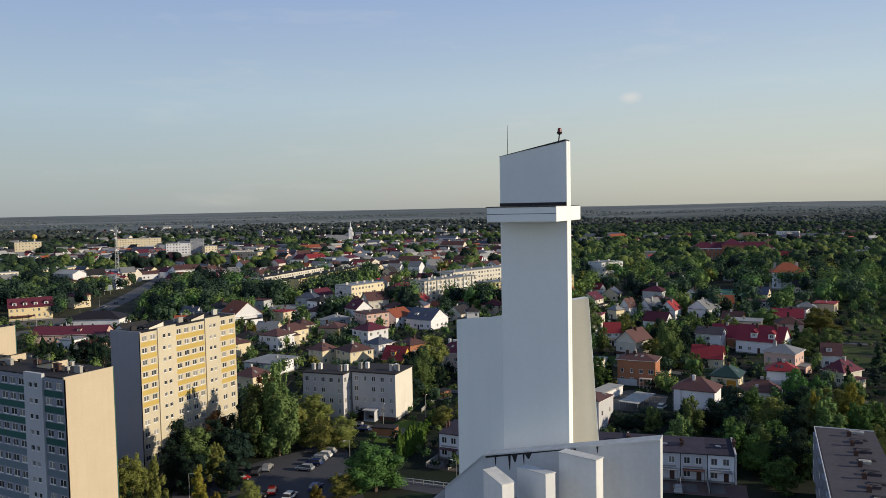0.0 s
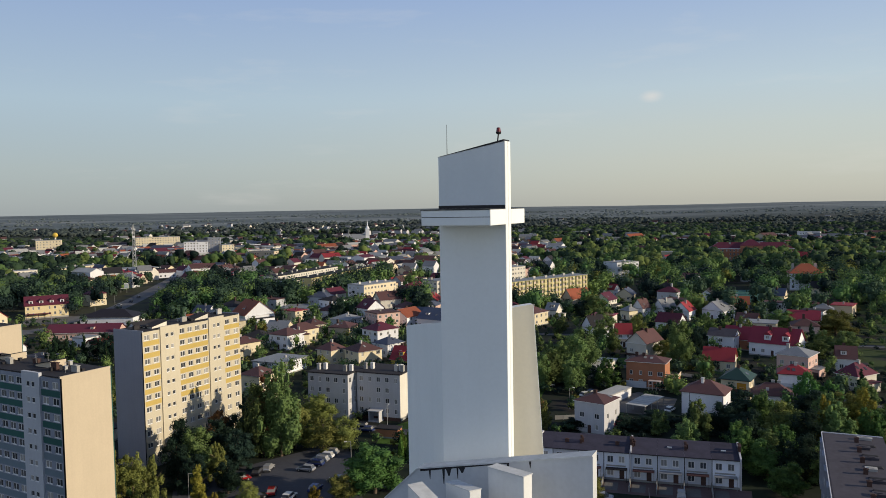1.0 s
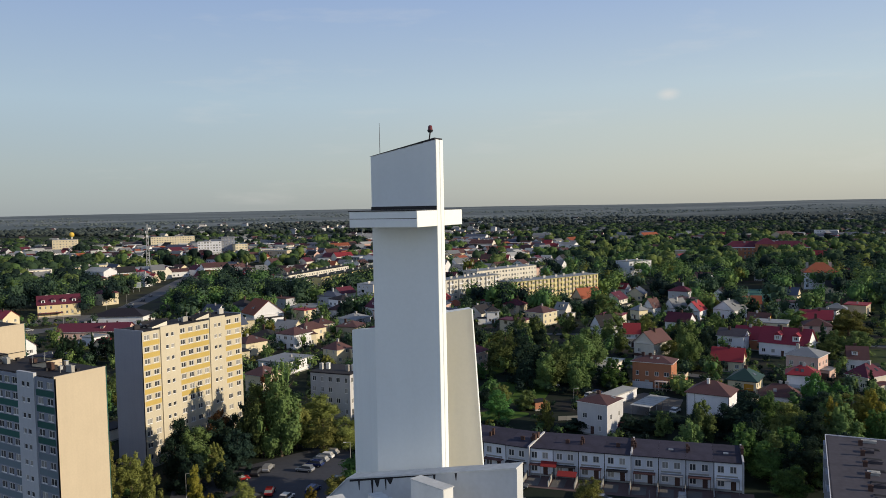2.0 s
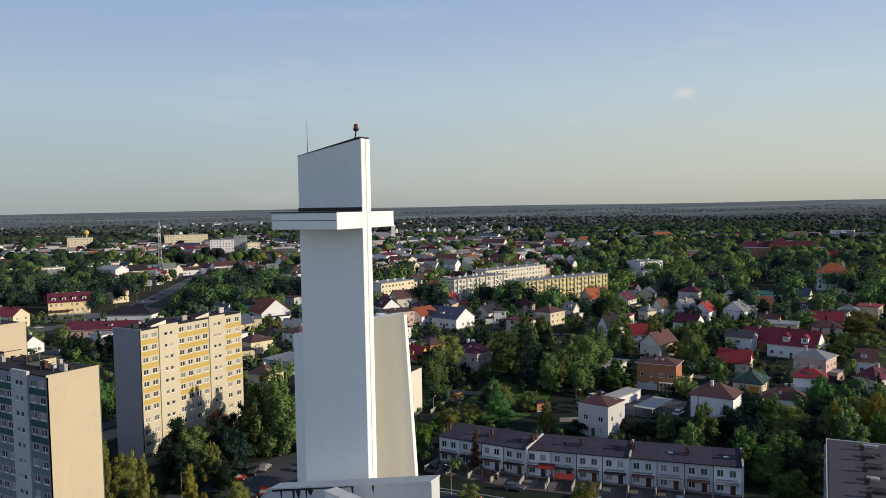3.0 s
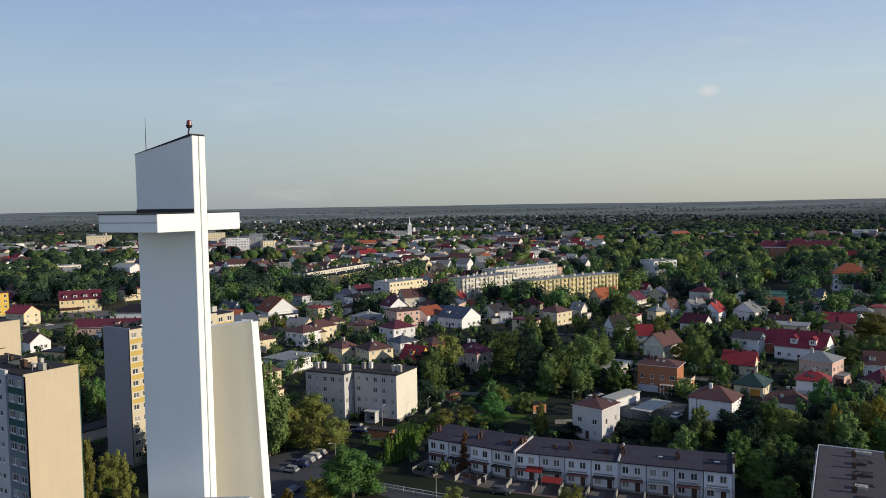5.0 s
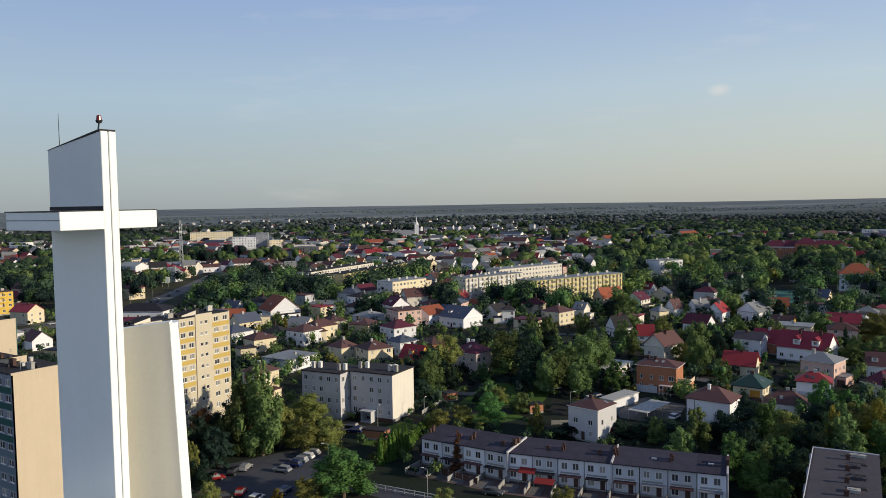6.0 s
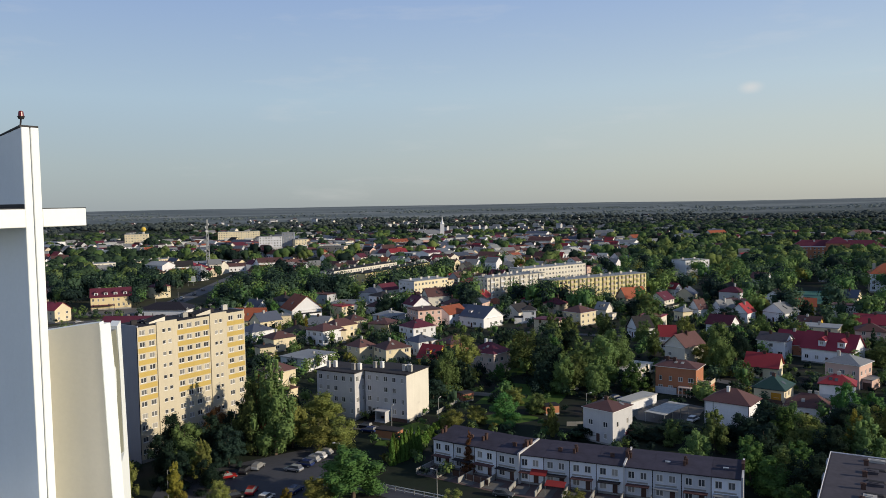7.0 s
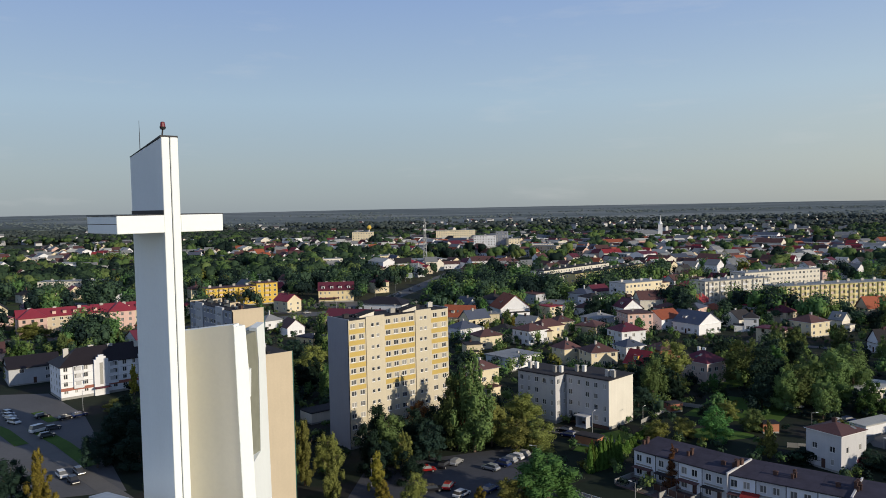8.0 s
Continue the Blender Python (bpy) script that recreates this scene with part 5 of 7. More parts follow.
# ---- detached houses ----
def near(*a, **k):
    SPOTS.append((a[0], a[1], max(a[3], a[4]) / 2 + 2))
    r = math.hypot(a[0] - 35, a[1])
    SPOTS.append((a[0] - (a[0] - 35) / r * 9, a[1] - a[1] / r * 9, 3.5, True))
    ob = house(*a, **k)
    rng = random.Random(int(a[0] * 3 + a[1]))
    w, d, h, kind, rh = a[3], a[4], a[5], a[6], a[7]
    wall_m, roof_m = WALLS[a[8] if len(a) > 8 else k.get("wall", "white")], ROOFS[a[9] if len(a) > 9 else k.get("tile", "brown")]
    if rng.random() < 0.6:      # a low side wing with a flat roof
        s, dw, dh = rng.choice((-1, 1)), rng.uniform(2.6, 4.2), rng.uniform(2.6, 3.2)
        y0 = rng.uniform(-0.5, -0.2) * d
        x0, x1 = sorted((s * (w / 2 + 0.003), s * (w / 2 + dw)))
        part("side_wing", boxes((x0, x1, y0, y0 + 0.65 * d, 0, dh)), wall_m, ob)
        part("wing_roof", boxes((x0 - (0.3 if s < 0 else 0), x1 + (0.3 if s > 0 else 0), y0 - 0.3, y0 + 0.65 * d + 0.3, dh, dh + 0.2)), rng.choice((ROOFS["dark"], ROOFS["grey"], roof_m)), ob)
        part("garage_door", boxes((x0 + 0.3, x1 - 0.3, y0 - 0.03, y0 - 0.003, 0.05, 2.2)), rng.choice((FRAME, BRICKDARK, METAL)), ob)
    if kind == "gable" and rh > 2 and w >= d and rng.random() < 0.7:      # a dormer in the front slope
        cx, z0 = rng.uniform(-0.22, 0.22) * w, h + rh * 0.28
        yd = -d / 2 * 0.62
        part("dormer", boxes((cx - 0.9, cx + 0.9, yd - 0.5, yd + 1.9, z0 - 0.4, z0 + 1.25)), wall_m, ob)
        part("dormer_roof", boxes((cx - 1.15, cx + 1.15, yd - 0.8, yd + 2.2, z0 + 1.25, z0 + 1.42)), roof_m, ob)
        window(ob, pose(cx - 0.55, yd - 0.56, z0 + 0.05), 1.1, 1.05, 2)
    if h > 5 and rng.random() < 0.45:      # a small balcony on the upper floor
        cx = rng.uniform(-0.2, 0.2) * w
        part("balcony", boxes((cx - 1.5, cx + 1.5, -d / 2 - 1.3, -d / 2 - 0.003, 2.85, 3.02), (cx - 1.5, cx + 1.5, -d / 2 - 1.3, -d / 2 - 1.24, 3.02, 3.9), (cx - 1.5, cx - 1.44, -d / 2 - 1.24, -d / 2 - 0.003, 3.02, 3.9), (cx + 1.44, cx + 1.5, -d / 2 - 1.24, -d / 2 - 0.003, 3.02, 3.9)), rng.choice((FRAME, CONCRETE, BRICKDARK)), ob)
    return ob


near(44.2, 356.7, -60, 8.6, 8.8, 6.0, "hip", 2.2, "cream", "brown", "two-storey cream house with a hipped brown roof")
near(35.5, 333.6, -70, 8.4, 8.0, 5.5, "hip", 2.0, "cream", "brown", "two-storey cream house with a hipped brown roof")
near(57.8, 351.6, -35, 10.6, 10.6, 5.0, "hip", 2.0, "peach", "brown", "single-storey peach house with a hipped brown roof")
near(61.3, 376.3, -45, 10.8, 11.8, 5.0, "hip", 2.0, "grey", "grey", "single-storey grey house with a hipped grey roof")
near(70.9, 329.8, -60, 10.6, 11.4, 6.5, "hip", 2.6, "white", "maroon", "two-storey white house with a hipped maroon roof")
near(77.1, 362.7, -70, 12.0, 12.0, 9.0, "flat", 0.0, "pink", "brown", "two-storey pink house with a flat brown roof")
near(77.2, 405.1, -65, 10.4, 10.2, 6.0, "gable", 4.0, "white", "maroon", "two-storey white house with a gabled maroon roof")
near(88.8, 422.2, -75, 10.8, 12.2, 8.0, "gable", 4.0, "pale", "brown", "two-storey pale house with a gabled brown roof")
near(43.4, 437.0, -15, 18.0, 17.2, 4.0, "flat", 0.0, "white", "grey", "single-storey white house with a flat grey roof")
near(60.7, 435.5, -55, 11.0, 11.2, 7.5, "hip", 1.8, "white", "dark", "two-storey white house with a hipped dark roof")
near(104.0, 362.3, -50, 14.8, 14.2, 5.0, "gable", 4.5, "white", "blue", "single-storey white house with a gabled blue roof")
near(128.0, 366.2, -10, 6.0, 6.0, 6.5, "hip", 2.0, "white", "dark", "two-storey white house with a hipped dark roof")
near(149.7, 356.6, -55, 11.0, 11.6, 6.5, "hip", 2.5, "cream", "brown", "two-storey cream house with a hipped brown roof")
near(193.6, 405.1, -75, 9.4, 13.6, 6.0, "gable", 5.0, "peach", "orange", "two-storey peach house with a gabled orange roof")
near(205.2, 393.0, -50, 9.2, 10.6, 6.0, "gable", 3.5, "pale", "maroon", "two-storey pale house with a gabled maroon roof")
near(235.2, 445.7, -65, 6.0, 6.0, 5.0, "gable", 3.0, "white", "red", "single-storey white house with a gabled red roof")
near(166.8, 371.6, -50, 6.0, 6.0, 5.0, "gable", 3.0, "pale", "grey", "single-storey pale house with a gabled grey roof")
near(164.7, 317.6, -75, 7.2, 8.0, 4.5, "gable", 4.5, "white", "dark", "single-storey white house with a gabled dark roof")
near(200.5, 355.3, -70, 6.0, 6.0, 5.0, "hip", 2.0, "cream", "grey", "single-storey cream house with a hipped grey roof")
near(211.8, 363.7, -65, 6.2, 6.4, 5.0, "gable", 4.0, "white", "brown", "single-storey white house with a gabled brown roof")
near(224.4, 362.5, -75, 7.2, 8.8, 4.5, "gable", 4.0, "white", "grey", "single-storey white house with a gabled grey roof")
near(226.0, 346.5, -50, 8.0, 9.4, 5.0, "gable", 4.0, "white", "red", "single-storey white house with a gabled red roof")
near(243.1, 343.3, -65, 11.2, 11.4, 5.0, "gable", 4.0, "white", "grey", "single-storey white house with a gabled grey roof")
near(238.7, 312.9, -45, 8.8, 8.0, 4.0, "gable", 3.0, "yellow", "brown", "single-storey yellow house with a gabled brown roof")
near(164.4, 288.5, -20, 6.0, 6.0, 6.0, "gable", 3.5, "white", "red", "two-storey white house with a gabled red roof")
cream_house = hero(158.3, 259.0, -58, 8.0, 11.5, 8.0, "gable", 3.6, "pale", "brown", "tall pale house with a gabled brown roof", seed=20, chim=2, cmat=BRICKDARK)
part("balcony", boxes((-3.4, 0.6, -7.1, -5.753, 2.9, 3.05), (-3.4, 0.6, -7.1, -7.02, 3.05, 3.95)), BRICKDARK, cream_house, "dark timber balcony")
brick_house = hero(141.2, 224.1, -40, 12.0, 8.2, 8.4, "hip", 1.4, "brick", "brown", "three-storey orange brick house with a low hipped brown roof", seed=9, chim=2)
part("plinth", boxes((-6.03, 0.3, -4.14, -4.103, 0, 2.1)), WALLS["mist"], brick_house, "white rendered lower wall")
part("side_wing", boxes((6.003, 9.4, -1.5, 3.6, 0, 3.4)), WALLS["brick"], brick_house)
part("balcony", boxes((6.003, 9.6, -1.7, 3.8, 3.4, 3.56), (6.003, 9.6, -1.7, -1.6, 3.56, 4.6), (9.5, 9.6, -1.6, 3.8, 3.56, 4.6)), WALLS["peach"], brick_house, "peach balcony on the side wing")
part("porch", boxes((1.2, 5.0, -6.0, -4.103, 2.7, 2.9), (1.3, 1.5, -5.9, -5.7, 0, 2.7), (2.4, 2.6, -5.9, -5.7, 0, 2.7), (3.6, 3.8, -5.9, -5.7, 0, 2.7), (4.7, 4.9, -5.9, -5.7, 0, 2.7)), WALLS["rose"], brick_house, "open porch on pale posts")
green_house = hero(159.0, 202.4, -45, 7.9, 9.6, 6.5, "hip", 2.6, "cream", "green", "two-storey cream house with a hipped green roof and timber balcony", seed=12)
part("balcony", boxes((-3.9, 3.9, -6.3, -4.803, 2.75, 2.95), (-3.9, 3.9, -6.3, -6.2, 2.95, 3.85), (-3.8, -3.65, -6.25, -6.1, 0, 2.75), (3.65, 3.8, -6.25, -6.1, 0, 2.75)), BRICKDARK, green_house, "dark timber balcony on posts")
part("blind", boxes((0.6, 3.2, -4.85, -4.81, 3.3, 5.4)), surface("orange_canvas", (0.50, 0.24, 0.03), vary=0.1), green_house, "orange canvas blind")
hero(162.2, 191.1, -36, 10.4, 7.0, 4.0, "hip", 2.6, "white", "brown", "single-storey white house with a hipped brown roof", seed=14, chim=2)
red_house = hero(175.7, 199.1, -36, 8.6, 7.0, 7.4, "hip", 2.0, "white", "red", "two-storey white house with a hipped red roof", seed=15)
part("balcony", boxes((-4.0, -0.2, -4.9, -3.503, 3.6, 3.78), (-4.0, -0.2, -4.9, -4.82, 3.78, 4.7)), WALLS["mist"], red_house)
near(195.3, 223.1, -55, 10.0, 10.0, 7.5, "hip", 2.0, "pink", "grey", "two-storey pink house with a hipped grey roof")
hero(197.2, 268.4, -47, 9.6, 9.2, 6.5, "gable", 2.2, "white", "felt", "two-storey white house with a dark gabled roof", seed=16, chim=1)
crimson = hero(211.5, 255.5, -52, 17.0, 12.0, 5.2, "gable", 5.0, "white", "crimson", "long white house with a tall crimson gabled roof", seed=17, chim=3, cmat=BRICKDARK)
for dx in (-2.0, 4.4):
    part("dormer", boxes((dx - 1.2, dx + 1.2, -5.2, -1.4, 5.9, 8.0)), WALLS["white"], crimson)
    bm = bmesh.new()
    loft(bm, [(dx - 1.6, -5.6, 8.0), (dx + 1.6, -5.6, 8.0), (dx + 1.6, -0.6, 8.0), (dx - 1.6, -0.6, 8.0)], [(dx - 0.05, -5.6, 9.2), (dx + 0.05, -5.6, 9.2), (dx + 0.05, -0.6, 9.2), (dx - 0.05, -0.6, 9.2)])
    part("dormer_roof", bm, ROOFS["crimson"], crimson)
    window(crimson, pose(dx - 0.6, -5.26, 6.5), 1.2, 1.2, 2)
hero(207.0, 270.5, -52, 12.0, 9.0, 4.5, "gable", 4.2, "brick", "crimson", "brick house wing with a crimson gabled roof", seed=18, chim=2)
hero(176.6, 239.2, -40, 10.0, 9.0, 4.0, "gable", 3.6, "cream", "red", "single-storey cream house with a gabled red roof", seed=19, chim=1)
near(200.1, 202.0, -75, 7.0, 9.4, 5.0, "hip", 3.0, "pale", "maroon", "single-storey pale house with a hipped maroon roof")
near(214.8, 223.7, -35, 6.0, 6.0, 5.0, "gable", 3.5, "white", "brown", "single-storey white house with a gabled brown roof")
near(275.0, 314.4, -50, 9.2, 7.4, 6.5, "flat", 0.0, "white", "dark", "two-storey white house with a flat dark roof")
hero(90.5, 265.0, -48, 10.6, 9.4, 7.2, "hip", 2.8, "rose", "maroon", "two-storey rose-white house with a hipped maroon roof and white chimneys", seed=23, chim=3, cmat=FRAME)
near(71.7, 275.0, -40, 8.0, 7.4, 4.0, "gable", 4.0, "yellow", "red", "single-storey yellow house with a gabled red roof")
near(46.4, 291.9, -50, 7.2, 7.4, 6.0, "hip", 2.4, "cream", "brown", "two-storey cream house with a hipped brown roof")
near(57.8, 286.3, -65, 9.8, 10.2, 6.0, "hip", 2.4, "cream", "brown", "two-storey cream house with a hipped brown roof")
near(69.6, 300.0, -55, 8.0, 8.8, 5.5, "hip", 2.0, "white", "blue", "two-storey white house with a hipped blue roof")
near(81.7, 297.5, -60, 9.0, 8.8, 5.0, "hip", 2.0, "brick", "brown", "single-storey orange brick house with a hipped brown roof")
near(-5.6, 385.5, -10, 15.2, 6.0, 4.0, "gable", 5.0, "cream", "orange", "single-storey cream house with a gabled orange roof")
near(1.7, 343.4, -45, 10.4, 11.6, 5.0, "hip", 2.5, "white", "blue", "single-storey white house with a hipped blue roof")
near(8.5, 389.6, -70, 8.2, 8.4, 4.5, "flat", 0.0, "cream", "grey", "single-storey cream house with a flat grey roof")
near(17.1, 412.4, -65, 16.4, 16.2, 5.0, "gable", 6.5, "white", "orange", "single-storey white house with a gabled orange roof")
near(31.7, 330.6, -45, 10.2, 11.2, 6.5, "hip", 2.0, "white", "brown", "two-storey white house with a hipped brown roof")
near(13.9, 320.9, -55, 8.8, 10.2, 5.5, "hip", 2.0, "cream", "brown", "two-storey cream house with a hipped brown roof")
near(10.2, 301.8, -65, 6.0, 6.0, 5.0, "flat", 0.0, "cream", "dark", "single-storey cream house with a flat dark roof")
near(27.3, 283.8, -40, 12.8, 14.6, 4.5, "flat", 0.0, "white", "grey", "single-storey white house with a flat grey roof")
near(20.1, 244.9, -45, 7.6, 8.0, 8.0, "hip", 2.0, "cream", "brown", "two-storey cream house with a hipped brown roof")
near(-57.6, 384.6, -10, 32.0, 11.4, 4.0, "gable", 3.0, "pink", "maroon", "single-storey pink house with a gabled maroon roof")
near(-52.7, 358.2, -35, 7.2, 7.4, 5.0, "flat", 0.0, "white", "grey", "single-storey white house with a flat grey roof")
near(-43.2, 335.6, -40, 8.0, 8.8, 4.0, "gable", 3.5, "cream", "red", "single-storey cream house with a gabled red roof")
house(-62.0, 325.0, -30, 11.0, 9.0, 3.4, "flat", 0, "sand", "felt", "low sand-coloured workshop with a flat roof", chim=1)
SPOTS += [(-62, 325, 8), (112.6, 341.2, 6, True), (-159.4, 281.8, 8, True)]

# ---- trees ----
CUBE = np.array([(-1, -1, -1), (1, -1, -1), (1, 1, -1), (-1, 1, -1), (-1, -1, 1), (1, -1, 1), (1, 1, 1), (-1, 1, 1)]) / math.sqrt(3)
CUBE_F = np.array([(0, 3, 2, 1), (4, 5, 6, 7), (0, 1, 5, 4), (1, 2, 6, 5), (2, 3, 7, 6), (3, 0, 4, 7)])


def crown_points(shape, rng, n):
    """Positions and outward directions of leaf clumps for a crown 12 m high and 8 m wide."""
    lobes = []
    if shape == "round":
        for k in range(30):
            a, z = rng.uniform(0, 2 * math.pi), 0.9 + 9.9 * k / 29
            r = 2.9 * math.sqrt(max(0.05, 1 - ((z - 4.4) / 7.0) ** 2)) * rng.uniform(0.65, 1.1)
            lobes.append((r * math.cos(a), r * math.sin(a), z, rng.uniform(0.9, 1.6) * (1.15 - z / 24), rng.uniform(0.9, 1.6)))
        lobes.append((0, 0, 5.6, 2.4, 4.4))
    elif shape == "spire":
        for k in range(26):
            z = 1.0 + 10.3 * k / 25
            a = 2.4 * k + rng.uniform(0, 1)
            r = 3.3 * (1 - z / 12.6) ** 0.5 * rng.uniform(0.35, 1.1)
            lobes.append((r * math.cos(a), r * math.sin(a), z, rng.uniform(0.6, 1.35) * (1.2 - z / 18), rng.uniform(0.9, 1.9)))
        lobes.append((0, 0, 5.0, 1.8, 4.6))
    elif shape == "tall":
        for k in range(34):
            z = 1.4 + 10.2 * k / 33
            a = 2.4 * k + rng.uniform(0, 1.2)
            r = 3.1 * (1 - z / 12.9) ** 0.75 * rng.uniform(0.25, 1.05)
            lobes.append((r * math.cos(a), r * math.sin(a), z, rng.uniform(0.45, 0.95) * (1.15 - z / 18), rng.uniform(0.7, 1.4)))
        lobes.append((0, 0, 5.0, 1.0, 4.4))
    elif shape == "cone":
        for k in range(20):
            z = 0.8 + 10.6 * k / 19
            a = rng.uniform(0, 2 * math.pi)
            rad = 2.9 * (1 - z / 12.4)
            lobes.append((0.5 * rad * math.cos(a), 0.5 * rad * math.sin(a), z, rad * 0.75 + 0.15, 0.7))
    elif shape == "column":
        for k in range(12):
            z = 0.6 + 10.6 * k / 11
            rad = 3.6 * (1 - (z / 12.2) ** 2.2) * 0.8
            lobes.append((0, 0, z, rad + 0.3, 1.1))
    vols = np.array([l[3] ** 2 * l[4] for l in lobes])
    pick = np.random.RandomState(rng.randrange(10 ** 6))
    which = pick.choice(len(lobes), n, p=vols / vols.sum())
    d = pick.normal(size=(n, 3))
    d /= np.linalg.norm(d, axis=1)[:, None]
    L = np.array(lobes)[which]
    rad = pick.uniform(0.5, 1.08, n)[:, None]
    p = L[:, :3] + d * L[:, [3, 3, 4]] * rad
    return p, d, pick, np.array(lobes)


def leaf_quads(p, d, pick, size):
    """Small tilted diamond leaves at p, facing about d: vertices and faces."""
    n = len(p)
    nrm = d + pick.normal(scale=0.27, size=(n, 3)) + (0, 0, 0.12)
    nrm /= np.linalg.norm(nrm, axis=1)[:, None]
    a = np.cross(nrm, pick.normal(size=(n, 3)))
    a /= np.linalg.norm(a, axis=1)[:, None]
    b = np.cross(nrm, a)
    s = size * pick.uniform(0.6, 1.35, n)[:, None]
    v = np.stack([p - a * s, p - b * s * 0.6 - nrm * s * 0.15, p + a * s, p + b * s * 0.6 - nrm * s * 0.15], 1).reshape(-1, 3)
    return v, np.arange(4 * n).reshape(-1, 4)


def quick_mesh(name, v, f, materials, mi=None):
    me = bpy.data.meshes.new(name)
    me.from_pydata(v.tolist(), [], f.tolist())
    for m in materials:
        me.materials.append(m)
    if mi is not None:
        me.polygons.foreach_set("material_index", mi)
    return me


def trunk_mesh(rng, shape):
    bm = bmesh.new()

    def limb(p, q, r0, r1):
        p, q = Vector(p), Vector(q)
        m = Matrix.Translation((p + q) / 2) @ (q - p).to_track_quat("Z", "Y").to_matrix().to_4x4()
        bmesh.ops.create_cone(bm, cap_ends=True, segments=7, radius1=r0, radius2=r1, depth=(q - p).length, matrix=m)

    limb((0, 0, -0.2), (0.1, 0.05, 4.2), 0.24, 0.17)
    limb((0.1, 0.05, 4.1), (-0.05, 0.1, 9.5), 0.17, 0.05)
    for k in range(5 if shape in ("round", "tall", "spire") else 0):
        a, z = 2.4 * k + rng.uniform(0, 1), 2.8 + 1.1 * k
        limb((0.05, 0.05, z), (1.9 * math.cos(a), 1.9 * math.sin(a), z + 2.2), 0.09, 0.03)
    me = bpy.data.meshes.new("trunk")
    bm.to_mesh(me)
    bm.free()
    me.materials.append(BARK)
    return me


TREE_LOOKS = {"spire": ("spire", "green"), "olive": ("round", "olive"), "green": ("round", "green"), "dark": ("round", "dark"), "bright": ("round", "bright"), "birch": ("tall", "olive"), "gold": ("tall", "gold"), "rust": ("cone", "rust"), "rustg": ("round", "rust"), "spruce": ("cone", "conifer"), "thuja": ("column", "hedge")}
TREE_WORDS = {"spire": "tall broad poplar with bright green foliage", "olive": "olive-green leafy tree with an uneven crown", "green": "green leafy tree in a garden", "dark": "dark green leafy tree", "bright": "bright green bushy tree", "birch": "slender birch with thin olive foliage", "gold": "tall tree turning golden", "rust": "small rusty brown conifer tree", "rustg": "tree with reddish autumn leaves", "spruce": "dark green garden spruce tree", "thuja": "narrow bright green clipped thuja"}
TREES = {}


def tree(x, y, h, w, look_name, n=6400, size=0.19, z=0.0):
    rng = random.Random(int(x * 17 + y * 31))
    var = rng.randrange(3)
    key = (look_name, var, n)
    if key not in TREES:
        shape, leaf = TREE_LOOKS[look_name]
        r2 = random.Random(var * 7 + len(look_name) * 3 + n)
        p, d, pick, lobes = crown_points(shape, r2, n)
        v, f = leaf_quads(p, d, pick, size)
        # shaded inner masses of foliage that close the crown
        inner = lobes[:, None, :3] + CUBE * lobes[:, None, [3, 3, 4]] * pick.uniform(0.55, 0.8, (len(lobes), 8, 1))
        core = (CUBE_F[None] + 8 * np.arange(len(lobes))[:, None, None]).reshape(-1, 4)
        TREES[key] = trunk_mesh(r2, shape), quick_mesh("crown", np.concatenate([inner.reshape(-1, 3), v]), np.concatenate([core, f + 8 * len(lobes)]), [LEAF[leaf]])
    tr, cr = TREES[key]
    m = pose(x, y, z, 0, 0, rng.uniform(0, 360)) @ Matrix.Diagonal((w / 8, w / 8, h / 12, 1))
    ob = thing("tree", m, TREE_WORDS[look_name], "tree", "trees of the town")
    place("trunk", tr, ob)
    place("crown", cr, ob)
    return ob


tree(24.9, 184.9, 23.0, 14.0, "spire")
tree(19.2, 186.5, 18.6, 9.4, "green")
tree(16.2, 188.4, 12.6, 9.5, "dark")
tree(9.4, 183.4, 10.7, 11.0, "dark")
tree(6.5, 174.9, 12.0, 9.0, "green")
tree(2.9, 170.7, 10.9, 8.4, "dark")
tree(15.2, 177.7, 9.3, 8.6, "dark")
tree(11.0, 170.0, 9.0, 8.5, "birch")
tree(6.5, 166.0, 8.5, 8.0, "dark")
tree(13.5, 163.0, 7.0, 7.5, "dark")
tree(3.5, 178.5, 13.0, 9.5, "dark")
tree(10.5, 190.0, 11.0, 8.5, "rustg")
tree(8.0, 157.0, 8.5, 6.5, "gold")
tree(35.1, 207.2, 9.1, 12.1, "olive")
tree(34.9, 185.8, 8.8, 10.9, "olive")
tree(40.2, 186.4, 8.1, 9.4, "olive")
tree(28.5, 189.6, 12.5, 9.5, "olive")
tree(42.9, 154.9, 11.3, 13.9, "bright")
tree(-8.2, 158.9, 13.9, 7.8, "birch")
tree(0.6, 150.3, 13.1, 8.3, "birch")
tree(-18.5, 180.7, 7.6, 6.4, "birch")
tree(17.4, 149.2, 7.3, 5.8, "olive")
tree(11.7, 147.2, 6.1, 7.1, "gold")
tree(35.9, 152.7, 5.6, 7.8, "olive")
tree(30.1, 149.2, 4.8, 6.4, "gold")
tree(71.5, 243.8, 13.8, 15.1, "dark")
tree(78.3, 251.6, 16.0, 14.6, "olive")
tree(66.6, 227.0, 7.3, 10.3, "dark")
tree(67.9, 165.2, 9.4, 5.4, "rust")
tree(92.9, 191.5, 7.3, 6.3, "birch")
tree(-43.6, 267.9, 10.2, 13.9, "olive")
tree(-53.2, 277.0, 10.5, 12.1, "dark")
tree(-35.4, 235.4, 10.7, 12.3, "dark")
tree(-64.0, 141.9, 9.8, 9.1, "dark")
tree(-56.2, 139.8, 12.4, 8.8, "gold")
tree(-83.1, 211.2, 4.2, 10.2, "olive")
tree(-199.7, 331.1, 8.0, 16.8, "olive")
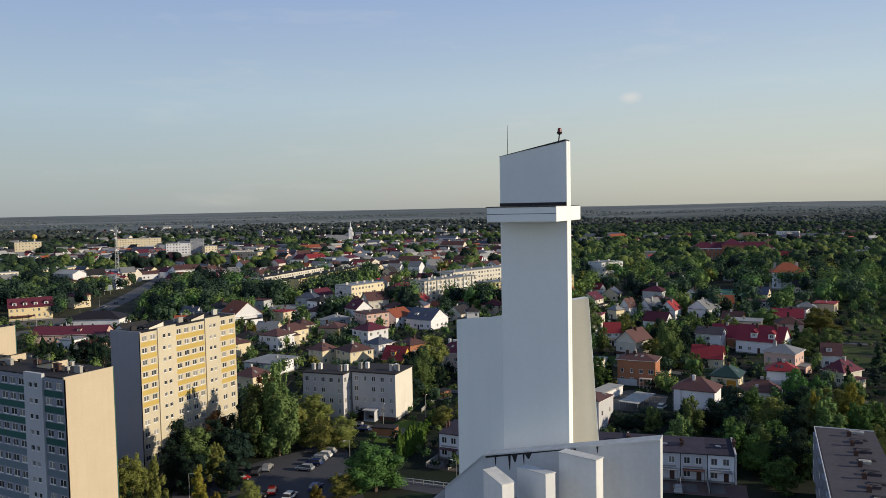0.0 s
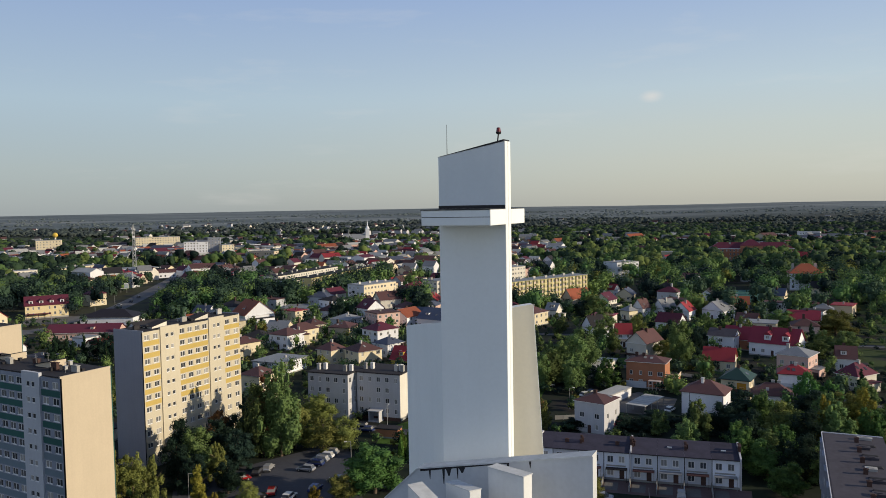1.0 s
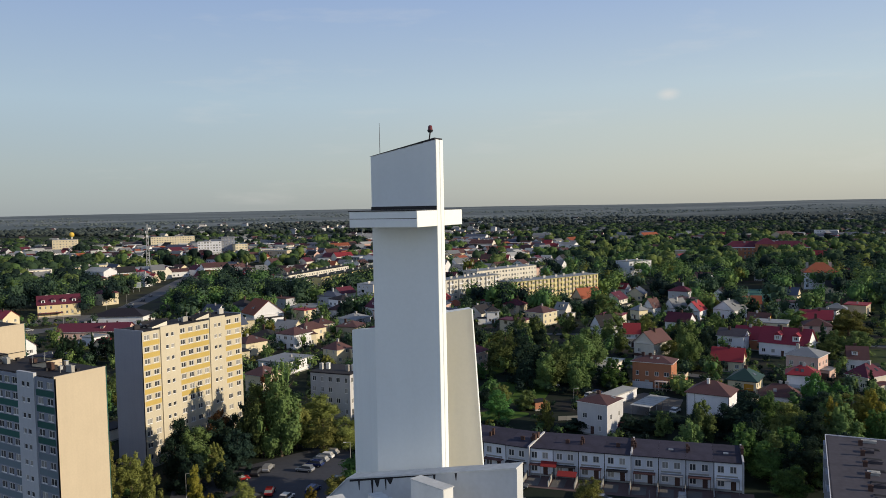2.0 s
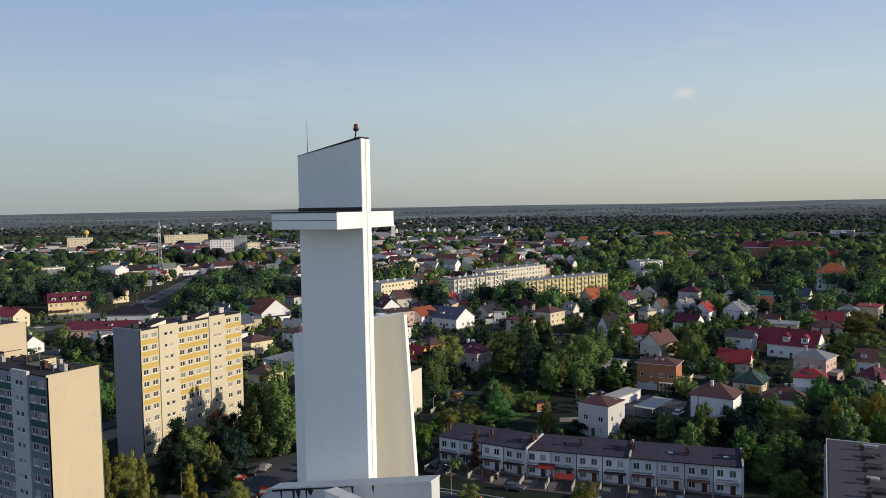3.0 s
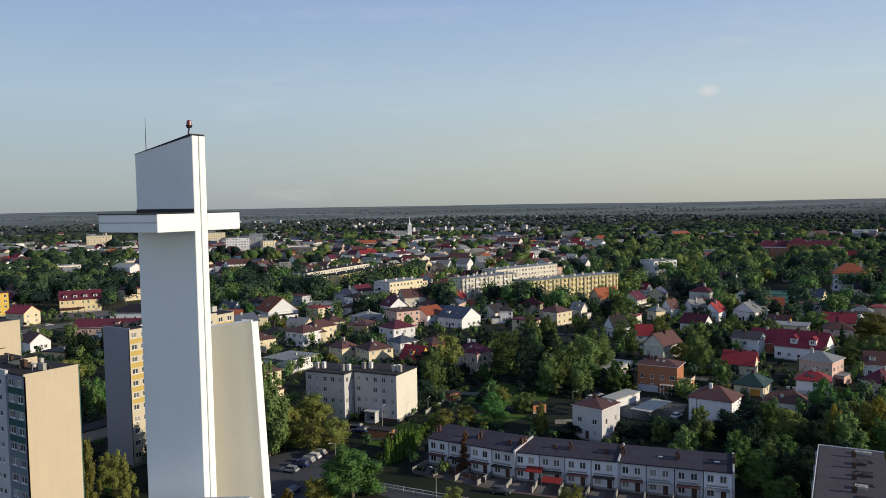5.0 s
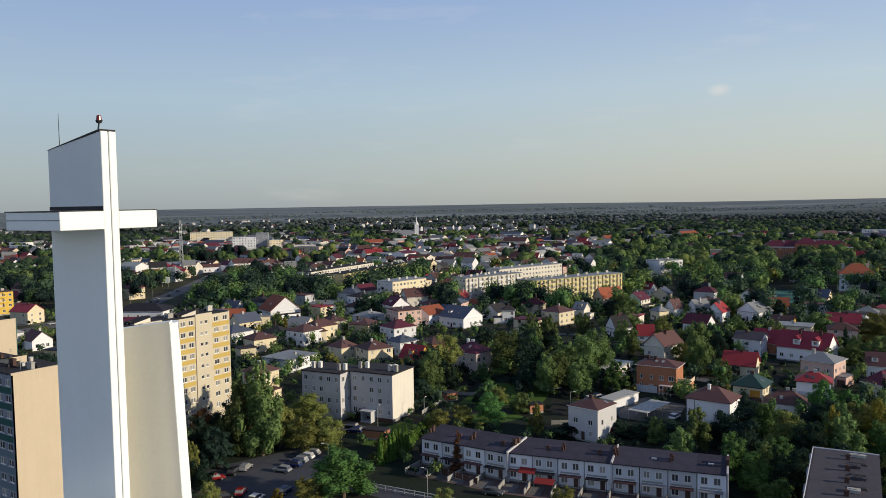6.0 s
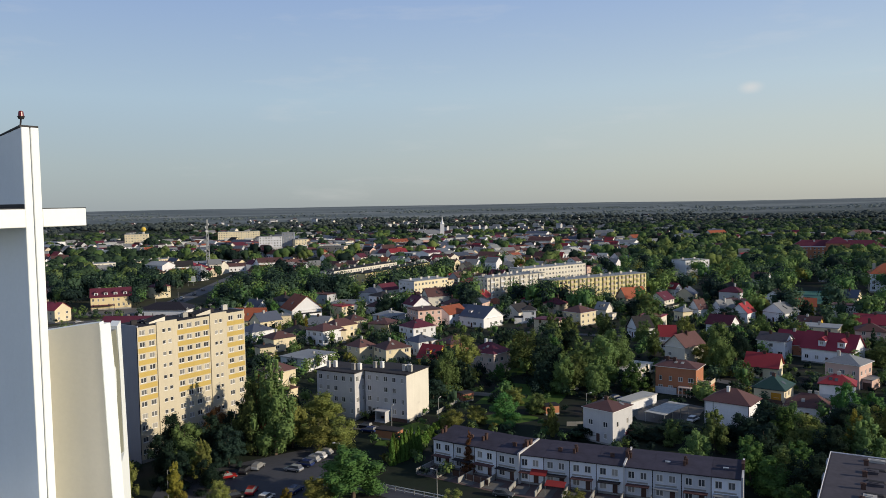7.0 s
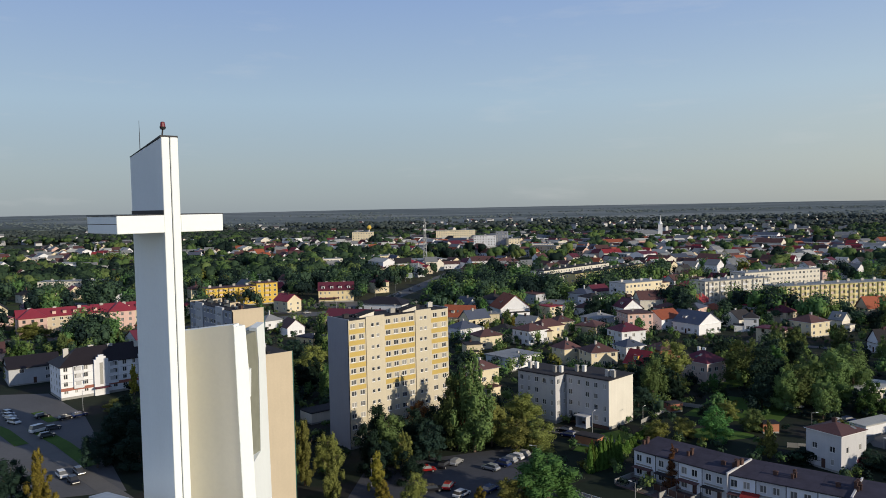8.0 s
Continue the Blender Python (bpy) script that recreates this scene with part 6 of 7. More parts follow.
tree(-173.0, 317.7, 5.1, 14.2, "gold")
tree(-179.5, 339.9, 9.4, 19.9, "dark")
tree(-163.3, 332.8, 7.9, 16.0, "green")
tree(102.1, 258.1, 15.7, 15.6, "green")
tree(104.0, 240.3, 16.6, 14.6, "dark")
tree(106.2, 228.7, 12.5, 8.8, "green")
tree(114.8, 236.1, 15.0, 12.2, "green")
tree(121.5, 235.9, 16.5, 12.5, "green")
tree(131.4, 250.6, 16.5, 13.4, "green")
tree(89.1, 218.5, 5.5, 7.0, "olive")
tree(92.9, 208.1, 6.0, 7.0, "green")
tree(83.6, 216.6, 5.0, 6.5, "dark")
tree(75.3, 200.8, 5.5, 7.3, "olive")
tree(82.6, 199.0, 9.1, 8.6, "bright")
tree(92.0, 186.5, 7.9, 5.3, "birch")
tree(99.5, 184.7, 3.6, 10.0, "dark")
tree(123.5, 184.1, 3.5, 12.1, "dark")
tree(115.9, 180.9, 3.6, 10.1, "dark")
tree(111.9, 181.8, 4.3, 6.7, "dark")
tree(163.0, 242.5, 18.3, 11.4, "green")
tree(163.6, 251.7, 10.0, 11.8, "olive")
tree(176.9, 258.3, 14.4, 11.0, "dark")
tree(133.2, 170.3, 9.0, 11.0, "dark")
tree(130.0, 155.9, 10.8, 10.9, "dark")
tree(123.9, 139.9, 8.6, 10.0, "bright")
tree(121.3, 130.2, 7.6, 8.2, "bright")
tree(143.1, 161.0, 10.6, 9.9, "olive")
tree(143.2, 153.0, 10.8, 9.6, "dark")
tree(153.0, 158.7, 11.2, 10.1, "gold")
tree(163.7, 165.0, 10.3, 10.6, "olive")
tree(165.2, 160.2, 12.1, 12.2, "gold")
tree(161.9, 175.1, 8.7, 11.0, "dark")
tree(147.0, 178.6, 5.8, 8.8, "dark")
tree(128.6, 135.8, 11.3, 10.0, "dark")
tree(151.1, 177.6, 5.1, 9.0, "dark")
tree(71.4, 233.1, 15.2, 9.6, "green")
tree(68.5, 197.0, 5.5, 7.1, "olive")
tree(77.8, 239.0, 9.0, 8.1, "dark")
tree(138.4, 432.7, 13.0, 16.4, "dark")
tree(151.0, 455.9, 12.0, 15.3, "green")
tree(189.6, 371.1, 11.5, 14.9, "green")
tree(182.8, 373.2, 8.7, 13.2, "dark")
tree(172.0, 322.9, 12.6, 11.5, "green")
tree(239.8, 356.1, 11.3, 15.1, "olive")
tree(260.9, 283.4, 11.7, 17.9, "olive")
tree(248.0, 301.5, 9.8, 15.2, "green")
tree(231.7, 243.9, 10.1, 13.0, "green")
tree(222.4, 246.3, 7.1, 10.2, "green")
tree(209.8, 328.2, 10.4, 12.2, "dark")
tree(181.4, 279.4, 12.2, 10.4, "dark")
tree(77.0, 451.9, 11.6, 14.9, "dark")
tree(104.0, 396.7, 13.3, 16.6, "dark")
tree(60.9, 409.6, 12.0, 11.8, "dark")
tree(61.1, 143.3, 5.0, 6.4, "olive")
tree(83.2, 138.5, 5.5, 6.4, "olive")
tree(126.6, 294.1, 9.0, 10.2, "dark")
tree(-40.9, 328.6, 11.2, 11.1, "dark")
tree(-33.6, 314.5, 12.9, 10.5, "dark")
tree(-60.4, 348.1, 7.0, 8.8, "dark")
tree(-5.6, 167.1, 9.4, 7.3, "olive")
tree(22.0, 193.7, 18.4, 10.0, "rustg")
tree(18.2, 210.5, 10.7, 10.8, "dark")
for sx_, sy_, sh_ in ((-55, 316, 13.5), (-51.5, 320, 12), (-48, 313, 11), (-45.5, 320, 12.5), (-58, 320, 10.5), (-35, 306, 11)):
    tree(sx_, sy_, sh_, sh_ * 0.55, "spruce")

# ---- roads, car park and street things ----
LAWN = surface("lawn_grass", (0.065, 0.125, 0.022), rough=0.95, vary=0.3, grain=1.5, patch=0.1, coord="World")
strip("road", [(-240, 300), (-160, 350), (-110, 392), (-80, 430), (-66, 480), (-60, 540), (-56, 600), (-50, 700), (-30, 860)], 12.0, 0.03, WORN, "grey asphalt main road through the town")
strip("road", [(-300, 470), (-150, 425), (-84, 420)], 8.0, 0.034, WORN, "grey asphalt side street")
strip("road", [(40, 206), (47, 203.5), (58, 195)], 4.5, 0.03, PAVING, "light paved drive in front of the grey block", "drive")
strip("road", [(44, 162), (58, 150), (80, 133), (130, 105)], 5.5, 0.034, ASPHALT, "asphalt street below the terraces")
strip("road", [(-118, 206), (-100, 191), (-69, 167), (-40, 145)], 4.0, 0.05, PAVING, "grey paved drive beside the parking places", "drive")
strip("road", [(60, 330), (120, 290), (160, 235), (190, 180)], 4.5, 0.03, WORN, "narrow street between gardens")
strip("road", [(120, 340), (200, 300), (260, 255)], 4.5, 0.03, WORN, "narrow street between houses")
area("car_park", [(3, 148), (40, 150), (41, 187), (32, 188), (2, 172)], 0.04, ASPHALT, "grey asphalt car park under trees")
area("yard", [(-140, 175), (-72, 140), (-45, 152), (-92, 208), (-120, 231), (-150, 225)], 0.024, WORN, "asphalt yard with parking places")
for pts_, wd_ in (([(-116, 197), (-104, 190), (-90, 179)], 3.2), ([(-97, 193), (-80, 181), (-62, 166)], 3.6), ([(-108, 209), (-96, 200)], 3.0), ([(-124, 200), (-119, 192)], 3.4)):
    strip("lawn", pts_, wd_, 0.12, LAWN, "narrow grass strip in the yard", "lawn")
area("yard", [(60.5, 171.2), (77.0, 157.4), (95.9, 146.6), (116.5, 134.8), (112.5, 128.5), (92.5, 140.0), (73.0, 151.5), (56.5, 166.0)], 0.026, surface("brick_paving", (0.135, 0.095, 0.092), vary=0.2, grain=2.0, patch=0.2, coord="World"), "reddish brick-paved yards before the terraces")
area("yard", [(-112, 446), (-92, 440), (-78, 448), (-74, 470), (-84, 473), (-104, 463)], 0.026, PAVING, "paved forecourt of the inn")
area("lawn", [(78, 222), (100, 214), (112, 236), (92, 246)], 0.03, LAWN, "bright green garden lawn", "lawn")
area("lawn", [(48, 188), (58, 184), (66, 200), (60, 206), (52, 200)], 0.028, LAWN, "mown lawn beside the grey block", "lawn")
for gx, gy, gw, gd in ((110, 246, 11, 6), (96, 262, 9, 6), (84, 205, 8, 5), (150, 262, 10, 6), (176, 238, 9, 6), (66, 262, 9, 6), (128, 282, 10, 6), (60, 300, 8, 6), (90, 300, 9, 6)):
    ring = [(gx + gw * math.cos(a) * (1 + 0.15 * math.sin(3 * a + gx)), gy + gd * math.sin(a)) for a in [i * math.pi / 8 for i in range(16)]]
    area("lawn", ring, 0.022, LAWN, "mown garden lawn between hedges", "lawn")
    SPOTS.append((gx, gy, gd * 0.9))
    SPOTS.append((gx, gy - 9, 3, True))
area("sports_pitch", [(281, 398), (304, 392), (336, 446), (311, 452)], 0.03, surface("teal_pitch", (0.05, 0.15, 0.125), vary=0.15, grain=1.0, coord="World"), "teal-green artificial sports pitch among trees", "sports pitch")
SPOTS += [(290, 402, 9), (300, 412, 10), (310, 424, 11), (320, 438, 11), (286, 390, 8)]
area("yard", [(118, 198), (128, 188), (141, 206), (134, 217), (120, 211)], 0.03, PAVING, "paved yard beside the brick house")

CAR_PAINT = {k: surface(f"{k}_car_paint", c, rough=0.25, vary=0.03, bump=0, metal=mt) for k, c, mt in (("silver", (0.5, 0.51, 0.53), 0.5), ("white", (0.75, 0.75, 0.75), 0.0), ("black", (0.02, 0.02, 0.025), 0.2), ("blue", (0.03, 0.05, 0.16), 0.3), ("red", (0.35, 0.02, 0.02), 0.1), ("grey", (0.16, 0.17, 0.18), 0.5))}
TYRE = surface("tyre_rubber", (0.02, 0.02, 0.02), rough=0.9, vary=0.1, bump=0)
HEADLIGHT = surface("headlight_glass", (0.6, 0.6, 0.62), rough=0.1, vary=0.05, bump=0)
CARS = {}


def car(x, y, rot, paint, van=False):
    key = (paint, van)
    if key in CARS:
        return copy_thing(CARS[key], pose(x, y, 0.05, 0, 0, rot))
    ob = thing("van" if van else "car", pose(x, y, 0.05, 0, 0, rot), f"parked {paint} {'delivery van' if van else 'hatchback car'} on asphalt", "van" if van else "car", "parked cars")
    Lh, Wh, roof, waist = (2.5, 0.95, 2.2, 1.2) if van else (2.1, 0.86, 1.46, 0.88)
    prof = [(-Lh, 0.35), (-Lh, waist - 0.1), (-Lh + 0.15, waist), (Lh - 1.1, waist), (Lh - 0.12, waist - 0.15), (Lh, waist - 0.35), (Lh, 0.35)]
    bm = bmesh.new()
    a, b = [bm.verts.new((px, -Wh, pz)) for px, pz in prof], [bm.verts.new((px, Wh, pz)) for px, pz in prof]
    bm.faces.new(a)
    bm.faces.new(list(reversed(b)))
    for i in range(len(prof)):
        j = (i + 1) % len(prof)
        bm.faces.new((a[j], a[i], b[i], b[j]))
    bmesh.ops.recalc_face_normals(bm, faces=bm.faces[:])
    part("body", soften(bm, 0.06), CAR_PAINT[paint], ob)
    r0, r1 = (-Lh + 0.05, Lh - 1.35) if van else (-Lh + 0.25, Lh - 1.25)
    bm = bmesh.new()
    loft(bm, [(r0, -Wh + 0.05, waist - 0.02), (r1 + 0.35, -Wh + 0.05, waist - 0.02), (r1 + 0.35, Wh - 0.05, waist - 0.02), (r0, Wh - 0.05, waist - 0.02)], [(r0 + 0.3, -Wh + 0.2, roof - 0.06), (r1 - 0.45, -Wh + 0.2, roof - 0.06), (r1 - 0.45, Wh - 0.2, roof - 0.06), (r0 + 0.3, Wh - 0.2, roof - 0.06)])
    part("glass", bm, GLASS, ob, "dark car windows")
    part("car_roof", soften(boxes((r0 + 0.28, r1 - 0.42, -Wh + 0.17, Wh - 0.17, roof - 0.055, roof)), 0.02), CAR_PAINT[paint], ob)
    for wx in (-Lh + 0.75, Lh - 0.75):
        for wy in (-Wh + 0.05, Wh - 0.05):
            bm = bmesh.new()
            bmesh.ops.create_cone(bm, cap_ends=True, segments=14, radius1=0.33, radius2=0.33, depth=0.2, matrix=pose(wx, wy, 0.33, 90))
            wh = part("wheel", bm, TYRE, ob)
            bm = bmesh.new()
            bmesh.ops.create_cone(bm, cap_ends=True, segments=10, radius1=0.19, radius2=0.19, depth=0.215, matrix=pose(wx, wy, 0.33, 90))
            part("rim", bm, METAL, wh)
    for wy in (-Wh + 0.25, Wh - 0.25):
        part("headlight", boxes((Lh - 0.03, Lh + 0.012, wy - 0.14, wy + 0.14, waist - 0.38, waist - 0.24)), HEADLIGHT, ob)
    CARS[key] = ob
    return ob


PARK_CARS = ((29.9, 172.6, 150, "silver"), (32.2, 175.6, 150, "blue"), (33.5, 178.2, 150, "silver"), (34.9, 180.6, 150, "white"), (36.2, 183.0, 150, "silver"), (21.8, 175.6, 70, "silver"), (19.5, 173.4, 70, "black"), (19.2, 158.5, 20, "black"), (22.3, 160.6, 80, "red"), (31.1, 159.7, 60, "blue"), (25.6, 156.4, 60, "white"), (13.2, 168.0, 20, "black"), (15.9, 170.1, 20, "red"), (46.1, 203.1, 150, "black"), (36.0, 163.5, 150, "grey"), (47.0, 203.6 - 4.5, 150, "blue"))
YARD_CARS = ((-109.2, 199.9, -20, "silver"), (-112.0, 202.8, -20, "white"), (-106.2, 197.2, -20, "white"), (-102.1, 203.5, 60, "black"), (-91.0, 192.6, 60, "grey"), (-94.2, 202.6, 60, "black"), (-92.0, 205.8, 60, "blue"), (-64.3, 158.3, -40, "white"), (-59.4, 155.2, -40, "black"), (-61.8, 160.8, -40, "grey"), (-114.6, 205.6, -20, "silver"), (-88.0, 186.0, 50, "grey"))
STREET_CARS = ((131.8, 194.0, 40, "white"), (116.5, 217.0, 30, "white"), (119.5, 219.0, 30, "blue"), (110.0, 232.0, 10, "white"), (62.5, 147.5, -35, "red"), (86.0, 139.0, -30, "silver"), (-71, 468, 75, "white"), (-64, 512, 80, "silver"), (-59, 556, 84, "grey"), (-62, 500, 80, "grey"), (-60, 530, 260, "black"), (-96, 418, 45, "silver"), (72.5, 150.5, -30, "grey"), (101.5, 136.0, 60, "silver"))
for cx, cy, cr, cp in PARK_CARS + YARD_CARS + STREET_CARS:
    car(cx, cy, cr, cp)
car(-93.3, 190.3, 65, "white", True)


def street_lamp(x, y, h=7.0, rot=0):
    ob = thing("street_lamp", pose(x, y, 0, 0, 0, rot), "grey steel street lamp with a curved arm", "street lamp", "street lamps")
    bm = bmesh.new()
    bmesh.ops.create_cone(bm, cap_ends=True, segments=8, radius1=0.09, radius2=0.05, depth=h, matrix=pose(0, 0, h / 2))
    part("pole", bm, METAL, ob)
    part("arm", boxes((0, 1.1, -0.03, 0.03, h - 0.06, h)), METAL, ob)
    part("lamp_head", soften(boxes((0.9, 1.5, -0.12, 0.12, h - 0.02, h + 0.1)), 0.03), FRAME, ob)
    return ob


lamp0 = street_lamp(59.3, 151.1, 6.0, 140)
for lx, ly, lr in ((106.3, 204.8, 0), (66.0, 207.0, 60), (53.0, 201.0, 60), (-84, 434, 10), (-70, 470, 0), (-68, 520, 0), (-120, 388, 40), (6, 160, 0), (40, 172, 180), (-95, 212, -40), (-70, 205, -40)):
    copy_thing(lamp0, pose(lx, ly, 0, 0, 0, lr))


def fence(points, label, h=1.2, step=2.4, material=None, rails=False):
    """A low fence: a rail on each stretch between posts."""
    ob = thing("fence", pose(0, 0, 0), label, "fence", "garden fences")
    for (ax, ay), (bx, by) in zip(points, points[1:]):
        L = math.hypot(bx - ax, by - ay)
        n = max(1, round(L / step))
        rot = math.degrees(math.atan2(by - ay, bx - ax))
        for k in range(n + 1):
            part("post", boxes((-0.05, 0.05, -0.05, 0.05, 0, h + 0.05)), CONCRETE, ob, "", pose(ax + (bx - ax) * k / n, ay + (by - ay) * k / n, 0, 0, 0, rot))
        for k in range(n):
            span = L / n - 0.06
            bars = [(0.06, span, -0.03, 0.03, h - 0.14, h), (0.06, span, -0.025, 0.025, 0.35, 0.45)] if rails else [(0.06, span, -0.02, 0.02, 0.15, h)]
            part("rail" if rails else "panel", boxes(*bars), material or CONCRETE, ob, "", pose(ax + (bx - ax) * k / n, ay + (by - ay) * k / n, 0, 0, 0, rot))
    return ob


fence([(45.5, 157.5), (47.7, 159.6), (60.5, 150.2), (73.0, 141.0)], "low white railing on posts beside the car park", 1.1, 2.4, FRAME, True)
fence([(64.0, 164.0), (70.5, 156.5)], "brown wooden garden fence by the terraces", 1.4, 2.0, BRICKDARK)
fence([(85.0, 144.0), (83.0, 140.5)], "grey garden fence by the terraces", 1.3)
fence([(96.0, 139.0), (94.0, 135.0)], "white garden fence by the terraces", 1.3)
fence([(98.0, 195.0), (112.0, 193.0), (120.0, 203.0)], "grey fence of the cube house's garden", 1.3)
fence([(66.0, 212.0), (78.0, 232.0), (90.0, 226.0)], "wire garden fence on concrete posts", 1.2)

for k in range(10):
    f = k / 9
    tree(51.6 + 6.4 * f + 0.3 * math.sin(k * 5), 173.0 + 7.2 * f, 6.4 + 0.9 * math.sin(k * 2.1), 2.1, "thuja", 900, 1.1)
for k in range(20):
    f = k / 19
    tree(58.8 + 9.4 * f + 0.25 * math.sin(k * 3), 184.6 + 21.5 * f, 2.3 + 0.3 * math.sin(k * 2.1), 2.4, "thuja", 900, 1.1)


def shed(x, y, rot, w, d, h, label, tile="grey", wall="grey"):
    SPOTS.append((x, y, max(w, d) / 2 + 1))
    return house(x, y, rot, w, d, h, "flat", 0, wall, tile, label, chim=0, windows=False, over=0.2, name="shed", category="shed", group="sheds and garages")


shed(122.5, 210.0, 36, 13, 4.6, 2.8, "row of white garages with a flat pale roof", "pale", "white")
carport = thing("carport", pose(126.4, 198.1, 0, 0, 0, 39.5), "open carport with a pale sheet roof on steel posts", "carport")
part("roof", boxes((-6.9, 6.9, -2.9, 2.9, 2.6, 2.72)), ROOFS["pale"], carport)
for rx in range(-5, 7, 2):
    part("rib", boxes((rx - 0.04, rx + 0.04, -2.9, 2.9, 2.722, 2.8)), METAL, carport)
for px in (-6.6, -2.2, 2.2, 6.6):
    for py in (-2.7, 2.7):
        part("post", boxes((px - 0.07, px + 0.07, py - 0.07, py + 0.07, 0, 2.6)), METAL, carport)
SPOTS += [(126.4, 198.1, 8), (136, 240, 4), (130, 236, 4), (124, 192, 9), (133, 193, 6), (120, 182, 5), (100, 204, 6), (106, 212, 6), (98, 214, 7), (96, 196, 5)]
shed(135.0, 246.5, 48, 19, 6.5, 3.2, "long garden hall with a pale sheet roof", "pale", "pale")
shed(97.0, 208.0, 10, 4, 3, 2.4, "small garden shed with a felt roof", "dark", "brick")
shed(76.0, 226.0, 30, 4, 3, 2.4, "wooden garden shed with a felt roof", "dark", "rust")
# made-up brick box in the place of a dark red car
shed(52.0, 193.0, -31, 6, 3.2, 2.3, "brown brick box standing in for a dark red car", "dark", "brick")
shed(-20.0, 210.0, 49, 12, 6, 3.0, "row of garages with a felt roof", "dark", "pale")

# ---- landmarks of the distance ----
def parish_church(x, y, rot):
    ob = thing("parish_church", pose(x, y, 0, 0, 0, rot), "white church with a slender spire in the town centre", "church")
    bm = bmesh.new()
    for k, (m, W) in enumerate(side_frames(34, 14)):
        holes = [(W * (i + 0.5) / 6 - 0.8, W * (i + 0.5) / 6 + 0.8, 3.0, 8.0) for i in range(6)] if k == 0 else []
        facade(bm, m, W, 10, holes, depth=0.4, fill=1)
    part("nave_wall", bm, [WALLS["white"], GLASS], ob)
    part("nave_roof", roof_mesh("gable", 34, 14, 10, 6, 0.4), ROOFS["grey"], ob)
    bm = bmesh.new()
    for s in (-1, 1):
        t = [bm.verts.new(p) for p in ((s * 17, -7, 10), (s * 17, 7, 10), (s * 17, 0, 16))]
        bm.faces.new(t)
    part("gable_wall", bm, WALLS["white"], ob)
    part("tower_wall", soften(boxes((17.3, 23.3, -3, 3, 0, 24), (17.0, 23.6, -3.3, 3.3, 24, 24.6)), 0.05), WALLS["white"], ob)
    bm = bmesh.new()
    bmesh.ops.create_cone(bm, cap_ends=True, segments=8, radius1=3.3, radius2=1.3, depth=4, matrix=pose(20.3, 0, 26.6))
    bmesh.ops.create_cone(bm, cap_ends=True, segments=8, radius1=1.2, radius2=0.05, depth=9, matrix=pose(20.3, 0, 33.0))
    part("spire", bm, WALLS["white"], ob)
    bm = bmesh.new()
    bmesh.ops.create_cone(bm, cap_ends=True, segments=6, radius1=0.9, radius2=0.05, depth=9, matrix=pose(-9, 0, 20))
    part("ridge_turret", bm, ROOFS["grey"], ob)


parish_church(166.0, 1212.0, -8)
SPOTS.append((175, 1212, 34))
SPOTS.append((168, 1180, 12))


def lattice_mast(x, y, h):
    ob = thing("lattice_mast", pose(x, y, 0), "grey steel lattice radio mast with dishes", "radio mast")
    bm = bmesh.new()
    w0, w1, n = 3.4, 1.0, 9

    def bar(p, q, r=0.14):
        p, q = Vector(p), Vector(q)
        m = Matrix.Translation((p + q) / 2) @ (q - p).to_track_quat("Z", "Y").to_matrix().to_4x4()
        bmesh.ops.create_cone(bm, cap_ends=True, segments=4, radius1=r, radius2=r, depth=(q - p).length, matrix=m)

    def corner(i, k):
        w = w0 + (w1 - w0) * i / n
        return ((-1, 1, 1, -1)[k % 4] * w / 2, (-1, -1, 1, 1)[k % 4] * w / 2, h * i / n)

    for k in range(4):
        bar(corner(0, k), corner(n, k), 0.2)
        for i in range(n):
            bar(corner(i, k), corner(i + 1, k + 1))
            bar(corner(i + 1, k), corner(i + 1, k + 1))
    part("lattice", bm, METAL, ob)
    for z, a in ((0.9, 20), (0.84, 200), (0.76, 270)):
        bm = bmesh.new()
        bmesh.ops.create_cone(bm, cap_ends=True, segments=12, radius1=1.1, radius2=1.1, depth=0.6, matrix=pose(1.2 * math.cos(radians(a)), 1.2 * math.sin(radians(a)), h * z, 90, 0, a + 90))
        part("dish", bm, FRAME, ob)


lattice_mast(-90.0, 755.0, 46.0)


def water_tower(x, y, h):
    ob = thing("water_tower", pose(x, y, 0), "slender pole tower with a yellow ball head", "water tower")
    bm = bmesh.new()
    bmesh.ops.create_cone(bm, cap_ends=True, segments=10, radius1=1.3, radius2=1.0, depth=h, matrix=pose(0, 0, h / 2))
    part("shaft", bm, WALLS["pale"], ob)
    bm = bmesh.new()
    bmesh.ops.create_uvsphere(bm, u_segments=12, v_segments=8, radius=3.6, matrix=pose(0, 0, h + 2.6))
    part("tank", bm, WALLS["yellow"], ob)


water_tower(-255.0, 1180.0, 24.0)


def billboard(x, y, rot):
    ob = thing("billboard", pose(x, y, 0, 0, 0, rot), "roadside billboard with a pale blue poster", "billboard")
    part("panel", boxes((-3.2, 3.2, -0.15, 0.15, 3.2, 7.0)), FRAME, ob)
    part("poster", boxes((-3.0, 3.0, -0.18, -0.153, 3.4, 6.8)), surface("poster_blue", (0.30, 0.36, 0.42), vary=0.15, grain=1.0), ob)
    part("bar", boxes((-2.4, 2.2, -0.2, -0.183, 5.4, 6.0)), ROOFS["grey"], ob)
    for px in (-2, 2):
        part("leg", boxes((px - 0.12, px + 0.12, -0.1, 0.1, 0, 3.2)), METAL, ob)


billboard(-74.0, 592.0, 10)

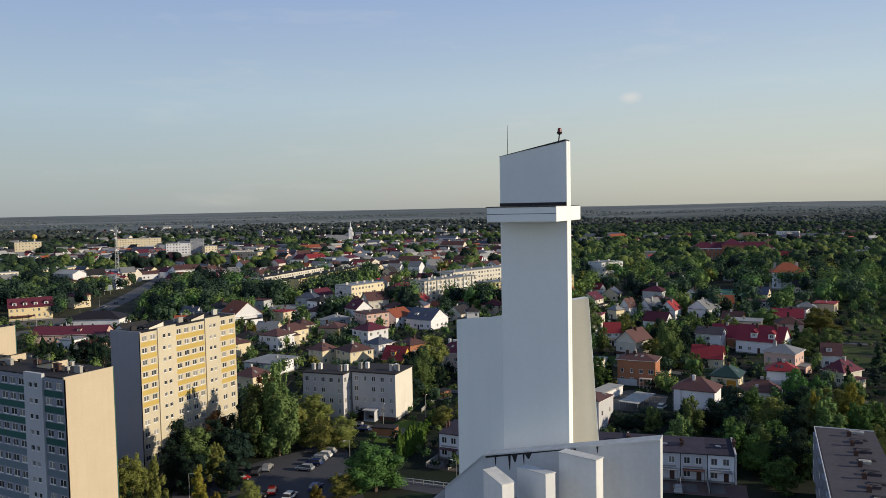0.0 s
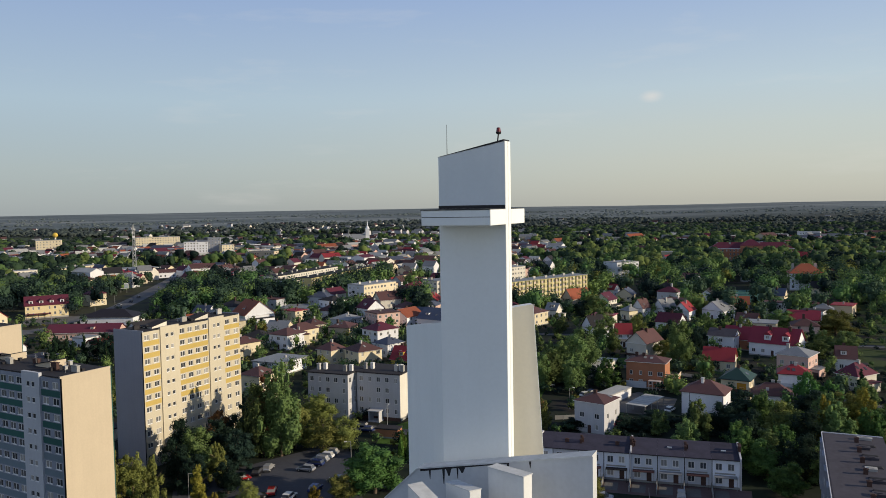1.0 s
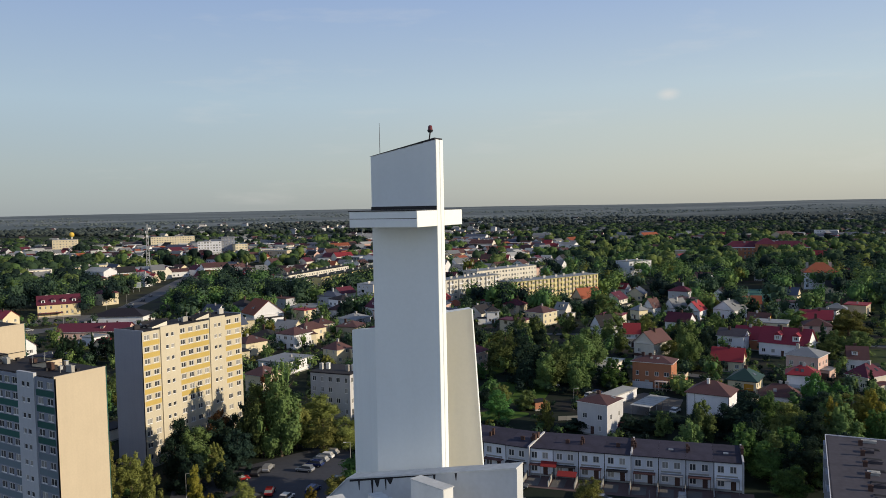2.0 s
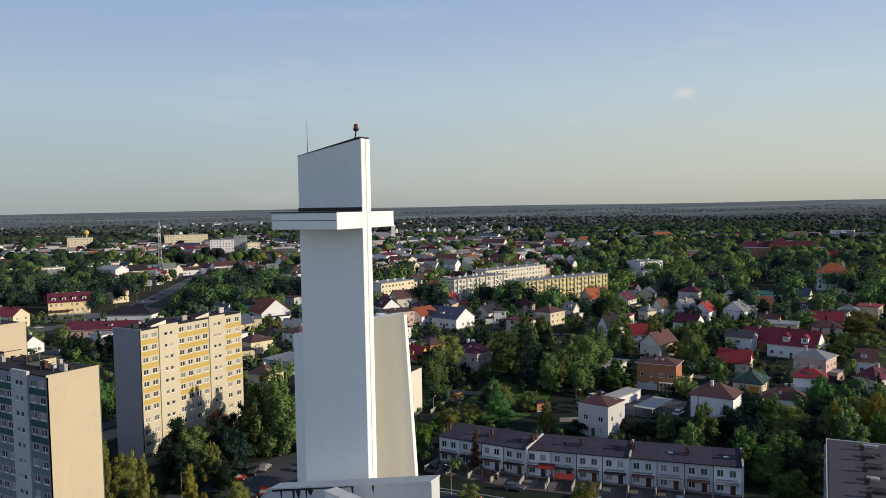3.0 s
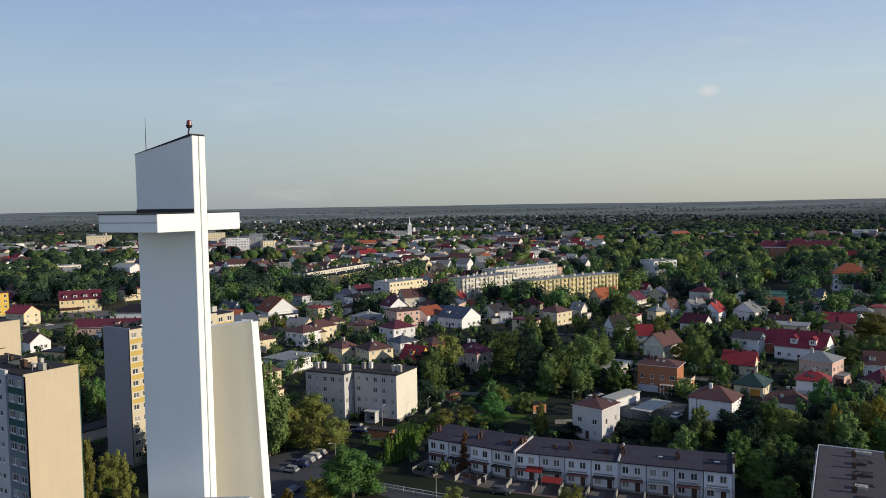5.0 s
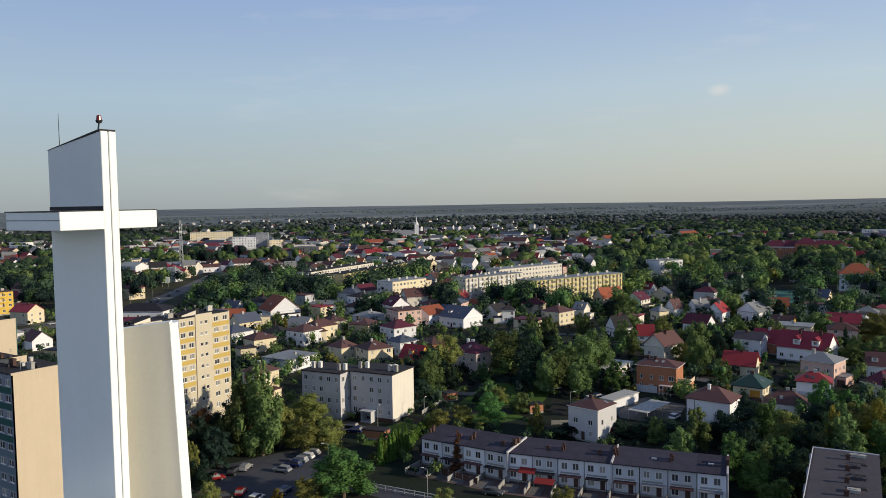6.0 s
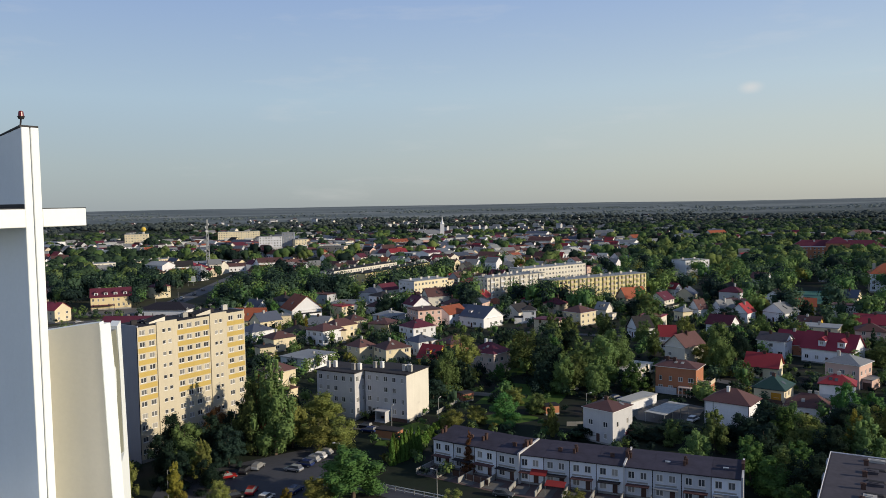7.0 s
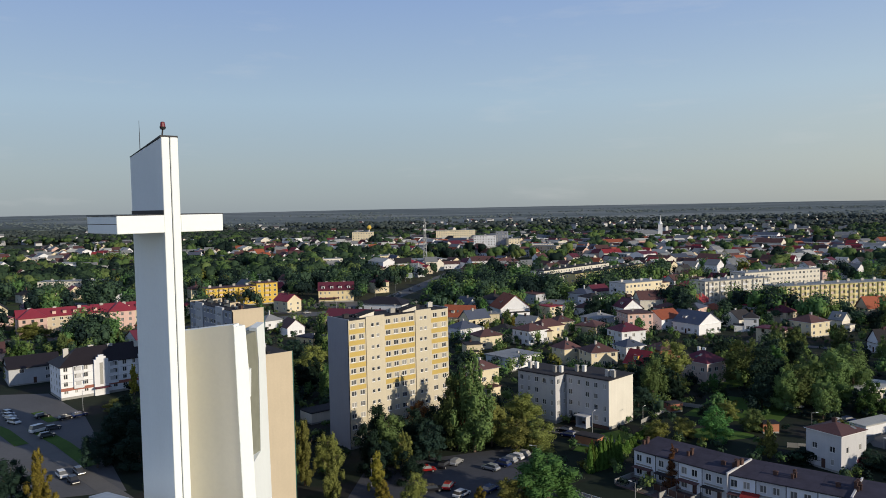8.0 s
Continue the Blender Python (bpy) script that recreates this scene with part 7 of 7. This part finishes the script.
# ---- the town and woods beyond ----
CELL = {}
for sx_, sy_, sr_, *soft_ in SPOTS:
    for i in range(int((sx_ - sr_) // 20), int((sx_ + sr_) // 20) + 1):
        for j in range(int((sy_ - sr_) // 20), int((sy_ + sr_) // 20) + 1):
            CELL.setdefault((i, j), []).append((sx_, sy_, sr_, bool(soft_)))


def free(x, y, r, low=False):
    """Whether nothing stands within r; low growth may stand on the soft, open places too."""
    return all((low and soft) or (x - a) ** 2 + (y - b) ** 2 > max(0.0, c + r) ** 2 for a, b, c, soft in CELL.get((int(x // 20), int(y // 20)), ()))


def occupy(x, y, r, soft=False):
    for i in range(int((x - r) // 20), int((x + r) // 20) + 1):
        for j in range(int((y - r) // 20), int((y + r) // 20) + 1):
            CELL.setdefault((i, j), []).append((x, y, r, soft))


for pts_ in (((-240, 300), (-160, 350)), ((-160, 350), (-110, 392)), ((-110, 392), (-80, 430)), ((-80, 430), (-66, 480)), ((-66, 480), (-60, 540)), ((-60, 540), (-56, 600)), ((-56, 600), (-50, 700)), ((3, 150), (40, 186)), ((40, 150), (3, 170)), ((-118, 206), (-40, 145)), ((-140, 180), (-100, 222)), ((44, 162), (80, 133))):
    (ax, ay), (bx, by) = pts_
    for k in range(12):
        occupy(ax + (bx - ax) * k / 11, ay + (by - ay) * k / 11, 8)
        if ax > -170 and 350 < ay < 620:
            occupy(ax + (bx - ax) * k / 11, ay + (by - ay) * k / 11, 13, True)
for px_, py_, pr_ in ((-44, 388, 13), (-51, 412, 13), (-57, 438, 13), (-40, 415, 12), (-45, 446, 13), (-51, 488, 13), (-46, 520, 12), (-49, 560, 12), (-60, 400, 12), (-82, 400, 12), (-106, 456, 10), (-100, 446, 9), (-96, 462, 8), (-140, 430, 9), (-150, 424, 9), (-128, 440, 8), (-56, 505, 14), (-52, 470, 14), (-53, 540, 14), (-66, 440, 12), (-44, 500, 12), (-49, 588, 13), (-44, 612, 11), (-38, 560, 9), (-40, 590, 9)):
    occupy(px_, py_, pr_, True)      # open forecourts before the inn and the yellow block


for lx, ly, reach, lr in ((290, 553, 70, 13), (470, 672, 118, 12), (352, 433, 44, 11)):      # lawns south of the villa, the school and its wing
    far_ = math.hypot(lx - 40, ly)
    for k in range(10, reach, 9):
        occupy(lx - (lx - 40) / far_ * k, ly - ly / far_ * k, lr, True)


def town_share(az, r):
    """How far the ground at that bearing is built up, 0 to 1."""
    s = 0.9 if 72 < az < 100 else 0.7 if az >= 100 else 0.35
    if az < 69 and r < 1000:
        s = 0.5 if r < 470 else 0.14
    if az > 100 and 380 < r < 620:
        s = 0.35
    if az > 103 and 620 < r < 1250:
        s = 0.12 if r < 790 else 0.5
    if r > 1150:
        s *= 0.4
    if r > 1500:
        s *= 0.35
    if r > 2000:
        s *= 0.4
    return s


# stands of tall trees, with no houses among them
stands = [(-162, 312, 12), (-236, 447, 14), (-5, 468, 30), (-12, 480, 26), (-6, 462, 24), (4, 490, 24), (-2, 452, 18), (16, 462, 14), (36, 470, 12), (104, 424, 9), (146, 402, 8), (-150, 392, 16), (-186, 410, 18), (-228, 400, 22), (-120, 520, 22), (-34, 540, 26), (0, 560, 30)]
stands += [(60 + 8.5 * k, 484 + 13.6 * k, 6) for k in range(7)] + [(22 + 6 * k, 478 - 2 * k, 6) for k in range(4)]
rng = random.Random(11)
WALL_PICK = ["white", "white", "pale", "cream", "cream", "peach", "white", "pink", "grey"]
ROOF_PICK = ["brown", "maroon", "dark", "brown", "maroon", "brown", "orange", "dark", "blue", "dark", "red", "brown", "grey", "maroon", "crimson"]
count = 0
while count < 222:
    az, r = rng.uniform(50, 131), math.sqrt(rng.uniform(335 ** 2, 760 ** 2))
    x, y = 35 + r * math.cos(radians(az)), r * math.sin(radians(az))
    if rng.random() > town_share(az, r) or not free(x, y, 7) or any((x - a) ** 2 + (y - b_) ** 2 < c * c for a, b_, c in stands):
        continue
    w, d, h = rng.uniform(8, 13), rng.uniform(8, 11), rng.choice((4.2, 5.6, 6.4, 7.5))
    wl, rf, rk = rng.choice(WALL_PICK), rng.choice(ROOF_PICK), rng.choice(("gable", "gable", "hip", "flat"))
    occupy(x, y, max(w, d) / 2 + 1)
    ob = thing("house", pose(x, y, 0, 0, 0, rng.choice((-40, -50, 40, -32))), f"{wl} town house with a {rk} {rf} roof".replace("gable ", "gabled ").replace("hip ", "hipped "), "house", "houses of the town")
    bm, todo = bmesh.new(), []
    for k, (m, W) in enumerate(side_frames(w, d)):
        holes = []
        if k in (0, 1):
            n = 2
            for f in range(2 if h > 5 else 1):
                for i in range(n):
                    holes.append((round(W * (i + 0.5) / n - 0.65, 2), round(W * (i + 0.5) / n + 0.65, 2), 1.2 + 2.7 * f, 2.6 + 2.7 * f))
        facade(bm, m, W, h, holes)
        todo += [(m, o) for o in holes]
    if rk == "gable":
        for s in (-1, 1):
            q = ((s * w / 2, -d / 2, h), (s * w / 2, d / 2, h), (s * w / 2, 0, h + 3.4)) if w >= d else ((-w / 2, s * d / 2, h), (w / 2, s * d / 2, h), (0, s * d / 2, h + 3.4))
            bm.faces.new([bm.verts.new(p) for p in q])
        bmesh.ops.recalc_face_normals(bm, faces=bm.faces[:])
    part("wall", bm, WALLS[wl], ob)
    for m, o in todo:
        if rng.random() < 0.75:
            plain_window(ob, m @ pose(o[0], 0.08, o[2]), 1.3, 1.4)
    part("roof", roof_mesh(rk, w, d, h, 3.4 if rk == "gable" else 2.4, 0.45), ROOFS[rf], ob)
    chimney(ob, rng.uniform(-2, 2), rng.uniform(-0.6, 0.6), h, h + 4.2 if rk != "flat" else h + 1.4, rng.choice((CHIMNEY, BRICKDARK)))
    count += 1


def fast_mesh(name, v, quads, mi, materials, label, category):
    """Many loose pieces as one object of kind stuff."""
    me = bpy.data.meshes.new(name)
    nq = len(quads)
    me.vertices.add(len(v))
    me.vertices.foreach_set("co", np.asarray(v, np.float32).ravel())
    me.loops.add(4 * nq)
    me.loops.foreach_set("vertex_index", np.asarray(quads, np.int32).ravel())
    me.polygons.add(nq)
    me.polygons.foreach_set("loop_start", np.arange(0, 4 * nq, 4, dtype=np.int32))
    for m in materials:
        me.materials.append(m)
    me.polygons.foreach_set("material_index", np.asarray(mi, np.int32))
    me.update(calc_edges=True)
    if category == "houses":
        me.shade_flat()
    return tagged(new(name, me), label, category, kind="stuff")


# roofs and walls of the far town
NW, NR = list(WALLS), list(ROOFS)
FAR_ROOFS = ["brown", "grey", "grey", "brown", "maroon", "dark", "grey", "blue", "orange", "pale", "grey", "red", "pale", "brown"]
hv, hq, hm = [], [], []
count = 0
while count < 2600:
    az, r = rng.uniform(44, 136), math.sqrt(rng.uniform(700 ** 2, 2400 ** 2)) if rng.random() < 0.35 else math.sqrt(rng.uniform(680 ** 2, 1400 ** 2))
    if rng.random() < 0.4:      # the crowded middle of the town
        az, r = rng.uniform(70, 103), math.sqrt(rng.uniform(640 ** 2, 1180 ** 2))
    x, y = 35 + r * math.cos(radians(az)), r * math.sin(radians(az))
    if rng.random() > town_share(az, r) or noise.noise((x / 180, y / 180, 0.3)) < -0.22 or not free(x, y, 6):
        continue
    big = rng.random() < (0.07 if 72 < az < 100 and r < 1300 else 0.05 if r < 1300 else 0.0)
    w, d, h = (rng.uniform(16, 32), rng.uniform(11, 16), rng.uniform(7, 13)) if big else (rng.uniform(9, 15), rng.uniform(8, 11), rng.uniform(4.5, 9.5) if r < 1200 else rng.uniform(4, 8))
    occupy(x, y, max(w, d) / 2)
    rh = 0.3 if big and rng.random() < 0.6 else rng.uniform(2.2, 4.5)
    a = radians(rng.choice((-40, -45, 48, -32, 20)))
    c, s = math.cos(a), math.sin(a)
    z = ground_height(x, y)
    # walls and roofs go greyer farther out: haze painted by choice of colour
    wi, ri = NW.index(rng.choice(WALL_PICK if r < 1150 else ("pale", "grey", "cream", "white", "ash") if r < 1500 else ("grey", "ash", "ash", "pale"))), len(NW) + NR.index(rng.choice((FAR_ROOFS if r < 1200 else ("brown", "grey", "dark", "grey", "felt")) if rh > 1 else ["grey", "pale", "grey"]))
    loc = [(-w / 2, -d / 2, -1), (w / 2, -d / 2, -1), (w / 2, d / 2, -1), (-w / 2, d / 2, -1), (-w / 2, -d / 2, h), (w / 2, -d / 2, h), (w / 2, d / 2, h), (-w / 2, d / 2, h), (-w / 2, 0, h + rh - 0.1), (w / 2, 0, h + rh - 0.1),
           (-w / 2 - 0.5, -d / 2 - 0.5, h - 0.3), (w / 2 + 0.5, -d / 2 - 0.5, h - 0.3), (w / 2 + 0.5, d / 2 + 0.5, h - 0.3), (-w / 2 - 0.5, d / 2 + 0.5, h - 0.3), (-w / 2 - 0.5, 0, h + rh), (w / 2 + 0.5, 0, h + rh)]
    qs = [(0, 1, 5, 4), (2, 3, 7, 6), (1, 2, 6, 5), (3, 0, 4, 7), (5, 6, 9, 9), (7, 4, 8, 8), (10, 11, 15, 14), (12, 13, 14, 15)]
    mats_ = [wi] * 6 + [ri] * 2
    if r < 1500:
        nwin = int(w / 3)
        for f in range(int(h / 3)):
            for i in range(nwin):
                if rng.random() < 0.3:
                    continue
                cx, cz, o = w * (i + 0.5) / nwin - w / 2, 1.0 + 2.8 * f, len(loc)
                loc += [(cx - 0.6, -d / 2 - 0.05, cz), (cx + 0.6, -d / 2 - 0.05, cz), (cx + 0.6, -d / 2 - 0.05, cz + 1.4), (cx - 0.6, -d / 2 - 0.05, cz + 1.4)]
                qs.append((o, o + 1, o + 2, o + 3))
                mats_.append(len(NW) + len(NR))
    b0 = len(hv)
    hv += [(x + c * px - s * py, y + s * px + c * py, z + pz) for px, py, pz in loc]
    fix = []
    for q in qs:
        if q[2] == q[3]:
            o = len(loc)
            hv.append(tuple((np.array(hv[b0 + q[1]]) + np.array(hv[b0 + q[2]])) / 2))
            fix.append((b0 + q[0], b0 + q[1], len(hv) - 1, b0 + q[2]))
        else:
            fix.append(tuple(b0 + k for k in q))
    hq += fix
    hm += mats_
    count += 1
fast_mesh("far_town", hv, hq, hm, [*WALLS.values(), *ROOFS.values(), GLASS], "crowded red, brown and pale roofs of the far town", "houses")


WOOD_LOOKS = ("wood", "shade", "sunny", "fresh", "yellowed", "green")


PAVED = ((0, 43, 145, 190), (-152, -44, 138, 232), (60, 130, 108, 160), (40, 60, 190, 208))      # car park, yard, streets


def cube_ball():
    """A cube of two by two faces a side, rounded: vertices and quads."""
    ids, faces = {}, []
    for axis in range(3):
        for s in (-1, 1):
            for i, j in ((-1, -1), (-1, 0), (0, -1), (0, 0)):
                q = []
                for a, b in ((i, j), (i + 1, j), (i + 1, j + 1), (i, j + 1))[::s]:
                    p = [0, 0, 0]
                    p[axis], p[(axis + 1) % 3], p[(axis + 2) % 3] = s, a, b
                    q.append(ids.setdefault(tuple(p), len(ids)))
                faces.append(q)
    v = np.array(list(ids), float)
    return v / np.linalg.norm(v, axis=1)[:, None], np.array(faces)


BALL, BALL_F = cube_ball()


def wood(name, n, r0, r1, lobes, clumps, size, hh, spread, label, seed, cover, az0=42, az1=138, looks=WOOD_LOOKS, gap=1.0, low=False, wave=260.0, stands=(), belts=0.0, full=False, west=None, mixed=(0.32, 0.26, 0.22, 0.10, 0.03, 0.07)):
    """Scattered broadleaf crowns as one object: each of some lobes with leaf clumps all over them."""
    rs = np.random.RandomState(seed)
    pos = []
    tries = 0
    while len(pos) < n and tries < n * 8:
        tries += 1
        if stands:
            cx, cy, cr = stands[rs.randint(len(stands))]
            a, r = rs.uniform(0, 2 * math.pi), cr * math.sqrt(rs.rand())
            x, y = cx + r * math.cos(a), cy + r * math.sin(a)
            if free(x, y, gap):
                pos.append((x, y, ground_height(x, y), rs.uniform(0.7, 1.25)))
            continue
        az, r = rs.uniform(az0, az1), math.sqrt(rs.uniform(r0 * r0, r1 * r1))
        x, y = 35 + r * math.cos(math.radians(az)), r * math.sin(math.radians(az))
        if r < 2400 and not free(x, y, gap, low) or any(a0 < x < a1 and b0 < y < b1 for a0, a1, b0, b1 in PAVED):
            continue
        woods = noise.noise((x / wave, y / wave, 4.0)) + 0.5 * noise.noise((x / wave * 4.3, y / wave * 4.3, 9.0))
        if belts:
            woods = noise.noise((x / (wave * 2.6), y / wave, 4.0)) + 0.45 * noise.noise((x / wave * 1.1, y / wave * 3.1, 9.0))
            if rs.rand() > 0.12 + (woods + belts) * 5:
                continue
        elif rs.rand() > cover + 0.9 * woods + (0.6 if az < 69 and 470 < r < 1050 else 0) + (0.5 if az > 103 and 560 < r < 800 else -0.2 if az > 101 and 800 < r < 1400 else 0) - (0.3 if 71 < az < 101 and 640 < r < 1180 else 0):
            continue
        pos.append((x, y, ground_height(x, y), rs.uniform(0.65, 1.35)))
    pos = np.array(pos)
    m = len(pos)
    sc = pos[:, None, 3:4]
    turn = rs.uniform(0, 2 * math.pi, (m, lobes)) + np.arange(lobes) * 2 * math.pi / lobes
    off = np.stack([np.cos(turn), np.sin(turn), np.zeros_like(turn)], 2) * spread * 0.42
    off[..., 2] = hh * rs.uniform(0.34, 0.68, (m, lobes))
    off[:, 0] = [0, 0, hh * 0.56]
    centre = pos[:, None, :3] + off * sc
    rad = np.array([spread * 0.66, spread * 0.66, hh * 0.36]) * sc * rs.uniform(0.75, 1.1, (m, lobes, 1))
    shape, shape_f, k0, k1 = (BALL, BALL_F, 0.45, 1.02) if full else (CUBE, CUBE_F, 0.42, 0.62)
    core = centre[:, :, None] + shape * rad[:, :, None] * rs.uniform(k0, k1, (m, lobes, len(shape), 1))
    cv = core.reshape(-1, 3)
    cq = (shape_f[None] + len(shape) * np.arange(m * lobes)[:, None, None]).reshape(-1, 4)
    d = rs.normal(size=(m, lobes, clumps, 3))
    d[..., 2] = d[..., 2] * 0.9 + 0.35
    d /= np.linalg.norm(d, axis=3)[..., None]
    p = centre[:, :, None] + d * rad[:, :, None] * rs.uniform(0.62, 1.12, (m, lobes, clumps, 1))
    v, q = leaf_quads(p.reshape(-1, 3), d.reshape(-1, 3), rs, size)
    kinds = rs.choice(6, m, p=mixed)
    if west:      # a mix with more of the dark tones towards the west
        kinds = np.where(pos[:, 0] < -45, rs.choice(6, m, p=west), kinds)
    fast_mesh(name, np.concatenate([cv, v]), np.concatenate([cq, q + len(cv)]), np.concatenate([np.repeat(kinds, lobes * len(shape_f)), np.repeat(kinds, lobes * clumps)]), [LEAF[k] for k in looks], label, "trees")


rng = random.Random(23)
for tx, ty, th in ((-57, 172, 13), (-63, 186, 13), (-55, 184, 12), (-60, 196, 12), (-50, 176, 13), (-62, 178, 11), (-72, 196, 9), (-58, 205, 11), (-60, 165, 9), (-50, 166, 12), (-66, 208, 10), (-52, 190, 12), (-68, 186, 8)):
    tree(tx, ty, th, th * 0.95, "dark")
    occupy(tx, ty, 2)
count = 0
while count < 48:
    az, r = rng.uniform(48, 130), math.sqrt(rng.uniform(170 ** 2, 430 ** 2))
    x, y = 35 + r * math.cos(radians(az)), r * math.sin(radians(az))
    if not free(x, y, 1.5) or (az > 78 and r < 245) or (-60 < x < 0 and r < 330):
        continue
    h = rng.uniform(4.5, 10.5)
    occupy(x, y, 1.5)
    tree(x, y, h, h * rng.uniform(0.6, 0.85), rng.choice(("green", "dark", "olive", "green", "dark", "bright", "spruce", "gold")), 900, 0.45)
    count += 1
for x0, x1, y0, y1, n in ((86, 128, 212, 300, 30), (116, 185, 128, 186, 46), (128, 230, 225, 330, 24), (-60, -14, 215, 330, 14)):
    k = 0
    for _ in range(4000):
        x, y = rng.uniform(x0, x1), rng.uniform(y0, y1)
        if k >= n:
            break
        if not free(x, y, 2.0):
            continue
        h = rng.uniform(5.5, 12.0)
        occupy(x, y, 1.0)
        tree(x, y, h, h * rng.uniform(0.65, 0.9), rng.choice(("green", "dark", "bright", "green", "dark", "olive", "bright", "spruce", "dark", "green")), 3000, 0.26)
        k += 1
for ax, ay, bx, by in ((60, 330, 120, 290), (120, 290, 160, 235), (160, 235, 190, 180), (120, 340, 200, 300), (200, 300, 260, 255)):
    for k in range(16):
        occupy(ax + (bx - ax) * k / 15, ay + (by - ay) * k / 15, 4.5)
GREENS = (0.30, 0.24, 0.22, 0.12, 0.05, 0.07)
wood("garden_bushes", 4200, 165, 470, 3, 20, 0.30, 2.6, 1.7, "bushes and hedges in the gardens between the houses", 8, 0.75, gap=-1.4, low=True, wave=70.0, mixed=GREENS)
wood("small_garden_trees", 900, 215, 470, 3, 34, 0.40, 6.4, 2.5, "fruit trees and small trees in the gardens", 9, 0.55, gap=-0.8, wave=70.0, mixed=(0.28, 0.16, 0.24, 0.20, 0.02, 0.10))
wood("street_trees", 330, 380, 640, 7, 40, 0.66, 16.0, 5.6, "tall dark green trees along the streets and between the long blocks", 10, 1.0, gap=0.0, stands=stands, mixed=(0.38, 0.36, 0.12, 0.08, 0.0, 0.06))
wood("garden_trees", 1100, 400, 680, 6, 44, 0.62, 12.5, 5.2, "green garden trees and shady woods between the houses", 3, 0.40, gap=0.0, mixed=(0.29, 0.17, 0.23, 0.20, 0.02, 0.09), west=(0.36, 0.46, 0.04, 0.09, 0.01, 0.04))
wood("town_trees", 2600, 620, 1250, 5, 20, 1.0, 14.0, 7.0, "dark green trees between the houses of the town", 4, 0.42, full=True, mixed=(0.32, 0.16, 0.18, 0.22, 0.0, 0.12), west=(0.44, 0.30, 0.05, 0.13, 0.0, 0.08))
wood("yellow_trees", 70, 600, 1000, 5, 26, 1.0, 15.0, 6.5, "yellow-green trees behind the rose-coloured building", 12, 1.0, gap=0.0, stands=[(-430, 722, 36), (-395, 742, 30), (-360, 745, 22)], mixed=(0.05, 0.0, 0.45, 0.2, 0.3, 0.0))
# the outer woods wear the leaf colours with haze painted in
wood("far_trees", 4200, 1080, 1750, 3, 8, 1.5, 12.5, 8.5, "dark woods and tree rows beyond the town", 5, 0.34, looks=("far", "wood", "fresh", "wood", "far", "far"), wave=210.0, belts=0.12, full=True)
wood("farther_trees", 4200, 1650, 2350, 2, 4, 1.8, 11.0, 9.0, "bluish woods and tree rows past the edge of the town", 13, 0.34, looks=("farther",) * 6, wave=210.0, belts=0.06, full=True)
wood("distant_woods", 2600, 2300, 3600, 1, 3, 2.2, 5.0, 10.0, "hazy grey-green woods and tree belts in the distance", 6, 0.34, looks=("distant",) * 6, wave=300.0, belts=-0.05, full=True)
